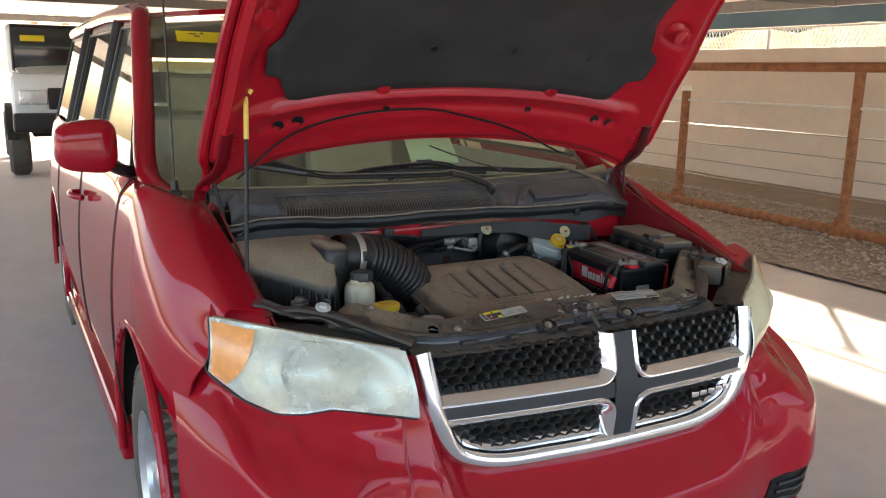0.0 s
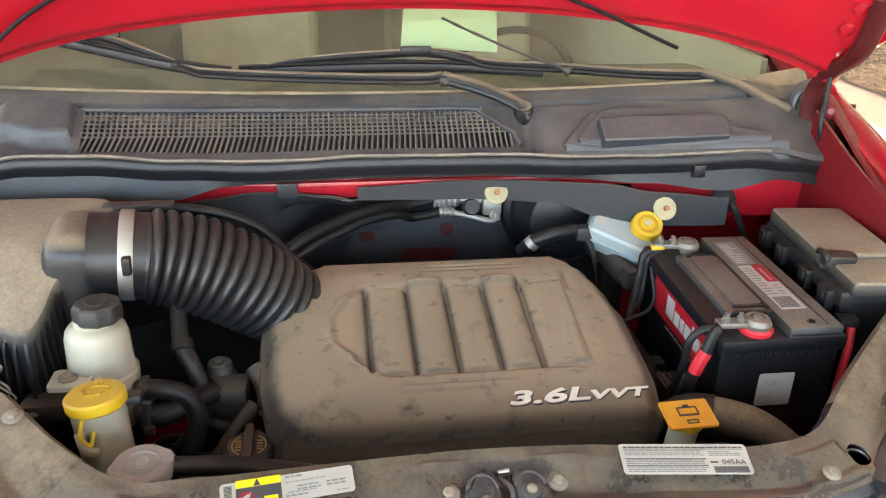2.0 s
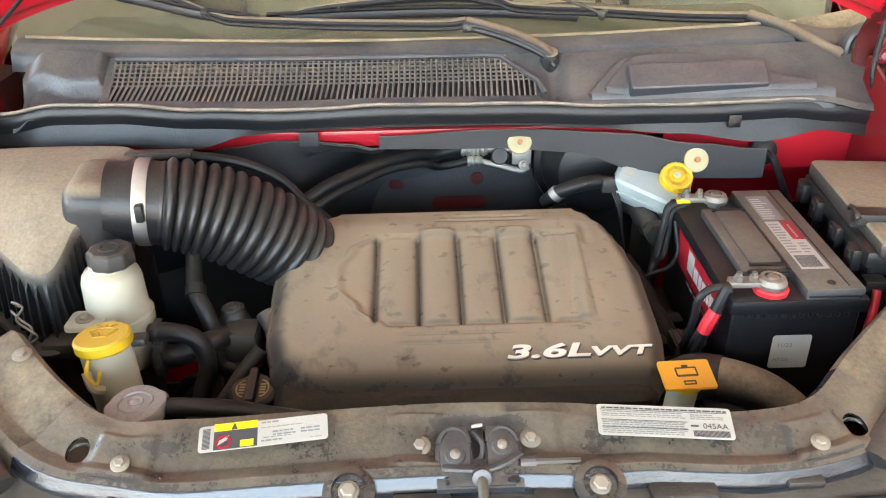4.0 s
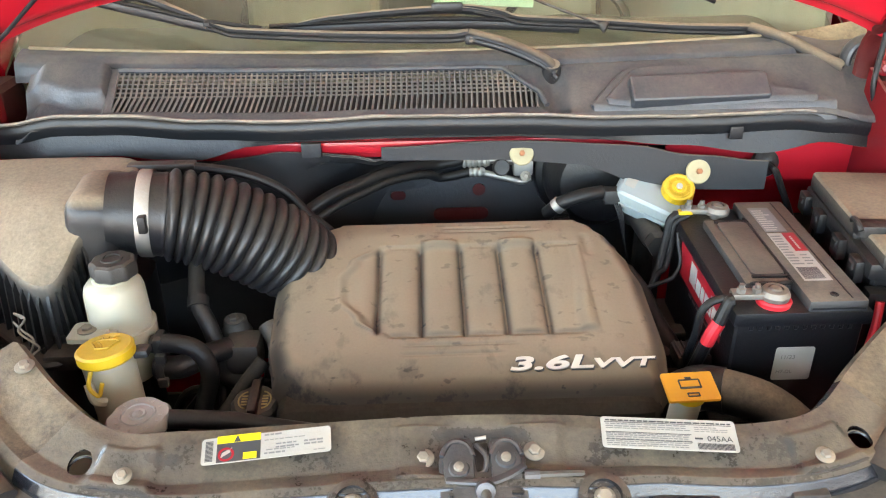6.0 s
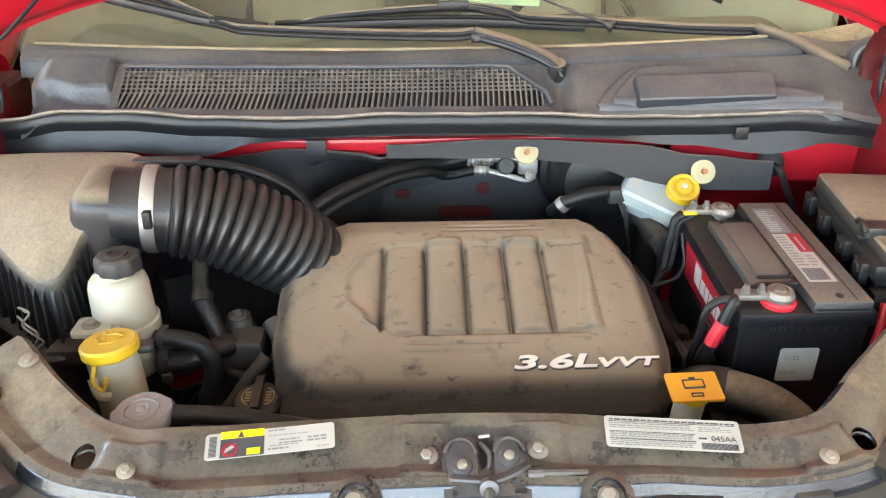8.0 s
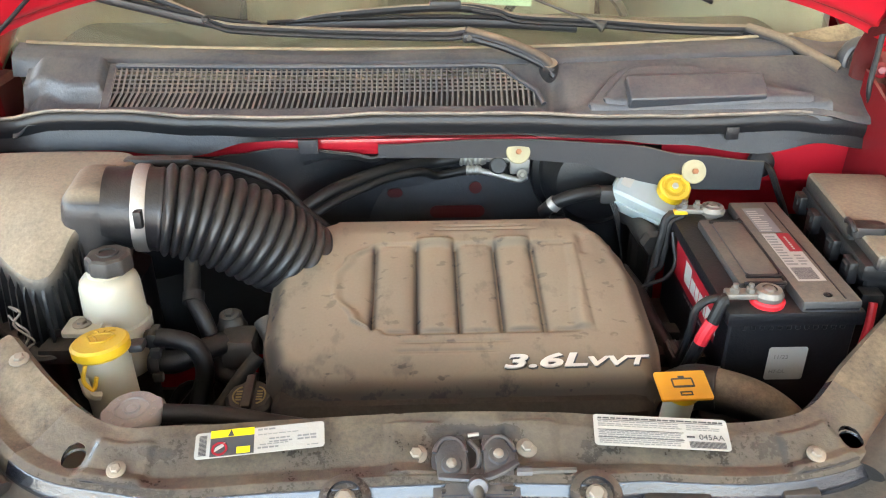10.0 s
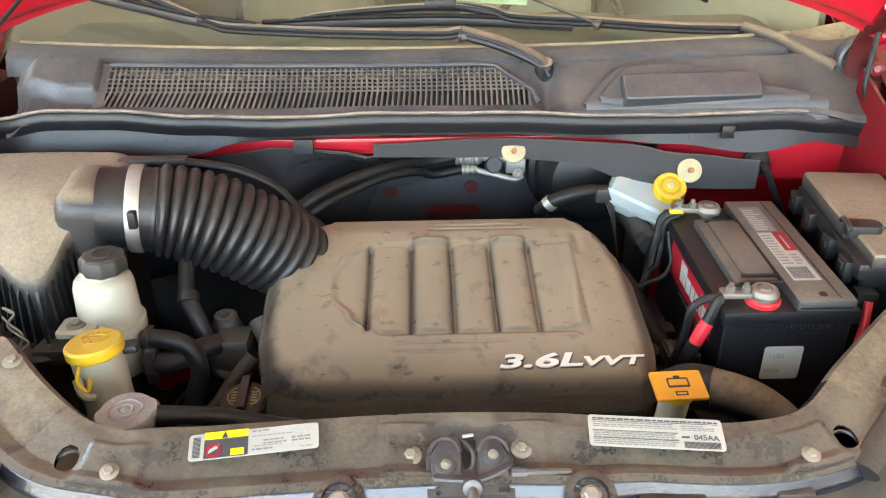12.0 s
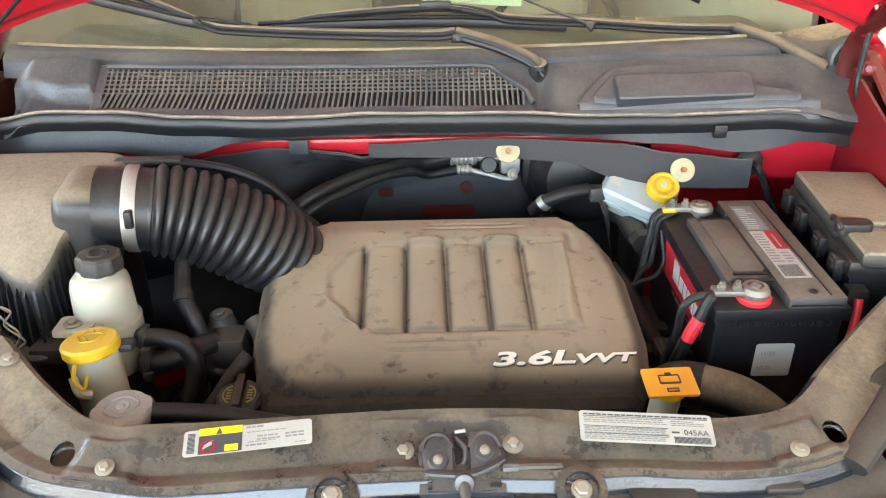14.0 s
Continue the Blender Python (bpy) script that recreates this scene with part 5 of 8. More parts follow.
    part("seal_tag", box((0.52, 0.988, 1.112), (0.022, 0.004, 0.022), 0.002), M_RUBBER, VAN)
    # shield hanging below the seal
    def sh(u, v):
        x = -0.085 + 0.67 * u
        lo = interp(x, [(-0.08, 1.064), (0.10, 1.062), (0.25, 1.054), (0.40, 1.014), (0.58, 1.006)])
        hi = interp(x, [(-0.08, 1.086), (0.1, 1.094), (0.35, 1.090), (0.45, 1.074), (0.58, 1.058)])
        y = interp(x, [(-0.08, 1.025), (0.16, 1.028), (0.46, 0.984), (0.58, 0.99)])
        return Vector((x, y - 0.004 * math.sin(9 * x), hi + (lo - hi) * v))
    sd = part("heat_shield", surf(sh, 60, 8, 0.004), M_SHIELD, VAN, "dark grey hanging heat shield")
    part("shield_edge", tube([sh(u, 0) + Vector((0, -0.003, 0.001)) for u in [i / 20 for i in range(21)]], 0.0016, 6, 2), M_CAST, sd)
    for x, z in ((0.159, 1.073), (0.459, 1.048)):
        y = 1.019 if x < 0.3 else 0.977
        d = part("shield_washer", lathe([(0, 0.004), (0.020, 0.003), (0.0215, 0), (0, 0)], Matrix.Translation((x, y, z)) @ axis_to((0, -0.9, 0.45)), 28), M_WASHER, sd, "pale yellow plastic washer")
        part("stud", lathe([(0.005, 0), (0.005, 0.009), (0, 0.010)], Matrix.Translation((x, y - 0.003, z + 0.001)) @ axis_to((0, -0.9, 0.45)), 6), M_RUST, sd)
    def shl(u, v):
        x = -0.56 + 0.62 * u
        hi = interp(x, [(-0.56, 1.03), (-0.422, 1.056), (-0.336, 1.072), (-0.257, 1.082), (-0.199, 1.079), (-0.14, 1.073), (-0.093, 1.064), (0.0, 1.07)])
        return Vector((x, 1.028 + 0.07 * v * v + 0.175 * (sstep(-0.10, 0.0, x) + (sstep(-0.26, -0.08, x) - sstep(-0.10, 0.0, x)) * sstep(0.04, 0.16, v)) * (1 - 0.38 * v), hi - 0.24 * v))
    sl = part("heat_shield", surf(shl, 70, 14, 0.004), M_SHIELD, VAN, "black moulded heat shield behind the engine")
    part("shield_edge", tube([shl(u * 0.74, 0) + Vector((0, -0.003, 0.001)) for u in [i / 20 for i in range(21)]], 0.0016, 6, 2), M_CAST, sl)
    gr = part("grommet", lathe([(0, 0.010), (0.012, 0.010), (0.024, 0.004), (0.026, 0), (0, 0)], Matrix.Translation((0.598, 1.035, 1.038)) @ axis_to((0, -1, 0.3)), 24), M_RUBBER, VAN, "black rubber cable grommet")
    part("cable", tube([(0.598, 1.02, 1.042), (0.606, 1.005, 1.035), (0.622, 1.0, 1.0), (0.64, 0.995, 0.96), (0.65, 0.98, 0.92)], 0.006, 8), M_HOSE, gr)


def wiper(cover, arm, blade, spine, deep=1.0):
    w = part("wiper", tube(cover, 0.016, 14, 8, radius=lambda q: (0.0185 - 0.005 * q) * deep, flat=0.62), M_ARM, VAN, "black windshield wiper with dusty arm")
    part("arm_edge", tube([Vector(q) + Vector((0, -0.012 * deep, -0.008 * deep)) for q in cover], 0.006 * deep, 8, 6), M_BLACK, w)
    p = Vector(cover[0])
    part("pivot_cap", lathe([(0.017, -0.03), (0.017, 0.006), (0.014, 0.012), (0, 0.013)], Matrix.Translation(p + Vector((-0.008, 0.002, 0.004))) @ axis_to((0, -0.4, 0.9)), 20), M_ARM, w)
    h = Vector(cover[-1])
    part("hinge", box(h + Vector((0.006, -0.010, -0.009)), (0.026, 0.014, 0.016), 0.004), M_BLACK, w)
    part("hinge_pin", lathe([(0.005, 0), (0.005, 0.003), (0.0025, 0.004), (0, 0.004)], Matrix.Translation(h + Vector((0.004, -0.018, -0.008))) @ axis_to((0, -1, 0.3)), 12), M_CAST, w)
    part("arm", tube([cover[-1]] + arm, 0.008, 10, 8, radius=lambda q: 0.0115 - 0.0055 * q, flat=0.7), M_ARM, w)
    part("arm_spring_side", tube([Vector(q) + Vector((0, -0.008, -0.008)) for q in [cover[-1]] + arm[:-1]], 0.004, 8, 6), M_RUBBER, w)
    part("rubber", tube(blade, 0.004, 8, 6, flat=2.2), M_RUBBER, w)
    part("blade", tube([Vector(q) + Vector((0, 0.002, 0.010)) for q in blade], 0.0055, 8, 6, flat=0.8), M_BLACK, w)
    part("spine", tube(spine, 0.006, 8, 8, radius=lambda q: 0.0035 + 0.0045 * math.sin(math.pi * q)), M_ARM, w)
    c = Vector(spine[len(spine) // 2])
    part("hub", box(c + Vector((0, 0, 0.004)), (0.060, 0.016, 0.018), 0.005, 2), M_BLACK, w)
    for q in (spine[0], spine[-1], spine[1], spine[-2]):
        part("claw", box(Vector(q) + Vector((0, 0, -0.004)), (0.014, 0.012, 0.012), 0.003, 1), M_BLACK, w)


def build_wipers():
    wiper([(0.223, 1.082, 1.199), (0.199, 1.09, 1.219), (0.14, 1.10, 1.244), (0.072, 1.112, 1.262)],
          [(0.023, 1.12, 1.257), (-0.157, 1.15, 1.256), (-0.33, 1.19, 1.257), (-0.375, 1.205, 1.262), (-0.43, 1.23, 1.278), (-0.50, 1.262, 1.302)],
          [(-0.30, 1.195, 1.250), (-0.41, 1.212, 1.263), (-0.50, 1.24, 1.278), (-0.58, 1.262, 1.292), (-0.70, 1.30, 1.315)],
          [(-0.40, 1.21, 1.272), (-0.46, 1.235, 1.288), (-0.53, 1.262, 1.306), (-0.60, 1.285, 1.312), (-0.67, 1.30, 1.322)])
    wiper([(0.742, 1.12, 1.181), (0.701, 1.14, 1.201), (0.657, 1.17, 1.223), (0.597, 1.20, 1.241)],
          [(0.469, 1.215, 1.243), (0.314, 1.24, 1.251), (0.18, 1.25, 1.258), (0.14, 1.252, 1.270), (0.09, 1.255, 1.279), (0.04, 1.256, 1.280)],
          [(-0.29, 1.218, 1.248), (-0.15, 1.235, 1.250), (0.04, 1.245, 1.250), (0.17, 1.247, 1.244), (0.29, 1.245, 1.236)],
          [(-0.262, 1.222, 1.256), (-0.16, 1.238, 1.268), (0.04, 1.252, 1.276), (0.14, 1.250, 1.264), (0.22, 1.248, 1.252)], 1.45)
    end = part("cowl_end", tube([(0.806, 1.125, 1.240), (0.765, 1.13, 1.222), (0.757, 1.13, 1.187), (0.780, 1.125, 1.143), (0.812, 1.12, 1.094)], 0.019, 12, 6, flat=0.5), M_COWL, VAN, "dark plastic end piece of the cowl")
    part("pillar_base_trim", surf(lambda u, v: Vector((0.63 + 0.20 * u, 1.235 - 0.06 * v, 1.212 + 0.034 * u - (0.022 + 0.045 * u) * v + 0.006 * math.sin(math.pi * v))), 14, 8, 0.004), M_SEALDUST, end, "dust-covered rubber edge at the pillar base")
    part("flange_bracket", box((-0.205, 1.020, 1.088), (0.034, 0.010, 0.026), 0.002), M_SHIELD, VAN)
    # sheet in the darkened red, standing for shade behind the hinge
    part("hinge_pocket", surf(lambda u, v: Vector((0.80 + 0.10 * u, 1.20 - 0.06 * u, 1.00 + 0.19 * v)), 8, 8, 0.006), M_RED_SHADE, VAN, "red metal behind the hood hinge, coloured dark for shade")
    part("foam_wedge", box((0.718, 1.1, 1.159), (0.036, 0.016, 0.016), 0.004, 2), M_WASHER, VAN, "torn tan foam wedge")
    hose = part("washer_hose", tube([(0.329, 1.215, 1.247), (0.30, 1.23, 1.258), (0.24, 1.26, 1.276), (0.16, 1.30, 1.305), (0.10, 1.33, 1.33)], 0.0042, 8, radius=lambda q: 0.0028 + 0.0005 * math.sin(q * 160)), M_CAST, VAN, "clear ribbed washer tube")
    part("tube_end", lathe([(0.004, 0.012), (0.011, 0.0), (0.011, -0.004), (0.004, -0.004)], Matrix.Translation((0.332, 1.213, 1.246)) @ axis_to((-0.8, 0.4, 0.35)), 14), M_CAST, hose)


# ---- radiator support ----
def support_path(u):
    pts = spline([(-0.72, 0.665, 1.03), (-0.64, 0.605, 1.022), (-0.555, 0.525, 1.008), (-0.475, 0.440, 0.994), (-0.395, 0.376, 0.984), (-0.30, 0.354, 0.982), (-0.15, 0.357, 0.985), (0.03, 0.360, 0.988), (0.20, 0.353, 0.985), (0.34, 0.346, 0.981), (0.44, 0.370, 0.983), (0.525, 0.446, 0.996), (0.61, 0.522, 1.008), (0.70, 0.60, 1.018), (0.78, 0.665, 1.024)], 10)
    k = u * (len(pts) - 1)
    i = min(int(k), len(pts) - 2)
    p = pts[i].lerp(pts[i + 1], k - i)
    d = (pts[i + 1] - pts[i]).normalized()
    return p, Vector((-d.y, d.x, 0)).normalized()


def build_support():
    prof = [(0.052, -0.07), (0.050, -0.012), (0.046, 0.004), (0.038, 0.012), (0.020, 0.008), (0.0, 0.0), (-0.022, -0.008), (-0.031, -0.007), (-0.041, -0.006), (-0.050, -0.011), (-0.057, -0.024), (-0.057, -0.045), (-0.045, -0.075)]

    def fn(u, v):
        p, n = support_path(u)
        k = v * (len(prof) - 1)
        i = min(int(k), len(prof) - 2)
        a, b = prof[i], prof[i + 1]
        q, z = a[0] + (b[0] - a[0]) * (k - i), a[1] + (b[1] - a[1]) * (k - i)
        mid = 1 - sstep(0.36, 0.46, abs(p.x - 0.03))
        wide = 1.0 - 0.06 * (1 - mid) - 0.18 * sstep(0.20, 0.30, abs(p.x + 0.06)) * mid
        r = p + n * (q * wide) + Vector((0, 0, z))
        # pressed shapes: latch pocket, bolt pads, shallow swages
        flat = math.exp(-(q / 0.035) ** 4)
        r.z -= 0.012 * math.exp(-((p.x - 0.04) / 0.055) ** 4) * flat * sstep(0.035, 0.0, q)
        for bx in (-0.335, 0.405):
            r.z += 0.005 * sstep(0.038, 0.027, abs(p.x - bx)) * sstep(0.032, 0.021, abs(q + 0.012))
        for bx in (-0.021, 0.100):
            r.z += 0.003 * sstep(0.031, 0.027, abs(p.x - bx)) * sstep(0.034, 0.029, abs(q + 0.006))
        r.z += 0.004 * math.exp(-((p.x + 0.30) / 0.025) ** 4) * math.exp(-((q - 0.02) / 0.02) ** 4)
        r.z += 0.0025 * noise.noise((p.x * 11, q * 30, 2)) * flat
        return r

    holes = [(-0.389, 0.362, 0.013, 0.0145), (0.457, 0.364, 0.013, 0.0145), (-0.039, 0.402, 0.011, 0.0055), (0.118, 0.400, 0.011, 0.0055), (0.137, 0.322, 0.009, 0.0065)]

    def keep(u, v, p):
        return not any(((p.x - hx) / a) ** 2 + ((p.y - hy) / b) ** 2 < 1 and p.z > 0.95 for hx, hy, a, b in holes)
    cut = [next(k for k in range(461) if support_path(k / 460)[0].x > q) / 460 for q in (-0.43, 0.49)]
    s = part("radiator_support", surf(fn, 460, 88, 0.003, lambda u, v, p: keep(u, v, p) and cut[0] < u < cut[1], holes), M_SUPPORT, VAN, "dusty black steel radiator support panel")
    part("support_arm", surf(lambda u, v: fn(cut[0] * (0.30 + 0.70 * u), v) - Vector((0, 0, 0.10 * (1 - sstep(0.0, 0.42, u)))), 130, 60, 0.003), M_SUPARM, s, "dust-caked end of the support")
    part("support_arm", surf(lambda u, v: fn(cut[1] + (1 - cut[1]) * u, v), 130, 60, 0.003), M_SUPARM, s, "dust-caked end of the support")
    for hx, hy in ((-0.389, 0.362), (0.457, 0.362)):
        part("hole_rim", tube([Vector((hx + 0.0145 * math.cos(a), hy + 0.0155 * math.sin(a), 0.972 + 0.29 * 0.0155 * math.sin(a))) for a in [2 * math.pi * k / 20 for k in range(21)]], 0.002, 6, 1), M_SUPPORT, s)
    for q, r in (((-0.021, 0.349, 0.982), 0.0068), ((0.098, 0.353, 0.984), 0.0068), ((-0.335, 0.337, 0.982), 0.0058), ((0.405, 0.335, 0.982), 0.0058)):
        hexbolt("bolt", Vector(q), (0, -0.32, 1), r, M_ZINC, s, 1.75)
    for q in ((-0.495, 0.497, 1.014), (0.62, 0.565, 1.022)):
        hexbolt("bolt", Vector(q), (0, -0.2, 1), 0.0065, M_ZINC, s, 1.8)
    for q in ((-0.094, 0.300, 0.966), (0.163, 0.298, 0.966)):
        cap = part("shield_fastener", lathe([(0.028, 0), (0.027, 0.006), (0.018, 0.010), (0.017, 0.004), (0, 0.003)], Matrix.Translation(q) @ axis_to((0, -0.45, 1)), 26), M_SUPPORT, s)
        hexbolt("bolt", Vector(q) + Vector((0, -0.002, 0.004)), (0, -0.45, 1), 0.0085, M_ZINC, s, 1.3)
    # hood latch
    lm = Matrix.Translation((0.041, 0.330, 0.976)) @ Matrix.Rotation(radians(17), 4, "X")
    outline = [(-0.045, -0.034), (0.045, -0.034), (0.046, 0.014), (0.041, 0.030), (0.028, 0.040), (0.011, 0.041), (0.0075, 0.028), (0.0075, -0.002), (-0.0075, -0.002), (-0.0075, 0.028), (-0.011, 0.041), (-0.028, 0.040), (-0.041, 0.030), (-0.046, 0.014)]
    L = part("latch", prism(outline, -0.004, 0.004, 0.0015, lm), M_LATCH, s, "worn metal hood latch")
    for sx in (-1, 1):
        arc = [lm @ Vector((sx * (0.026 + 0.0165 * math.cos(a)), 0.014 + 0.022 * math.sin(a), 0.006)) for a in [radians(10 + 20 * k) for k in range(9)]]
        part("latch_rim", tube(arc, 0.0032, 8, 3), M_LATCH, L)
        cheek = prism([(sx * 0.009, -0.010), (sx * 0.040, -0.012), (sx * 0.042, 0.014), (sx * 0.032, 0.032), (sx * 0.013, 0.034), (sx * 0.009, 0.02)][::sx], 0.004, 0.0085, 0.002, lm)
        part("latch_cheek", cheek, M_LATCH, L)
        rm = lm @ Matrix.Translation((sx * 0.025, 0.012 if sx > 0 else 0.002, 0.008))
        part("rivet_boss", lathe([(0.0115, 0.0), (0.010, 0.003), (0.006, 0.0035), (0, 0.0035)], rm, 22), M_LATCH, L)
        part("rivet", lathe([(0.0058, 0.003), (0.0050, 0.0065), (0.002, 0.0075), (0, 0.0075)], rm, 16), M_ZINC, L)
    part("latch_slot", box((0, 0.012, -0.005), (0.016, 0.056, 0.004), 0.001, 1, lm), M_RUBBER, L)
    part("latch_hook", tube([lm @ Vector((-0.005, 0.034, 0.002)), lm @ Vector((0.004, 0.018, 0.006)), lm @ Vector((0.003, 0.004, 0.003)), lm @ Vector((-0.004, -0.001, 0.0))], 0.003, 8), M_LATCH, L)
    part("latch_spring", tube([lm @ Vector((-0.006, 0.040, 0.004)), lm @ Vector((0.006, 0.041, 0.005))], 0.0022, 8, smooth=False), M_METAL, L)
    part("latch_lever", tube([lm @ Vector((-0.038, -0.010, 0.0065)), lm @ Vector((-0.018, -0.014, 0.0095)), lm @ Vector((0.006, -0.015, 0.0100)), lm @ Vector((0.024, -0.009, 0.0095)), lm @ Vector((0.044, 0.004, 0.0070))], 0.0052, 8, flat=0.55), M_LATCH, L)
    part("latch_plate", prism([(-0.036, -0.032), (0.036, -0.032), (0.040, -0.014), (0.0, -0.020), (-0.030, -0.014)], 0.004, 0.0065, 0.001, lm), M_LATCH, L)
    for bx, by, w in ((0.034, -0.004, 0.009), (-0.034, -0.028, 0.005), (0.034, -0.027, 0.013)):
        part("latch_hole", prism(rounded(w, 0.004, 0.0018, 3, bx, by), 0.0055, 0.0092, m=lm), M_RUBBER, L)
    part("release_collar", lathe([(0.010, -0.004), (0.011, 0.0), (0.010, 0.005), (0.006, 0.006), (0, 0.006)], lm @ Matrix.Translation((0.001, -0.024, 0.009)) @ axis_to((0, -0.8, 0.6)), 20), M_LATCH, L)
    part("release_stem", tube([lm @ Vector((0.001, -0.026, 0.010)), lm @ Vector((0.002, -0.045, 0.008)), lm @ Vector((0.002, -0.075, 0.0))], 0.0062, 12, 6, radius=lambda q: 0.0058 + 0.0006 * math.sin(40 * q)), M_CAST, L)
    part("latch_cable", tube([(0.086, 0.322, 0.980), (0.115, 0.320, 0.982), (0.146, 0.323, 0.979)], 0.0042, 8), M_CAST, L)
    part("cable_ferrule", tube([(0.084, 0.322, 0.980), (0.100, 0.321, 0.981)], 0.0062, 10, smooth=False), M_LATCH, L)
    # plastic panel between support and grille, with clips
    shp = surf(lambda u, v: Vector((-0.47 + 0.98 * u, 0.262 + 0.055 * v + 0.17 * (u - 0.5) ** 2, 0.948 + 0.010 * v - 0.012 * (1 - v) ** 3 + 0.004 * noise.noise((u * 14, v * 3, 5)))), 80, 8, 0.004)
    part("grille_shroud", shp, M_BLACKD, VAN, "dusty black plastic shroud above the grille")
    for x, w in ((-0.32, 0.05), (-0.20, 0.03), (-0.02, 0.06), (0.12, 0.05), (0.25, 0.07), (0.38, 0.04)):
        part("shroud_rib", box((x, 0.288 + 0.17 * ((x - 0.02) / 0.98) ** 2, 0.957), (w, 0.028, 0.010), 0.004), M_BLACKD, VAN)
    # brackets over each headlight
    for s2 in (-1, 1):
        br = surf(lambda u, v: Vector((s2 * (0.50 + 0.27 * u + 0.02 * v), 0.40 + 0.21 * u + 0.07 * v - 0.02 * math.sin(math.pi * u), 0.985 + 0.04 * u + 0.01 * v + 0.012 * noise.noise((u * 5, v * 4, s2)))), 20, 8, 0.006)
        part("headlight_bracket", br, M_BLACKD, VAN, "dusty black headlight mounting bracket")
        part("bracket_tube", tube([(s2 * 0.46, 0.325, 0.965), (s2 * 0.53, 0.39, 0.99), (s2 * 0.60, 0.47, 1.012), (s2 * 0.66, 0.53, 1.018), (s2 * 0.70, 0.575, 1.010)], 0.018, 10, flat=0.6), M_BLACKD, VAN)
        if s2 > 0:
            mt = Matrix.Translation((0.645, 0.468, 0.985)) @ Matrix.Rotation(radians(40), 4, "Z") @ Matrix.Scale(1.2, 4)
            b0 = part("headlight_mount", box((0, 0, 0.012), (0.11, 0.060, 0.050), 0.008, 3, mt), M_SUPARM, VAN, "dust-caked plastic headlight mount")
            part("mount_step", box((0.075, -0.005, -0.004), (0.06, 0.085, 0.045), 0.006, 2, mt), M_SUPARM, b0)
            part("mount_cap", lathe([(0.022, 0), (0.022, 0.010), (0.012, 0.013), (0, 0.013)], mt @ Matrix.Translation((0.035, 0.01, 0.036)), 18), M_BLACKD, b0)
            part("mount_rib", box((0.0, -0.040, 0.010), (0.10, 0.006, 0.05), 0.002, 1, mt), M_SUPARM, b0)
        hexbolt("bracket_bolt", Vector((0.671, 0.452, 1.030) if s2 > 0 else (-0.622, 0.494, 1.030)), (0, -0.4, 1), 0.010, M_WHITEBOLT, VAN, 1.9)
        part("adjuster", lathe([(0.022, 0), (0.022, 0.012), (0.014, 0.016), (0.011, 0.024), (0, 0.025)], Matrix.Translation((s2 * 0.66, 0.555, 1.022)), 18), M_BLACKD, VAN)


def support_pt(x, y):
    return Vector((x, y, 0.985 + 0.29 * (y - 0.35) + 0.0035))


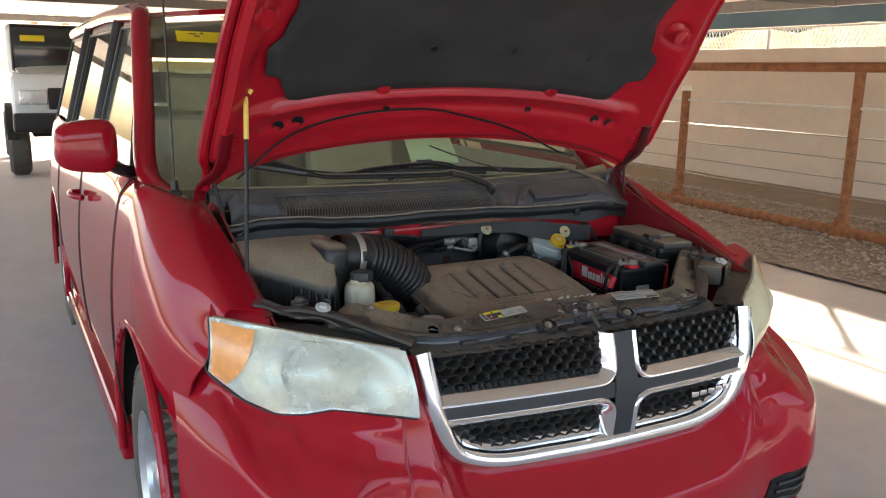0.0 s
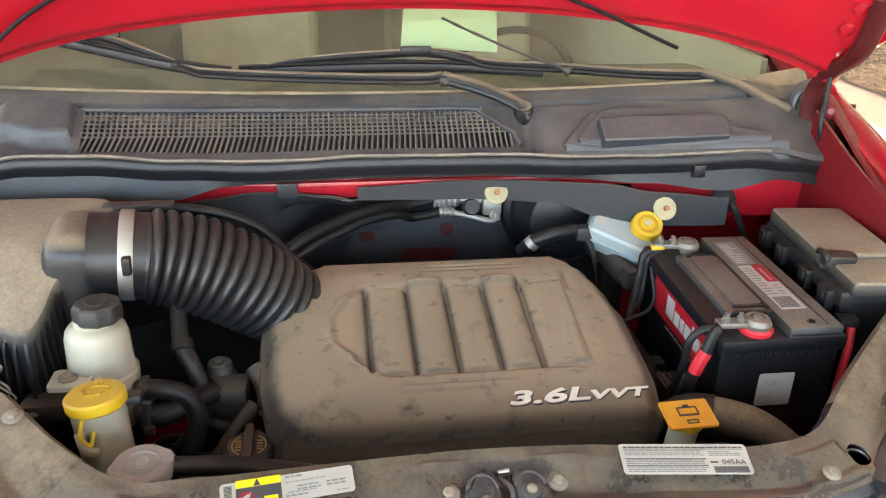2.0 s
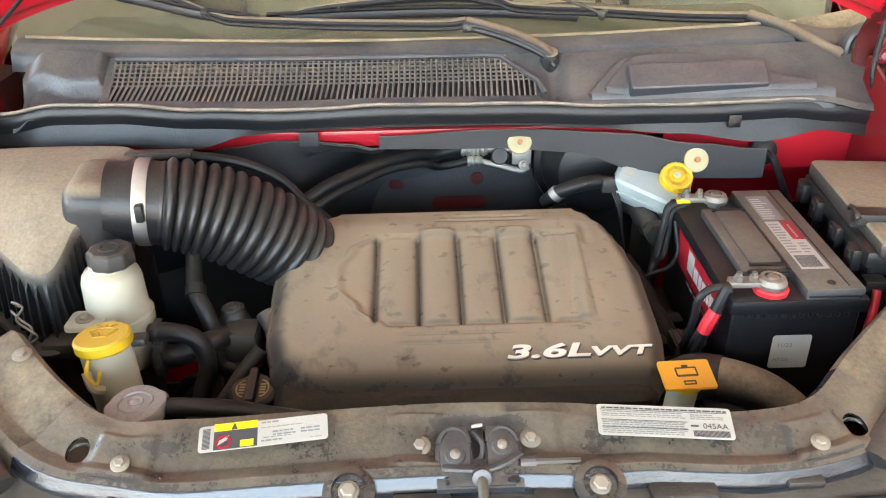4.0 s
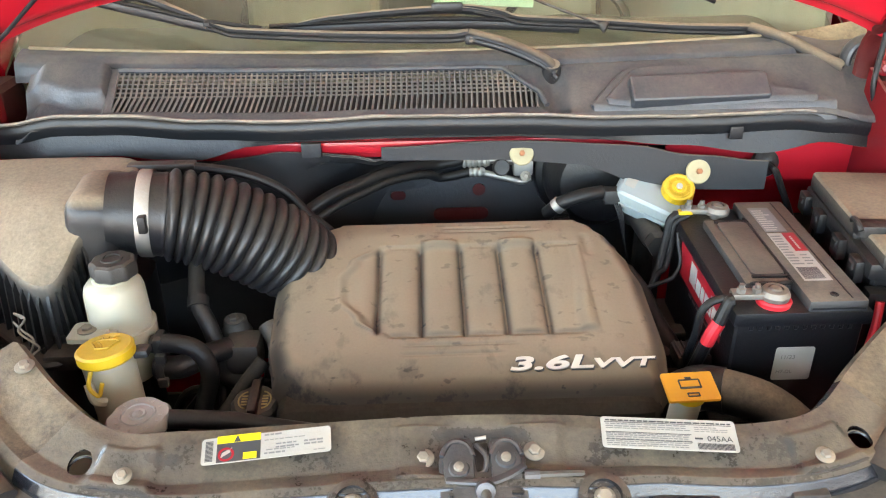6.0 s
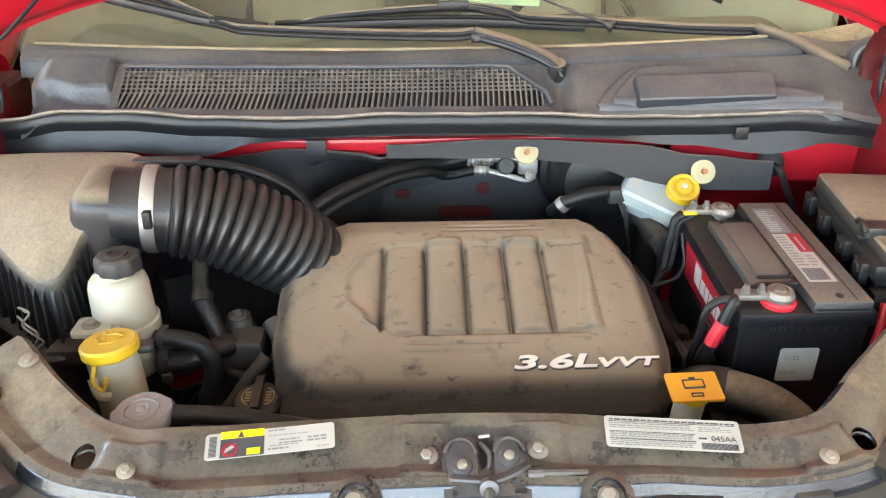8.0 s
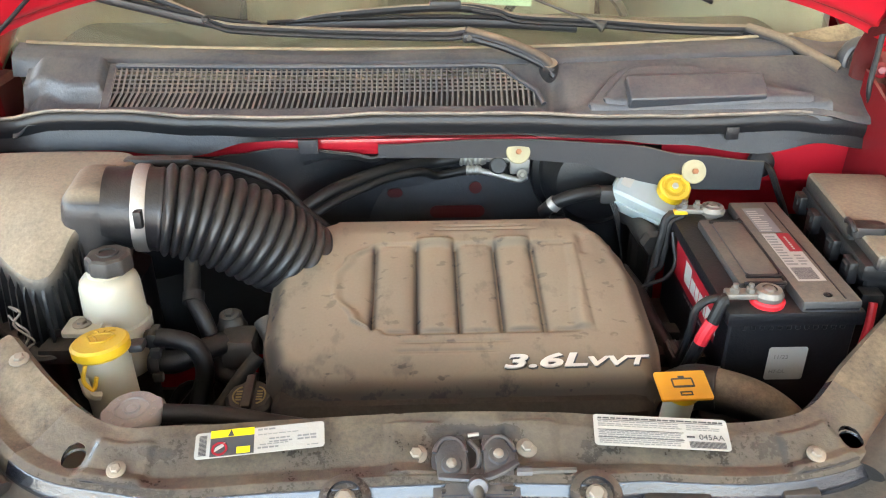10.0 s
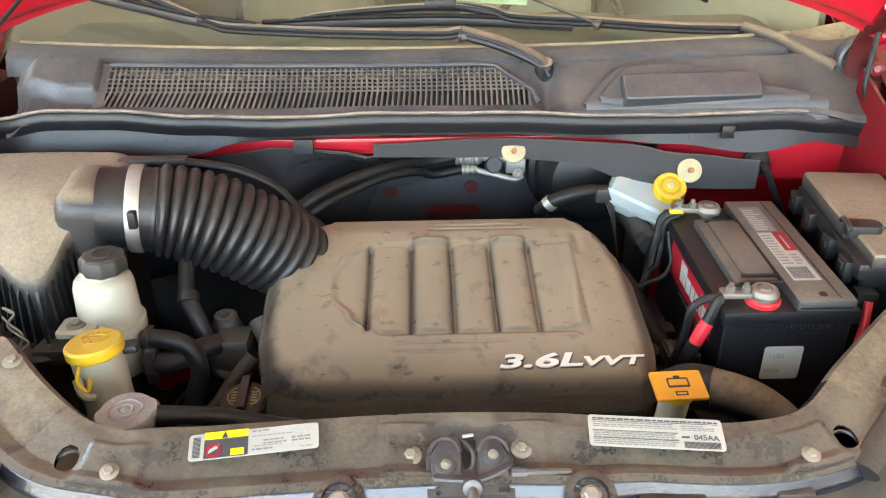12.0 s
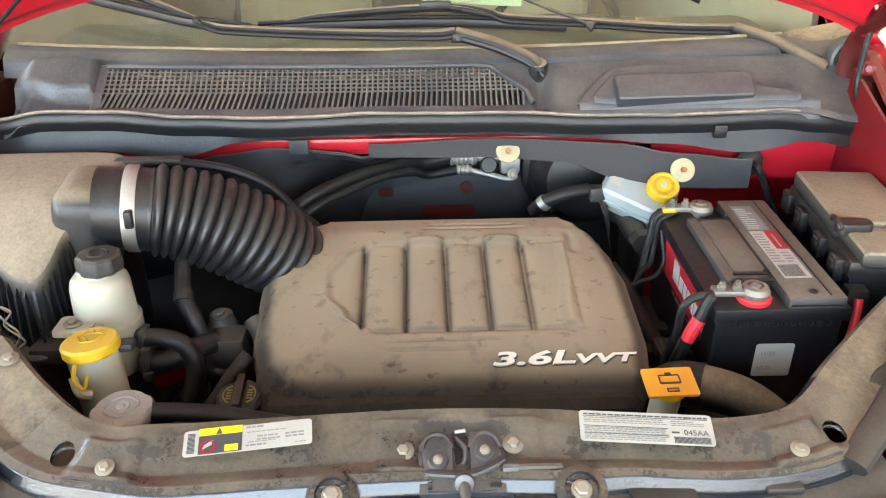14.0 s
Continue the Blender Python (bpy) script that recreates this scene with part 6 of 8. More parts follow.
def build_labels():
    def label_on(name, x0, x1, y0, y1, skew, text):
        ox = support_pt(x0, y0)
        ex = (support_pt(x1, y0 + skew) - ox)
        ey = (support_pt(x0, y1) - ox)
        w, h = ex.length, ey.length
        ex.normalize()
        ez = ex.cross(ey).normalized()
        ey = ez.cross(ex)
        m = Matrix((ex, ey, ez)).transposed().to_4x4()
        m.translation = ox + ez * 0.0045
        t = thing(name, ox, text, "label")
        part("sticker", prism(rounded(w, h, 0.004, 4, w / 2, h / 2), -0.0004, 0.0002, m=m), M_WHITE, t)
        return t, m, w, h
    rnd = random.Random(7)

    def lines(x0, x1, ys, h=0.0011):
        out = []
        for y in ys:
            x = x0
            while x < x1 - 0.004:
                ww = rnd.uniform(0.003, 0.009)
                out.append((x, y, min(ww, x1 - x), h))
                x += ww + 0.0012
        return out
    t, m, w, h = label_on("caution_label", -0.254, -0.118, 0.341, 0.372, 0.013, "small white and yellow air-conditioning caution label, smudged")
    part("yellow_band", prism([(0.016, 0.024), (0.062, 0.024), (0.062, 0.0335), (0.016, 0.0335)], 0.0003, 0.0006, m=m), M_LYEL, t)
    part("dark_panel", prism([(0.016, 0.001), (0.062, 0.001), (0.062, 0.024), (0.016, 0.024)], 0.0003, 0.0006, m=m), M_INK, t)
    part("warning_triangle", prism([(0.034, 0.0245), (0.041, 0.0245), (0.0375, 0.033)], 0.0007, 0.001, m=m), M_INK, t)
    part("red_symbol", lathe([(0.0085, 0.0007), (0.0085, 0.001), (0.006, 0.001), (0.006, 0.0007)], m @ Matrix.Translation((0.026, 0.010, 0)), 20), M_LRED, t)
    part("white_symbol", prism([(0.020, 0.006), (0.030, 0.012), (0.032, 0.018), (0.022, 0.012)], 0.0007, 0.0010, m=m), M_WHITE, t)
    part("yellow_symbol", prism([(0.044, 0.002), (0.058, 0.002), (0.058, 0.010), (0.044, 0.010)], 0.0007, 0.001, m=m), M_LYEL, t)
    bars([(0.004, 0.004 + 0.0016 * k, 0.008, 0.0008) for k in range(16)], M_INK, t, m, "barcode")
    bars(lines(0.066, 0.085, [0.029], 0.002) + lines(0.066, 0.09, [0.006], 0.002) + lines(0.078, 0.105, [0.0165, 0.0125], 0.0016) + lines(0.108, 0.128, [0.0165, 0.0125], 0.002) + lines(0.118, 0.130, [0.004], 0.001) + lines(0.066, 0.110, [0.0225], 0.0009) + lines(0.068, 0.10, [0.010], 0.0010), M_INKG, t, m)
    t, m, w, h = label_on("emission_label", 0.170, 0.314, 0.348, 0.386, -0.012, "white emission control information label on black steel")
    bars(lines(0.005, 0.140, [h - 0.0045], 0.0016), M_INK, t, m)
    bars(lines(0.005, 0.092, [h - 0.009, h - 0.012], 0.001) + lines(0.005, 0.095, [0.0165, 0.0140, 0.006, 0.0035], 0.001) + lines(0.100, 0.125, [h - 0.010], 0.001) + lines(0.005, 0.095, [0.0185, 0.0115, 0.0085, h - 0.0145], 0.0008) + lines(0.100, 0.138, [h - 0.0125, h - 0.015], 0.0008), M_INKG, t, m)
    bars([(0.004, 0.0200, 0.092, 0.0005), (0.004, 0.0105, 0.092, 0.0005), (0.004, h - 0.0068, 0.136, 0.0005)] + [(0.101 + 0.0013 * k, 0.006, 0.0007, 0.008) for k in range(30)], M_INK, t, m, "barcode")
    lettering("045AA", 0.0095, m @ Matrix.Translation((0.112, 0.0125, 0.0006)), M_INK, t, depth=0.0001)
    bars(lines(0.099, 0.110, [0.0155], 0.002), M_INK, t, m)


# ---- engine cover ----
def build_engine_cover():
    t = thing("engine_cover", (0.03, 0.7, 0.86), "dusty brown-black plastic engine cover with ribs and raised lettering", "engine cover")

    def left(y):
        return interp(y, [(0.543, -0.150), (0.550, -0.182), (0.565, -0.206), (0.60, -0.229), (0.66, -0.240), (0.76, -0.243), (0.82, -0.238), (0.86, -0.224), (0.885, -0.204), (0.905, -0.172), (0.925, -0.125)])

    def right(y):
        return interp(y, [(0.543, 0.282), (0.55, 0.300), (0.57, 0.314), (0.64, 0.322), (0.76, 0.320), (0.82, 0.309), (0.86, 0.297), (0.885, 0.280), (0.905, 0.258), (0.925, 0.215)])

    def rec_left(y):
        return interp(y, [(0.635, -0.075), (0.67, -0.118), (0.72, -0.148), (0.76, -0.150), (0.80, -0.132), (0.835, -0.095)])

    def height(x, y):
        z = 0.9355 + 0.208 * (y - 0.575)
        e = min(x - left(y), right(y) - x, (y - 0.541) * 1.0, (0.926 - y) * 1.2)
        z -= 0.026 * (1 - sstep(-0.004, 0.036, e)) ** 1.6 + 0.006 * (1 - sstep(0.02, 0.08, e))
        # facet at the front corner
        z -= 0.030 * sstep(0.0, 1.0, 1.0 - (x + 0.245) / 0.11 - (y - 0.545) / 0.13)
        # front brow slopes a little more
        z -= 0.020 * max(0.0, (0.612 - y) / 0.07) ** 2.0
        # recess with flutes
        inside = sstep(0.0, 0.022, x - rec_left(y)) * sstep(0.0, 0.022, 0.232 - 0.03 * sstep(0.78, 0.66, y) * 0.4 - x) * sstep(0.634, 0.645, y) * sstep(0.842, 0.822, y)
        z -= 0.0085 * inside
        g = [-0.085, -0.021, 0.040, 0.101, 0.161, 0.232]
        for i in range(5):
            a, b = g[i], g[i + 1]
            if a < x < b:
                q = (x - a) / (b - a)
                hump = (1 - abs(2 * q - 1) ** 3.2)
                tall = 0.0088 if i in (1, 3) else 0.0072
                reach = sstep(0.638, 0.650, y) * (sstep(0.853, 0.838, y) if i in (1, 3) else sstep(0.836, 0.824, y))
                z += tall * hump * reach
        for a in g[:5]:
            z -= 0.0028 * math.exp(-((x - a) / 0.0036) ** 2) * sstep(0.640, 0.648, y) * sstep(0.838, 0.826, y)
        if rec_left(y) < x < -0.085:
            q = (x - rec_left(y)) / (-0.085 - rec_left(y))
            z += 0.0070 * (1 - abs(2 * q - 1) ** 3.0) * sstep(0.640, 0.665, y) * sstep(0.834, 0.812, y)
        # shallow scored lines at the front and back
        for yy, x0, x1 in ((0.622, -0.055, 0.12), (0.606, -0.06, 0.10), (0.872, 0.0, 0.18), (0.884, 0.01, 0.16)):
            z -= 0.0022 * math.exp(-((y - yy) / 0.0022) ** 2) * sstep(x0, x0 + 0.02, x) * sstep(x1, x1 - 0.02, x)
        # moulded notch at the back corner
        z -= 0.0035 * math.exp(-((x - 0.243) / 0.008) ** 2) * sstep(0.80, 0.815, y) * sstep(0.865, 0.85, y)
        return z

    def fn(u, v):
        y = 0.543 + 0.383 * v
        a, b = left(y), right(y)
        if u < 0.25:
            x = a + (-0.095 - a) * u / 0.25
        elif u < 0.80:
            x = -0.095 + 0.30 * (u - 0.25) / 0.55
        else:
            x = 0.205 + (b - 0.205) * (u - 0.80) / 0.20
        return Vector((x, y, height(x, y)))
    bm = surf(fn, 280, 190)
    rim = [e for e in bm.edges if e.is_boundary]
    for drop, grow in ((0.010, 0.002), (0.050, -0.060)):
        ext = bmesh.ops.extrude_edge_only(bm, edges=rim)
        vs = [v for v in ext["geom"] if isinstance(v, bmesh.types.BMVert)]
        for v in vs:
            d = Vector((v.co.x - 0.03, (v.co.y - 0.70) * 1.3, 0)).normalized()
            low = 1.0 + (0.25 if v.co.x < -0.12 and v.co.y < 0.6 else 0)
            v.co += Vector((d.x * grow, d.y * grow, -drop * low))
        rim = [e for e in ext["geom"] if isinstance(e, bmesh.types.BMEdge) and e.is_boundary]
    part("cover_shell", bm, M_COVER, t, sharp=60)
    m = Matrix.Translation((0.094, 0.5770, 0.9300)) @ Matrix.Rotation(radians(0.8), 4, "Z") @ Matrix.Rotation(radians(28), 4, "X")
    # ink-dark copies offset right and down draw the letters' shadow
    sh = m @ Matrix.Translation((0.0016, -0.0013, -0.0012))
    lettering("3.6L", 0.0275, sh, M_INK, t, "dark copy of the lettering as its shadow edge", 0.20, 0.0012, 2.42, 0.0009, "lettering_shadow")
    lettering("VVT", 0.0182, sh @ Matrix.Translation((0.1145, 0.0, 0)), M_INK, t, "dark copy of the lettering as its shadow edge", 0.20, 0.0012, 2.36, 0.0008, "lettering_shadow", 1.06)
    lettering("3.6L", 0.0275, m, M_LETTER, t, "raised silver lettering", 0.20, 0.0016, 2.42, 0.00075)
    lettering("VVT", 0.0182, m @ Matrix.Translation((0.1145, 0.0, 0)), M_LETTER, t, "raised silver lettering", 0.20, 0.0016, 2.36, 0.00065, "lettering", 1.06)
    for x, y in ((-0.06, 0.862), (0.255, 0.63)):
        part("scuff", lathe([(0.006, 0), (0.004, 0.001), (0, 0.001)], Matrix.Translation((x, y, height(x, y))), 12), M_COVER, t)
    part("support_stud", tube([(0.03, 0.72, 0.80), (0.03, 0.72, 0.94)], 0.03, 12, smooth=False), M_DARK, t)


# ---- battery ----
MB = Matrix.Translation((0.3985, 0.5955, 0.9966)) @ Matrix.Rotation(radians(-0.6), 4, "Z") @ Matrix.Rotation(radians(1.2), 4, "X")


def build_battery():
    b = thing("car_battery", MB @ Vector((0.093, 0.16, -0.19)), "black car battery with dusty grey lid and red side label", "battery")
    case = part("case", box((0.0935, 0.162, -0.099), (0.176, 0.312, 0.160), 0.008, 3, MB), M_BAT, b)
    part("lid_rim", box((0.0935, 0.162, -0.011), (0.187, 0.324, 0.022), 0.005, 2, MB), M_BAT, b)
    for k in range(12):
        part("vent_rib", box((0.026 + 0.0122 * k, 0.005, -0.0255), (0.006, 0.005, 0.007), 0.001, 1, MB), M_BAT, b)
    lid = part("lid", box((0.139, 0.160, 0.005), (0.080, 0.314, 0.021), 0.004, 2, MB), M_BATTOP, b, "dusty grey battery lid")
    part("lid_step", box((0.0655, 0.160, 0.004), (0.067, 0.200, 0.016), 0.005, 2, MB), M_BATTOP, lid)
    part("handle_cover", prism(rounded(0.047, 0.165, 0.008, 4, 0.0715, 0.162), 0.0115, 0.0150, 0.0012, MB), M_BATTOP, lid)
    part("handle_gap", box((0.097, 0.160, 0.0125), (0.004, 0.20, 0.004), 0.0005, 1, MB), M_BAT, lid)
    for y in (0.076, 0.248):
        part("handle_slot", box((0.073, y, 0.0125), (0.054, 0.006, 0.005), 0.001, 1, MB), M_BAT, lid)
    part("carry_strap", tube([MB @ Vector(q) for q in ((0.040, 0.058, 0.012), (0.044, 0.052, 0.016), (0.070, 0.050, 0.017), (0.090, 0.052, 0.016), (0.093, 0.058, 0.012))], 0.0035, 8), M_BAT, lid)
    part("seam", box((0.158, 0.160, 0.0156), (0.0018, 0.30, 0.001), 0, 1, MB), M_BAT, lid)
    part("front_seam", box((0.139, 0.0035, 0.004), (0.072, 0.003, 0.002), 0, 1, MB), M_BAT, lid)
    part("plug_dimple", lathe([(0.006, 0.0), (0.006, 0.0008), (0.004, 0.0009), (0.0035, 0.0002), (0, 0.0002)], MB @ Matrix.Translation((0.138, 0.020, 0.0156)), 14), M_BAT, lid)
    ml = MB @ Matrix.Translation((0, 0, 0.0160))
    st = part("lid_sticker", prism([(0.112, 0.205), (0.146, 0.205), (0.146, 0.290), (0.112, 0.290)], 0, 0.0004, m=ml), M_INKG, lid, "grey printed sticker")
    rnd = random.Random(3)
    bars([(0.115, 0.211 + 0.0075 * k, rnd.uniform(0.014, 0.026), 0.003) for k in range(10)], M_WHITE, st, ml)
    st2 = part("lid_sticker", prism([(0.112, 0.056), (0.152, 0.056), (0.152, 0.200), (0.112, 0.200)], 0, 0.0004, m=ml), M_WHITE, lid, "white sticker with a red field and barcode")
    part("red_field", prism([(0.134, 0.142), (0.153, 0.142), (0.153, 0.200), (0.134, 0.200)], 0.0003, 0.0008, m=ml), M_LRED, st2)
    bars([(0.137, 0.150 + 0.006 * k, 0.003, 0.004) for k in range(7)], M_WHITE, st2, ml @ Matrix.Translation((0.004, 0, 0.0005)), "print")
    bars([(0.114, 0.104 + 0.0085 * k, rnd.uniform(0.010, 0.017), 0.0035) for k in range(11)], M_INKG, st2, ml)
    bars([(0.135, 0.104 + 0.0085 * k, rnd.uniform(0.008, 0.014), 0.0030) for k in range(4)], M_INKG, st2, ml)
    bars([(0.115, 0.062 + 0.0022 * k, 0.030, 0.0012) for k in range(15)], M_INK, st2, ml, "barcode")
    # front label
    fr = MB @ Matrix.Translation((0.0, 0.0055, 0)) @ Matrix.Rotation(radians(90), 4, "X")
    lab = part("date_label", prism(rounded(0.054, 0.055, 0.004, 4, 0.094, -0.086), 0, 0.0005, m=fr @ Matrix.Translation((0, 0, 0.0008))), M_WHITE, case, "white date label")
    fr = fr @ Matrix.Translation((0, 0, 0.0009))
    lettering("11/23", 0.0095, fr @ Matrix.Translation((0.074, -0.078, 0.0007)), M_INKG, lab, depth=0.0001)
    lettering("H7-DL", 0.0082, fr @ Matrix.Translation((0.072, -0.102, 0.0007)), M_INKG, lab, depth=0.0001)
    # red side label with a pale wordmark drawn as blocks
    lf = MB @ Matrix.Translation((0.0052, 0, 0)) @ Matrix.Rotation(radians(-90), 4, "Y") @ Matrix.Rotation(radians(-90), 4, "Z")
    side = part("side_label", prism([(-0.262, -0.082), (-0.050, -0.082), (-0.050, -0.026), (-0.262, -0.026)], 0, 0.0006, m=lf), M_LRED, case, "red side label with pale blocks")
    for k, (w, h) in enumerate(((0.030, 0.036), (0.020, 0.024), (0.014, 0.024), (0.020, 0.024), (0.008, 0.034), (0.020, 0.024), (0.022, 0.024))):
        x = -0.205 + sum(q + 0.004 for q in (0.030, 0.020, 0.014, 0.020, 0.008, 0.020, 0.022)[:k])
        part("wordmark_block", box((x + w / 2, -0.068 + h / 2, 0.0008), (w, h, 0.0006), 0.003, 1, lf), M_WHITE, side)
    bars([(-0.200 + 0.02 * k, -0.090, 0.015, 0.004) for k in range(6)], M_INKG, side, lf)
    # posts, clamps and leads
    def terminal(x, y, ring, dirn):
        z = 0.0
        part("post", lathe([(0.010, 0), (0.0088, 0.022), (0.007, 0.024), (0, 0.024)], MB @ Matrix.Translation((x, y, z)), 20), M_CLAMP, b)
        if ring:
            part("post_ring", lathe([(0.0, 0.0), (0.023, 0.0), (0.024, 0.006), (0.022, 0.009), (0, 0.009)], MB @ Matrix.Translation((x, y, z)), 28), M_REDRUB, b, "red rubber terminal ring")
        c = part("clamp", lathe([(0.0, 0.009), (0.0195, 0.009), (0.0205, 0.015), (0.017, 0.022), (0.0105, 0.023), (0.0105, 0.020), (0, 0.020)], MB @ Matrix.Translation((x, y, z)), 26), M_CLAMP, b, "dusty metal terminal clamp")
        a = MB @ Matrix.Translation((x, y, z + 0.013)) @ Matrix.Rotation(radians(dirn), 4, "Z")
        part("clamp_arm", box((0.034, 0, 0.001), (0.050, 0.020, 0.009), 0.003, 2, a), M_CLAMP, c)
        for d in (0.026, 0.047):
            part("clamp_nut", lathe([(0.0065, 0.005), (0.0065, 0.012), (0.004, 0.013), (0.004, 0.018), (0, 0.019)], a @ Matrix.Translation((d, 0.002, 0)), 6), M_CLAMP, c)
    terminal(0.060, 0.027, True, 178)
    terminal(0.064, 0.290, False, 174)
    part("cable", tube([(0.405, 0.622, 1.008), (0.397, 0.622, 1.007), (0.374, 0.62, 1.003), (0.361, 0.62, 0.986), (0.36, 0.625, 0.952), (0.358, 0.635, 0.917), (0.358, 0.65, 0.877), (0.36, 0.67, 0.80)], 0.0058, 10), M_HOSE, b)
    part("cable", tube([(0.400, 0.616, 1.006), (0.395, 0.615, 1.004), (0.388, 0.613, 0.986), (0.383, 0.612, 0.971)], 0.0088, 10), M_HOSE, b)
    part("heat_shrink", tube([(0.384, 0.612, 0.974), (0.377, 0.612, 0.958), (0.372, 0.613, 0.940)], 0.0098, 10), M_REDRUB, b, "red heat-shrink on the lead")
    part("cable", tube([(0.372, 0.613, 0.942), (0.368, 0.62, 0.915), (0.364, 0.63, 0.886), (0.357, 0.65, 0.847), (0.352, 0.67, 0.79)], 0.0094, 10), M_HOSE, b)
    part("cable", tube([(0.430, 0.89, 1.012), (0.394, 0.885, 1.005), (0.387, 0.88, 0.975), (0.38, 0.875, 0.941), (0.369, 0.86, 0.901)], 0.0075, 10), M_HOSE, b)
    part("cable", tube([(0.420, 0.885, 1.009), (0.397, 0.88, 0.995), (0.393, 0.875, 0.956), (0.385, 0.865, 0.924), (0.366, 0.85, 0.917), (0.355, 0.84, 0.891)], 0.0050, 10), M_HOSE, b)
    part("cable", tube([(0.400, 0.87, 0.985), (0.402, 0.86, 0.963), (0.404, 0.85, 0.937), (0.39, 0.84, 0.917), (0.368, 0.84, 0.907), (0.345, 0.84, 0.897)], 0.0036, 8), M_HOSE, b)
    part("yellow_tag", box(MB @ Vector((0.012, 0.290, 0.012)), (0.024, 0.012, 0.008), 0.003), M_YELLOW, b)
    part("green_wire", tube([MB @ Vector((0.045, 0.262, 0.004)), MB @ Vector((0.062, 0.256, 0.006)), MB @ Vector((0.072, 0.262, 0.004))], 0.002, 6), plain("green_wire", (0.05, 0.35, 0.22), 0.5), b)
    part("tray", box((0.0935, 0.162, -0.188), (0.21, 0.34, 0.020), 0.005, 2, MB), M_BLACKD, b)
    part("tray_leg", box((0.50, 0.77, 0.62), (0.14, 0.2, 0.36), 0.01), M_DARK, b)


def build_fuse_box():
    m = Matrix.Translation((0.600, 0.648, 1.062)) @ Matrix.Rotation(radians(-6.5), 4, "Z")
    f = thing("fuse_box", m @ Vector((0.07, 0.13, -0.20)), "dusty black plastic fuse box with stepped lid", "fuse box")
    part("body", box((0.064, 0.140, -0.115), (0.112, 0.262, 0.15), 0.010, 3, m), M_BLACK, f)
    lid = part("lid", box((0.062, 0.178, -0.012), (0.124, 0.204, 0.030), 0.009, 3, m), M_BOX, f, "dust-covered black lid")
    part("lid_step", box((0.066, 0.034, -0.017), (0.112, 0.090, 0.026), 0.008, 3, m), M_BOX, lid)
    part("lid_notch", prism(rounded(0.050, 0.030, 0.010, 4, 0.022, 0.070), -0.010, 0.0065, 0.002, m), M_BLACK, lid)
    part("notch_bridge", tube([m @ Vector(q) for q in ((-0.002, 0.052, 0.002), (-0.004, 0.060, 0.009), (-0.004, 0.080, 0.009), (-0.002, 0.090, 0.002))], 0.004, 8), M_BLACK, lid)
    part("lid_skirt", box((0.062, 0.140, -0.036), (0.130, 0.286, 0.026), 0.007, 2, m), M_BLACK, lid)
    for y in (0.26, 0.19, 0.10, 0.03):
        part("latch", box((-0.008, y, -0.046), (0.014, 0.032, 0.034), 0.004, 2, m), M_BLACK, f)
        part("latch_tongue", box((-0.014, y, -0.040), (0.006, 0.018, 0.012), 0.002, 1, m), M_BLACK, f)
    for y in (0.23, 0.215, 0.15, 0.135, 0.07, 0.055):
        part("rib", box((0.004, y, -0.105), (0.010, 0.006, 0.11), 0.001, 1, m), M_BLACK, f)
    part("connector", box((0.012, -0.006, -0.085), (0.030, 0.026, 0.050), 0.004, 2, m), M_BLACK, f)
    part("red_cable", tube([m @ Vector((0.012, -0.022, -0.070)), m @ Vector((0.010, -0.030, -0.10)), m @ Vector((0.008, -0.030, -0.14)), m @ Vector((0.008, -0.028, -0.19))], 0.006, 10), M_REDRUB, f, "red power cable")
    part("bracket", box((0.68, 0.79, 0.79), (0.11, 0.22, 0.16), 0.01), M_DARK, f)


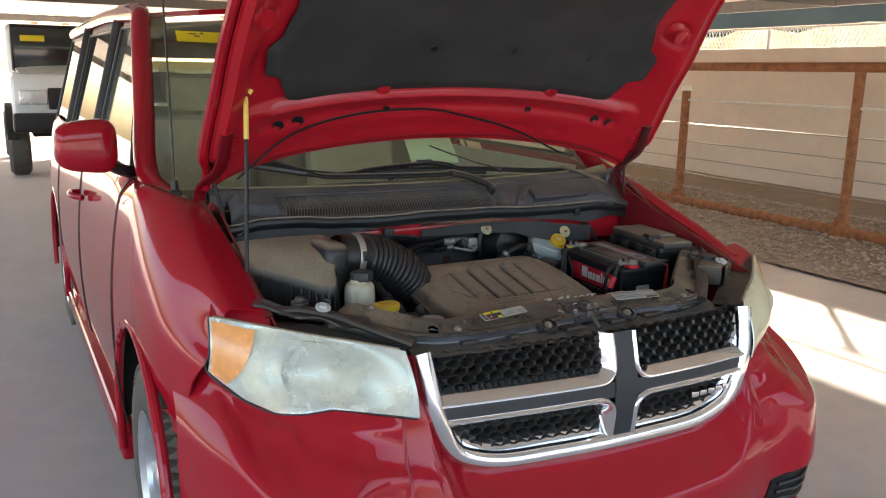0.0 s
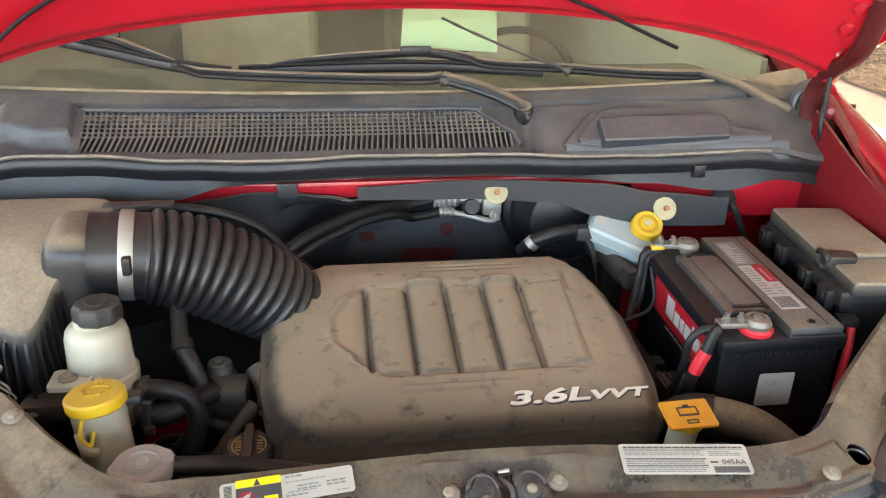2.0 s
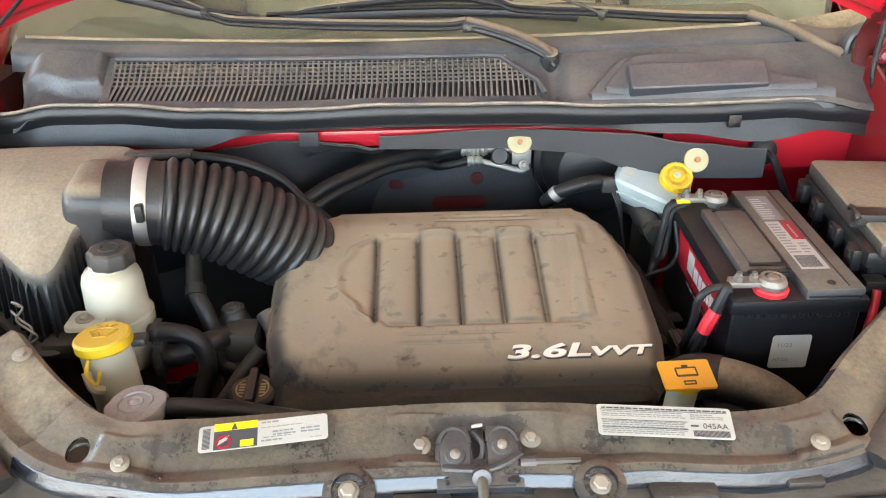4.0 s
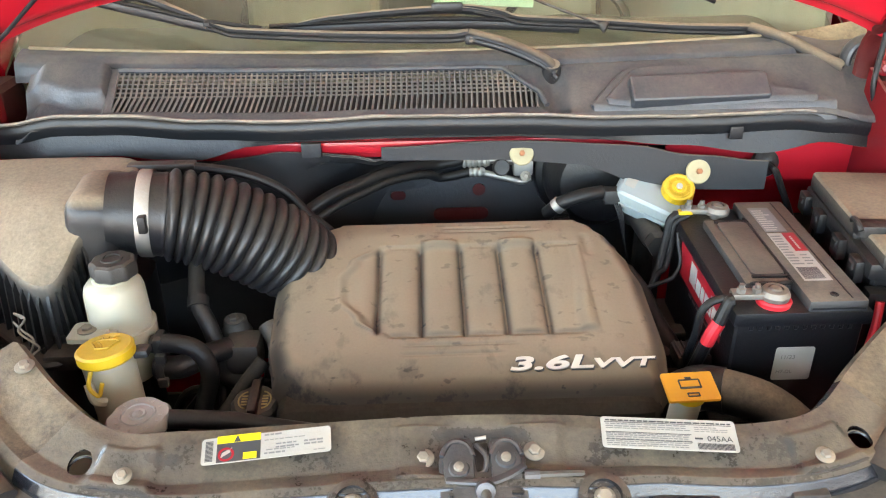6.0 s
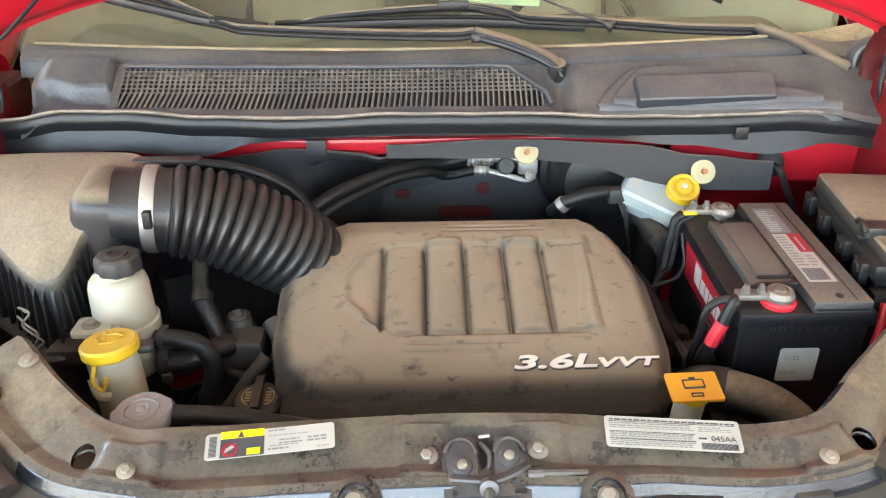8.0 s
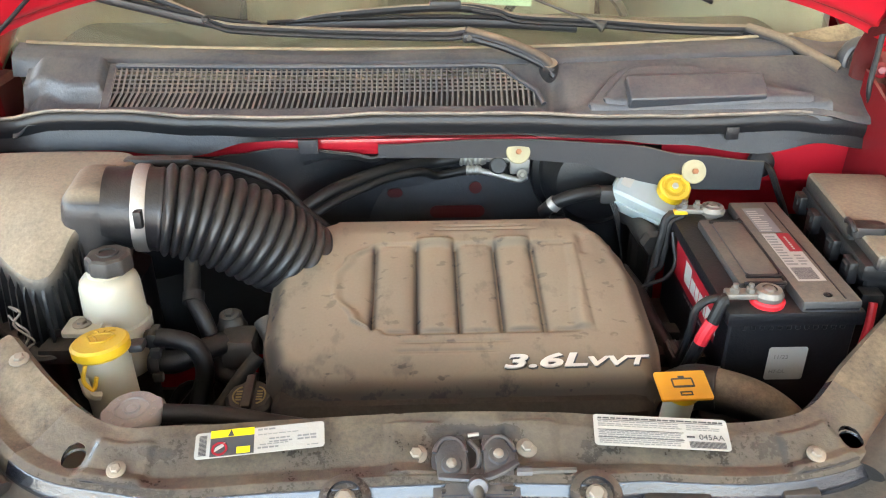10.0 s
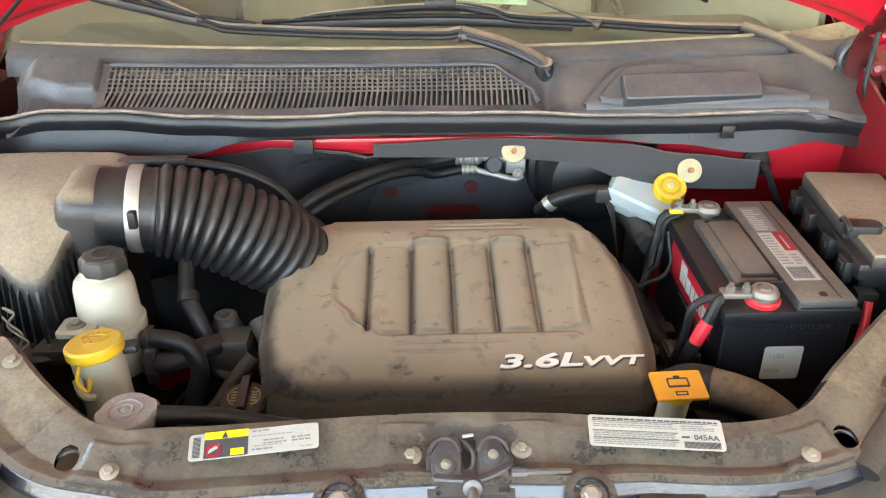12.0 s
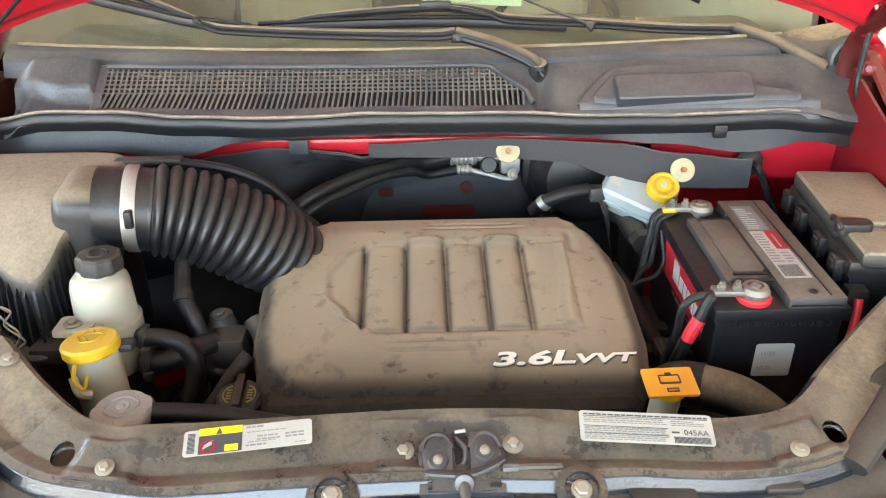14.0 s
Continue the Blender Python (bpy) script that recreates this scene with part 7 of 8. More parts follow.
# ---- air cleaner and intake duct ----
def build_air_cleaner():
    a = thing("air_cleaner", (-0.58, 0.78, 0.80), "dust-covered black air cleaner housing with ribbed intake duct", "air cleaner")

    def top(x, y):
        return lerp(y, [(0.665, 1.034), (0.70, 1.058), (0.74, 1.084), (0.77, 1.100), (0.83, 1.113), (0.905, 1.125)]) - 0.28 * max(0.0, -0.555 - x) * (1 - sstep(0.74, 0.86, y))

    corner = spline([(-0.74, 0.80), (-0.70, 0.785), (-0.64, 0.745), (-0.59, 0.700), (-0.555, 0.672), (-0.530, 0.668), (-0.518, 0.690), (-0.508, 0.725), (-0.485, 0.750), (-0.462, 0.775), (-0.456, 0.825), (-0.460, 0.88), (-0.485, 0.906), (-0.60, 0.912), (-0.70, 0.905), (-0.74, 0.89)], 5)
    edge = [(p.x, p.y) for p in corner]
    part("lid", shell(edge, top, [(0.005, 0.003), (0.008, 0.010), (0.006, 0.03), (0.002, 0.07), (0.0, 0.11)], (-0.58, 0.80)), M_BOX, a, "dusty lid")
    part("lower_box", prism([(p[0] + 0.004, p[1] - 0.004) for p in edge], 0.80, 0.95, 0.006), M_BLACK, a)

    def rib(i):
        p, q = Vector(edge[i]), Vector(edge[i + 1])
        d2 = (q - p).normalized()
        n2 = Vector((d2.y, -d2.x))
        zt = top(*p)
        prof = [(0.004, zt - 0.012), (0.012, zt - 0.03), (0.016, 0.965), (0.018, 0.932), (-0.006, 0.932), (-0.006, zt - 0.012)]
        r = bmesh.new()
        A = [r.verts.new((p.x + n2.x * o + d2.x * 0.002, p.y + n2.y * o + d2.y * 0.002, z)) for o, z in prof]
        B = [r.verts.new((p.x + n2.x * o - d2.x * 0.002, p.y + n2.y * o - d2.y * 0.002, z)) for o, z in prof]
        r.faces.new(A)
        r.faces.new(B[::-1])
        for k in range(6):
            r.faces.new((A[k], B[k], B[(k + 1) % 6], A[(k + 1) % 6]))
        part("rib", r, M_BLACK, a)
    for i in range(2, 44, 2):
        rib(i)
    part("seam_flange", tube([(-0.74, 0.775, 0.925), (-0.64, 0.722, 0.925), (-0.56, 0.645, 0.925), (-0.525, 0.640, 0.925), (-0.495, 0.69, 0.925), (-0.455, 0.755, 0.925)], 0.011, 8, flat=0.6), M_BLACKD, a)
    part("wire_clip", tube([(-0.558, 0.632, 1.000), (-0.566, 0.630, 1.009), (-0.553, 0.628, 1.001), (-0.566, 0.628, 0.982), (-0.550, 0.626, 0.965), (-0.543, 0.626, 0.956), (-0.551, 0.626, 0.948), (-0.562, 0.626, 0.940), (-0.549, 0.628, 0.966), (-0.562, 0.630, 0.982), (-0.572, 0.632, 0.995)], 0.0017, 6), M_ZINC, a, "bent wire spring clip")
    # outlet collar
    cdir = Vector((0.93, 0.12, -0.10)).normalized()
    c0 = Vector((-0.467, 0.788, 1.083))
    part("outlet_collar", lathe([(0.060, -0.005), (0.060, 0.02), (0.062, 0.024), (0.062, 0.05), (0.052, 0.05), (0.05, -0.005)], Matrix.Translation(c0) @ axis_to(cdir), 40), M_BLACK, a)
    part("lid_shoulder", box((0, 0, 0), (0.085, 0.145, 0.150), 0.045, 6, Matrix.Translation(c0 + Vector((-0.026, 0.012, -0.031))) @ Matrix.Rotation(radians(7), 4, "Z") @ Matrix.Rotation(radians(6), 4, "Y")), M_ARM, a)
    part("hose_clamp", lathe([(0.0645, 0.036), (0.0655, 0.038), (0.0655, 0.054), (0.0645, 0.056), (0.063, 0.05), (0.0645, 0.036)], Matrix.Translation(c0) @ axis_to(cdir), 40), M_METAL, a, "shiny steel hose clamp")
    part("clamp_screw", box((0, 0, 0), (0.012, 0.016, 0.026), 0.003, 2, Matrix.Translation(c0 + cdir * 0.052 + Vector((0.006, -0.064, 0.012)))), M_BLACK, a)
    pts = spline([c0 + cdir * 0.045, (-0.371, 0.806, 1.065), (-0.321, 0.816, 1.044), (-0.271, 0.826, 1.013), (-0.228, 0.838, 0.978), (-0.192, 0.855, 0.940), (-0.159, 0.87, 0.90)], 20)
    n = len(pts)
    rings = 18

    def rad(s):
        ramp_in = sstep(0.06, 0.10, s)
        w = abs(math.sin(math.pi * rings * (s - 0.08) / 0.92))
        return 0.0625 + ramp_in * (-0.004 + 0.0115 * w ** 0.6) + 0.004 * sstep(0.05, 0.35, s) - 0.014 * sstep(0.55, 1.0, s)
    dense = []
    for i in range(n - 1):
        for k in range(4):
            dense.append(pts[i].lerp(pts[i + 1], k / 4))
    dense.append(pts[-1])
    part("intake_bellows", tube(dense, 0.06, 40, smooth=False, radius=rad, cap=False), M_RUBBER, a, "black ribbed rubber intake bellows")
    part("breather_hose", tube([(-0.40, 0.886, 1.116), (-0.37, 0.885, 1.114), (-0.298, 0.89, 1.099), (-0.241, 0.90, 1.066), (-0.201, 0.908, 1.015), (-0.171, 0.912, 0.984), (-0.155, 0.91, 0.95)], 0.0078, 10), M_HOSE, a, "thin black breather hose")
    part("breather_bracket", box((-0.420, 0.886, 1.117), (0.105, 0.022, 0.012), 0.004), M_BLACKD, a)
    part("mount", box((-0.62, 0.74, 0.66), (0.2, 0.16, 0.30), 0.02), M_DARK, a)


# ---- bottles, caps and hoses ----
def build_reservoirs():
    m = Matrix.Translation((-0.448, 0.680, 0.905))
    r = thing("steering_fluid_reservoir", (-0.448, 0.68, 0.80), "yellowed white power steering fluid reservoir with black cap", "reservoir")
    body = lathe([(0.0, -0.03), (0.036, -0.03), (0.043, -0.01), (0.0465, 0.02), (0.0475, 0.045), (0.0475, 0.054), (0.044, 0.056), (0.0425, 0.062), (0.0410, 0.108), (0.0385, 0.118), (0.034, 0.124), (0.0265, 0.127), (0.0265, 0.136), (0, 0.136)], m, 40)
    part("bottle", body, M_MILK, r)
    part("bracket_flange", prism(rounded(0.066, 0.046, 0.008, 4, -0.470, 0.640), 0.966, 0.973, 0.002), M_MILK, r)
    hexbolt("bolt", Vector((-0.480, 0.640, 0.973)), (0, 0, 1), 0.0075, M_ZINC, r)
    part("bottle_rib", box((-0.448, 0.626, 0.955), (0.004, 0.012, 0.05), 0.001), M_MILK, r)
    part("tray", box((-0.505, 0.655, 0.925), (0.085, 0.05, 0.025), 0.006), M_BLACKD, r)
    m = m @ Matrix.Translation((0.006, 0, -0.006))
    cap = lathe([(0.0, 0.163), (0.025, 0.163), (0.0290, 0.160), (0.0305, 0.154), (0.0305, 0.141), (0.028, 0.138), (0, 0.138)], m, 60, wob=lambda a: 1 + 0.05 * max(-0.4, math.cos(9 * a)))
    c = part("cap", cap, M_CAPBLK, r, "black ribbed screw cap")
    part("cap_mark", lathe([(0.015, 0.163), (0.015, 0.1655), (0.011, 0.1655), (0.011, 0.163)], m, 24), M_CAPBLK, c)
    for z, rr, y in ((0.938, 0.014, 0.655), (0.902, 0.018, 0.650)):
        part("hose_clip", box((-0.390, y, z), (0.014, 2.3 * rr, 2.3 * rr), 0.006, 2), M_CAPBLK, r)
        part("clip_tab", box((-0.386, y - 0.02, z - 0.012), (0.014, 0.010, 0.014), 0.002), M_CAPBLK, r)
    part("return_hose", tube([(-0.40, 0.655, 0.938), (-0.365, 0.648, 0.942), (-0.335, 0.645, 0.930), (-0.323, 0.640, 0.895), (-0.333, 0.630, 0.855), (-0.350, 0.615, 0.80), (-0.37, 0.60, 0.73)], 0.0135, 12), M_HOSE, r, "curved black rubber hose")
    part("supply_hose", tube([(-0.40, 0.650, 0.902), (-0.365, 0.648, 0.903), (-0.335, 0.66, 0.91), (-0.305, 0.69, 0.905)], 0.017, 12), M_HOSE, r)
    part("foot", box((-0.46, 0.70, 0.80), (0.08, 0.06, 0.16), 0.01), M_DARK, r)

    w = thing("washer_filler", (-0.445, 0.592, 0.80), "yellowed white washer filler neck with yellow snap cap", "washer filler")
    tilt = Matrix.Translation((-0.4250, 0.560, 0.996)) @ Matrix.Rotation(radians(-4), 4, "Y") @ Matrix.Rotation(radians(-3), 4, "X")
    part("neck", lathe([(0.0, -0.24), (0.030, -0.24), (0.031, -0.15), (0.032, -0.05), (0.033, -0.012), (0, -0.012)], tilt, 36), M_MILK, w)
    c = part("cap", lathe([(0.0, 0.003), (0.033, 0.003), (0.0365, 0.0), (0.0365, -0.011), (0.034, -0.014), (0, -0.014)], tilt, 40), M_YELLOW, w, "yellow washer cap with a wiper symbol")
    sym = bmesh.new()
    add(sym, tube([tilt @ Vector(q) for q in ((-0.018, 0.008, 0.004), (-0.009, 0.014, 0.004), (0.009, 0.014, 0.004), (0.018, 0.008, 0.004))], 0.0013, 6))
    add(sym, tube([tilt @ Vector(q) for q in ((-0.018, 0.008, 0.004), (-0.008, -0.008, 0.004), (0.008, -0.008, 0.004), (0.018, 0.008, 0.004))], 0.0013, 6, smooth=False))
    add(sym, tube([tilt @ Vector(q) for q in ((0.0, -0.008, 0.004), (-0.004, 0.001, 0.004), (-0.011, 0.009, 0.004))], 0.0013, 6))
    for kx in (-1, 0, 1):
        add(sym, tube([tilt @ Vector(q) for q in ((kx * 0.006, 0.016, 0.004), (kx * 0.009, 0.021, 0.004), (kx * 0.014, 0.022, 0.004))], 0.0011, 6))
    part("wiper_symbol", sym, M_YMARK, c)
    part("cap_strap", tube([tilt @ Vector((-0.008, -0.036, -0.012)), tilt @ Vector((-0.012, -0.043, -0.03)), tilt @ Vector((-0.004, -0.041, -0.045)), tilt @ Vector((0.002, -0.036, -0.03))], 0.0028, 8), M_YELLOW, c)
    part("overflow_lip", tube([tilt @ Vector((-0.016, -0.035, -0.03)), tilt @ Vector((-0.010, -0.042, -0.05)), tilt @ Vector((0.0, -0.036, -0.058))], 0.006, 8), M_MILK, w)
    part("thumb_tab", box((0.040, 0.012, -0.016), (0.022, 0.022, 0.012), 0.005, 2, tilt), M_CAPBLK, w)
    part("bottle", box((-0.49, 0.60, 0.69), (0.15, 0.12, 0.20), 0.03, 3), M_MILK, w)

    k = thing("radiator_cap", (-0.35, 0.443, 0.94), "dusty grey metal radiator pressure cap on its neck", "radiator cap")
    km = Matrix.Translation((-0.3505, 0.441, 0.980)) @ Matrix.Rotation(radians(5), 4, "X")
    part("neck", lathe([(0.0, -0.09), (0.024, -0.09), (0.026, -0.03), (0.031, -0.02), (0.030, -0.012), (0, -0.012)], km, 32), M_BLACK, k)
    part("cap_plate", lathe([(0.0, 0.001), (0.0165, 0.001), (0.0172, 0.003), (0.0182, 0.003), (0.019, 0.001), (0.031, 0.0), (0.0325, -0.002), (0.0340, -0.006), (0.0345, -0.014), (0.031, -0.016), (0, -0.016)], km, 72, wob=lambda a: 1 + 0.10 * sstep(0.90, 0.97, abs(math.cos(a - 0.35)))), M_CAPMET, k, "dusty stamped metal cap")
    part("rivet", lathe([(0.010, 0.001), (0.009, 0.0035), (0.006, 0.0025), (0.003, 0.004), (0, 0.004)], km, 20), M_CAPMET, k)
    stamp = bmesh.new()
    for q in range(14):
        add(stamp, box((0.0255, 0, 0.0008), (0.004, 0.0022, 0.0008), 0, m=km @ Matrix.Rotation(2 * math.pi * q / 14 + 0.1 * (q % 3), 4, "Z")))
    part("stamped_marks", stamp, M_METAL, k)
    part("overflow_hose", tube([(-0.318, 0.445, 0.970), (-0.28, 0.452, 0.962), (-0.24, 0.455, 0.955), (-0.20, 0.455, 0.945), (-0.15, 0.46, 0.93)], 0.0115, 12), M_HOSE, k, "black overflow hose")

    o = thing("oil_filler_cap", (-0.262, 0.62, 0.80), "black oil filler cap with gold markings", "oil cap")
    om = Matrix.Translation((-0.252, 0.590, 0.868)) @ Matrix.Rotation(radians(8), 4, "X")
    part("cap", lathe([(0.0, 0.018), (0.028, 0.018), (0.033, 0.012), (0.034, -0.01), (0.028, -0.03), (0, -0.03)], om, 40, wob=lambda a: 1 + 0.03 * math.cos(10 * a)), M_CAPBLK, o)
    part("cap_grip", box((0, 0, 0.022), (0.013, 0.062, 0.016), 0.005, 2, om), M_BLACKD, o)
    for sx in (-1, 1):
        mark = tube([om @ Vector((sx * (0.009 + 0.013 * math.cos(a)), 0.016 * math.sin(a), 0.0185)) for a in [radians(-80 + 20 * k) for k in range(9)]], 0.0012, 6, 2)
        for k in range(4):
            add(mark, box((sx * 0.014, -0.008 + 0.0052 * k, 0.0185), (0.008, 0.0022, 0.001), 0, m=om))
        part("cap_mark", mark, M_BRASS, o, "gold printed mark")
    part("filler_neck", tube([(-0.264, 0.62, 0.70), (-0.252, 0.593, 0.845)], 0.026, 16, smooth=False), M_DARK, o)

    d = thing("coolant_cap", (0.317, 0.505, 0.86), "flat square amber-yellow cap with a dark battery-like symbol on a filler", "filler cap")
    dm = Matrix.Translation((0.3165, 0.506, 0.948)) @ Matrix.Rotation(radians(2), 4, "Z") @ Matrix.Rotation(radians(12), 4, "X")
    part("plate", prism(rounded(0.066, 0.047, 0.003, 3), -0.003, 0.001, 0.001, dm), M_ORANGE, d)
    part("plug", lathe([(0.0, -0.003), (0.022, -0.003), (0.022, -0.014), (0.018, -0.016), (0, -0.016)], dm, 28), M_YELLOW, d)
    part("neck", lathe([(0.0, -0.12), (0.019, -0.12), (0.019, -0.016), (0, -0.016)], dm, 24), M_MILK, d)
    sym = bmesh.new()
    for q in ((0, 0.009, 0.026, 0.0018), (0, -0.004, 0.026, 0.003), (-0.013, 0.002, 0.0018, 0.013), (0.013, 0.002, 0.0018, 0.013), (0.0, 0.012, 0.008, 0.003), (0, -0.013, 0.014, 0.0016), (0, -0.018, 0.014, 0.0016), (-0.007, -0.0155, 0.0016, 0.006), (0.007, -0.0155, 0.0016, 0.006)):
        add(sym, box((q[0], q[1] + 0.001, 0.0015), (q[2], q[3], 0.0008), 0))
    sym.transform(dm)
    part("symbol", sym, M_INK, d)


def build_brake_parts():
    b = thing("brake_booster", (0.30, 1.14, 0.88), "black brake booster drum on the firewall", "brake booster")
    bm_ = Matrix.Translation((0.315, 1.16, 0.985)) @ axis_to((0, -1, 0.05))
    part("drum", lathe([(0.0, -0.03), (0.11, -0.03), (0.115, 0.0), (0.112, 0.012), (0.10, 0.018), (0.098, 0.05), (0.075, 0.085), (0.04, 0.095), (0, 0.095)], bm_, 48), M_BLACK, b)
    part("booster_hose", tube([(0.205, 1.0, 0.965), (0.225, 0.985, 0.99), (0.26, 0.98, 1.006), (0.300, 0.99, 1.008)], 0.0125, 12), M_HOSE, b, "black vacuum hose")
    part("hose_clip", lathe([(0.0145, -0.006), (0.0145, 0.006), (0.012, 0.006), (0.012, -0.006), (0.0145, -0.006)], Matrix.Translation((0.222, 0.986, 0.987)) @ axis_to((0.6, -0.2, 0.7)), 16), M_METAL, b)
    part("connector", box((0.314, 0.985, 1.004), (0.028, 0.026, 0.026), 0.004, 2), M_CAPBLK, b)
    for k in range(3):
        part("wire", tube([(0.318 + 0.004 * k, 0.975, 0.995), (0.326 + 0.003 * k, 0.96, 0.97), (0.335, 0.95, 0.93), (0.345, 0.94, 0.88)], 0.0018, 6), M_HOSE, b)
    m = Matrix.Translation((0.388, 0.985, 0.998)) @ Matrix.Rotation(radians(-32), 4, "Z") @ Matrix.Rotation(radians(22), 4, "X") @ Matrix.Rotation(radians(20), 4, "Y")
    r = thing("brake_fluid_reservoir", (0.39, 0.98, 0.93), "pale translucent brake fluid reservoir with yellow cap", "reservoir")
    part("bottle", box((0, 0, 0), (0.125, 0.078, 0.040), 0.012, 3, m), M_MILKB, r)
    part("seam", prism(rounded(0.132, 0.085, 0.014, 5), -0.006, -0.002, 0.001, m), M_MILKB, r)
    part("lower_chamber", box((0.005, 0, -0.028), (0.09, 0.055, 0.03), 0.010, 3, m), M_MILKB, r)
    part("print", prism(rounded(0.018, 0.046, 0.003, 3, -0.044, 0.004), 0.0202, 0.0208, m=m), M_WHITE, r)
    cm = Matrix.Translation((0.4255, 0.972, 1.014)) @ axis_to((-0.05, -0.62, 0.78))
    c = part("cap", lathe([(0.0, 0.018), (0.008, 0.018), (0.009, 0.015), (0.020, 0.015), (0.022, 0.017), (0.026, 0.016), (0.028, 0.010), (0.028, -0.004), (0, -0.004)], cm, 60, wob=lambda a: 1 + 0.02 * math.cos(24 * a)), M_YELLOW, r, "bright yellow ribbed cap")
    part("cap_button", lathe([(0.0055, 0.018), (0.005, 0.021), (0, 0.021)], cm, 16), M_WHITE, c)
    part("cap_marks", lathe([(0.018, 0.0152), (0.018, 0.0158), (0.013, 0.0158), (0.013, 0.0152)], cm, 30), M_YMARK, c)
    for q in range(8):
        part("cap_rib", box((0.0165, 0, 0.0165), (0.006, 0.0022, 0.0016), 0.0005, 1, cm @ Matrix.Rotation(radians(45 * q + 12), 4, "Z")), M_YMARK, c)
    part("master_cylinder", lathe([(0.0, 0.09), (0.018, 0.09), (0.020, 0.08), (0.022, 0.0), (0.03, -0.02), (0.03, -0.06), (0, -0.06)], Matrix.Translation((0.378, 1.02, 0.945)) @ axis_to((0.05, -1, -0.05)), 28), M_CAST, r)
    part("cylinder_plug", lathe([(0.0, 0.02), (0.02, 0.02), (0.021, 0.015), (0.021, 0), (0, 0)], Matrix.Translation((0.385, 0.93, 0.94)) @ axis_to((0.05, -1, -0.05)), 6), M_CAST, r)
    part("strut", tube([(0.385, 1.0, 0.93), (0.385, 1.0, 0.80)], 0.02, 10, smooth=False), M_DARK, r)


def build_refrigerant_lines():
    a = thing("refrigerant_lines", (0.1, 1.15, 0.9), "silver fittings and black refrigerant hoses at the firewall", "pipe")
    part("fitting", lathe([(0.011, 0.0)] + [(0.0135 - 0.003 * (k % 2), 0.004 + 0.005 * k) for k in range(9)] + [(0.010, 0.052), (0, 0.052)], Matrix.Translation((0.062, 1.150, 1.011)) @ axis_to((1, 0, 0.01)), 20), M_METAL, a)
    part("fitting", lathe([(0.009, 0.0)] + [(0.0105 - 0.002 * (k % 2), 0.004 + 0.0045 * k) for k in range(6)] + [(0.007, 0.03), (0, 0.03)], Matrix.Translation((0.075, 1.145, 0.990)) @ axis_to((1, 0, 0.01)), 20), M_METAL, a)
    part("valve_cap", lathe([(0.0, 0.02), (0.014, 0.02), (0.016, 0.012), (0.016, -0.01), (0, -0.01)], Matrix.Translation((0.135, 1.135, 1.002)) @ axis_to((0, -1, 0.4)), 22), M_CAPBLK, a)
    part("block", box((0.178, 1.15, 1.0), (0.038, 0.03, 0.034), 0.005, 2), M_METAL, a)
    hexbolt("bolt", Vector((0.182, 1.13, 0.985)), (0, -1, 0.3), 0.006, M_ZINC, a)
    part("pipe", tube([(0.115, 1.15, 1.014), (0.150, 1.15, 1.012), (0.17, 1.15, 1.005)], 0.009, 12), M_METAL, a)
    part("pipe", tube([(0.103, 1.145, 0.988), (0.14, 1.14, 0.980), (0.175, 1.135, 0.972), (0.192, 1.14, 0.976)], 0.0062, 12), M_METAL, a)
    part("hose", tube([(0.063, 1.15, 1.014), (0.01, 1.135, 1.010), (-0.031, 1.1, 1.021), (-0.081, 1.06, 1.025), (-0.13, 1.02, 1.022), (-0.177, 0.98, 1.015), (-0.233, 0.95, 0.987)], 0.0115, 12), M_HOSE, a)
    part("hose", tube([(0.076, 1.145, 0.990), (0.02, 1.13, 0.986), (-0.01, 1.1, 1.006), (-0.072, 1.06, 1.011), (-0.121, 1.02, 1.005), (-0.168, 0.98, 0.997), (-0.215, 0.95, 0.976)], 0.0085, 12), M_HOSE, a)
    part("corrugated_sleeve", tube([(0.243, 1.13, 1.03), (0.245, 1.12, 0.98), (0.248, 1.10, 0.93), (0.25, 1.08, 0.86)], 0.016, 14, 24, radius=lambda s: 0.0155 + 0.0018 * math.sin(s * 190)), M_HOSE, a)


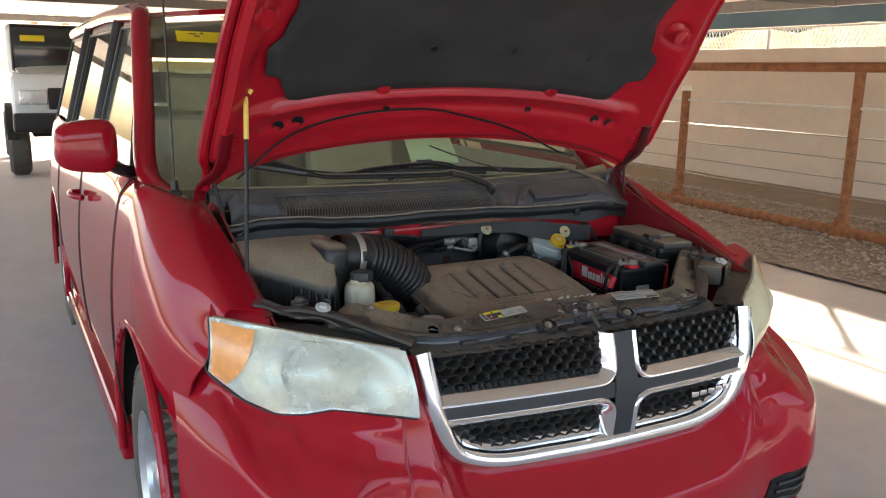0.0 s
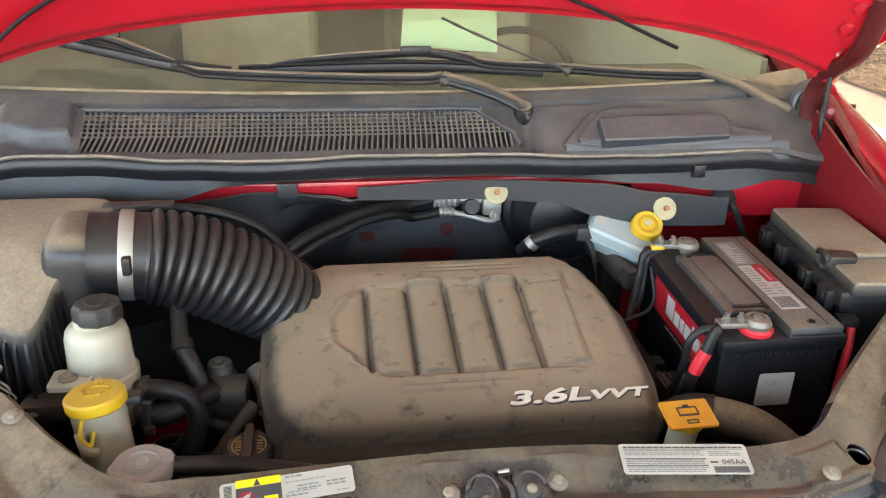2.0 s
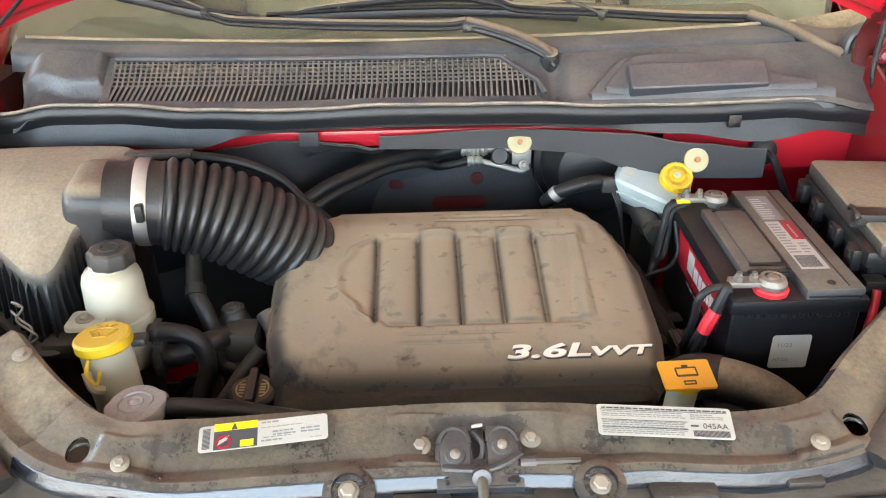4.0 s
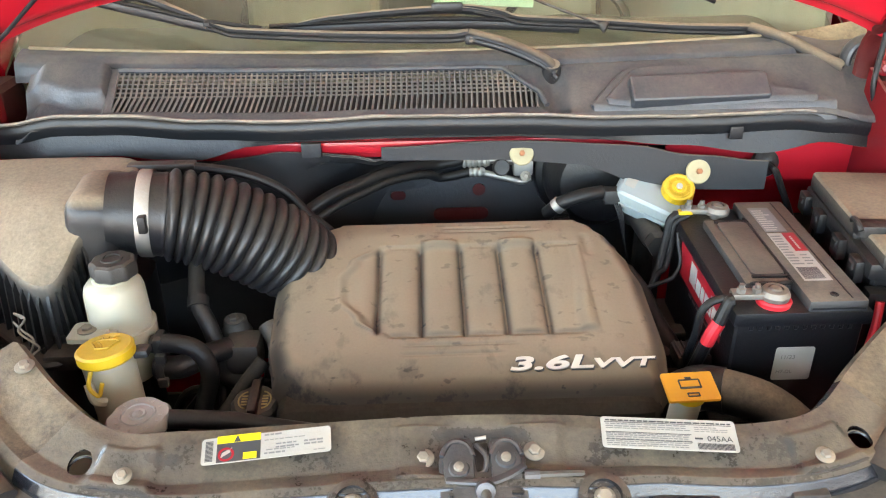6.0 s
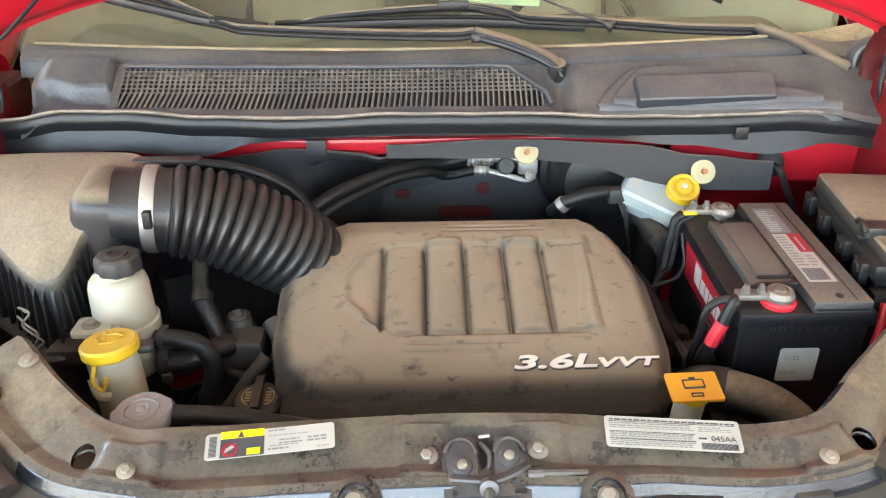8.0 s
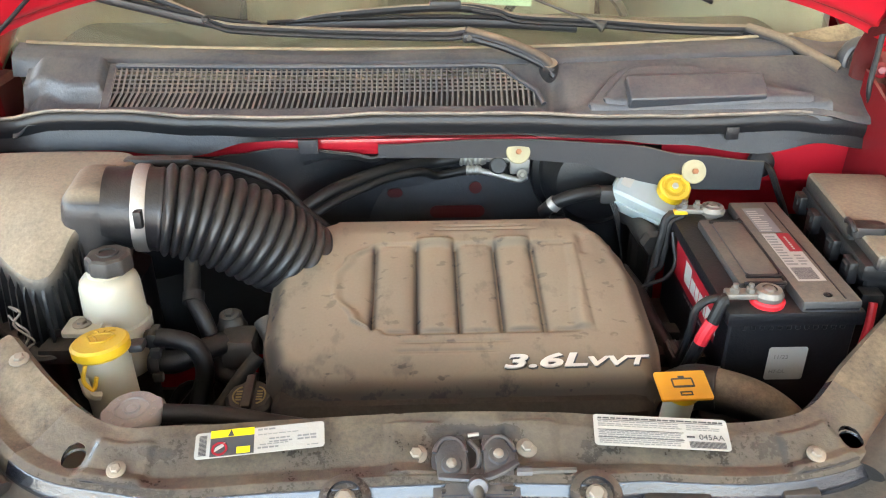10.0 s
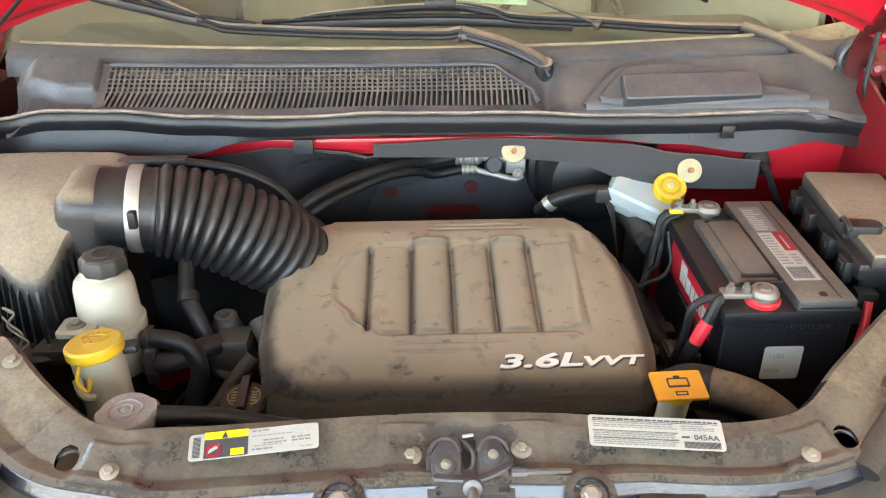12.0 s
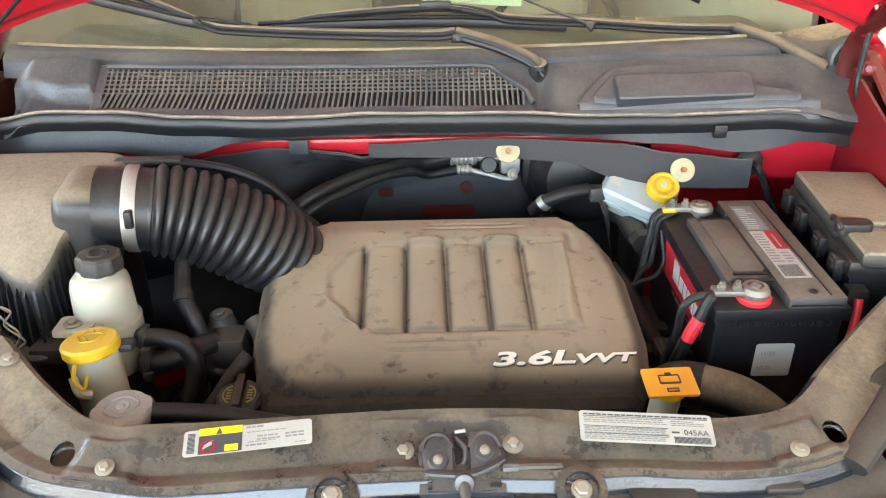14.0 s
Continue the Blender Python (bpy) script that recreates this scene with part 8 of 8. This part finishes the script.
def build_engine():
    e = thing("engine", (0.0, 0.75, 0.45), "grimy dark engine block with hoses and brackets", "engine")
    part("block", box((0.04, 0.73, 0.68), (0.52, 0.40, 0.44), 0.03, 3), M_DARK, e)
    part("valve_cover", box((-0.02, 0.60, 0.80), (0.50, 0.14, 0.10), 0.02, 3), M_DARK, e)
    part("coil_pack", box((-0.285, 0.70, 0.89), (0.05, 0.05, 0.05), 0.008, 2), M_CAST, e)
    part("thermostat_housing", lathe([(0.022, -0.06), (0.024, -0.01), (0.019, 0.0), (0.017, 0.012), (0, 0.014)], Matrix.Translation((-0.302, 0.735, 0.915)), 24), M_CAST, e)
    hexbolt("bolt", Vector((-0.302, 0.730, 0.928)), (0, -0.2, 1), 0.008, M_CAST, e)
    part("sensor", tube([(-0.25, 0.72, 0.925), (-0.235, 0.70, 0.905), (-0.23, 0.68, 0.87)], 0.016, 12), M_CAST, e)
    part("engine_hose", tube([(-0.36, 0.80, 1.02), (-0.357, 0.76, 0.985), (-0.348, 0.72, 0.965), (-0.332, 0.70, 0.94), (-0.32, 0.69, 0.90), (-0.31, 0.68, 0.86), (-0.26, 0.67, 0.85)], 0.0125, 12), M_HOSE, e)
    part("hose_collar", lathe([(0.016, -0.008), (0.016, 0.008), (0.013, 0.008), (0.013, -0.008), (0.016, -0.008)], Matrix.Translation((-0.348, 0.72, 0.965)) @ axis_to((0.1, -0.7, -0.5)), 16), M_HOSE, e)
    part("coolant_pipe", tube([(-0.245, 0.64, 0.915), (-0.27, 0.62, 0.89), (-0.295, 0.60, 0.86), (-0.32, 0.58, 0.84)], 0.011, 12), M_DARK, e)
    part("bracket", box((-0.31, 0.58, 0.82), (0.07, 0.05, 0.07), 0.008, 2), M_DARK, e)
    part("bracket", box((-0.355, 0.60, 0.845), (0.05, 0.022, 0.024), 0.006, 2), M_DARK, e)
    part("pulley_cover", lathe([(0.0, 0.02), (0.06, 0.02), (0.07, 0.0), (0, 0.0)], Matrix.Translation((-0.30, 0.66, 0.74)) @ axis_to((-0.4, -0.4, 0.8)), 24), M_DARK, e)
    for k in range(4):
        y = 0.62 + 0.045 * k
        part("harness_clip", box((0.36 + 0.006 * (k % 2), y, 0.83 + 0.01 * k), (0.05, 0.03, 0.03), 0.006, 2), M_DARK, e)
    part("connector_block", box((0.372, 0.665, 0.885), (0.050, 0.045, 0.022), 0.004, 2), M_BLACKD, e)
    for k in range(5):
        part("connector_rib", box((0.352 + 0.010 * k, 0.665, 0.897), (0.003, 0.042, 0.004), 0.001, 1), M_BLACKD, e)
    part("side_harness", tube([(0.33, 0.90, 0.90), (0.345, 0.84, 0.89), (0.352, 0.78, 0.875), (0.365, 0.72, 0.86), (0.37, 0.66, 0.83)], 0.013, 12), M_HOSE, e)
    part("radiator_hose", tube([(0.33, 0.60, 0.86), (0.355, 0.575, 0.893), (0.395, 0.555, 0.898), (0.44, 0.54, 0.885), (0.48, 0.52, 0.855), (0.505, 0.50, 0.81), (0.51, 0.47, 0.74)], 0.030, 20), M_HOSED, e, "thick dusty radiator hose")
    part("hose_band", tube([(0.33, 0.60, 0.86), (0.355, 0.575, 0.893), (0.385, 0.559, 0.900)], 0.0315, 20), M_RUBBER, e)
    rnd = random.Random(11)
    for k in range(16):
        x, y = rnd.uniform(-0.42, -0.22), rnd.uniform(0.56, 0.86)
        z = rnd.uniform(0.70, 0.82)
        q = [(x, y, z), (x + rnd.uniform(-0.06, 0.06), y + rnd.uniform(-0.05, 0.05), z + rnd.uniform(-0.02, 0.05)), (x + rnd.uniform(-0.1, 0.1), y + rnd.uniform(-0.08, 0.08), z - 0.05)]
        part("loom", tube(q, rnd.uniform(0.005, 0.012), 8, 5), M_HOSE, e)


build_bay()
build_cowl()
build_wipers()
build_support()
build_labels()
build_engine_cover()
build_battery()
build_fuse_box()
build_air_cleaner()
build_reservoirs()
build_brake_parts()
build_refrigerant_lines()
build_engine()
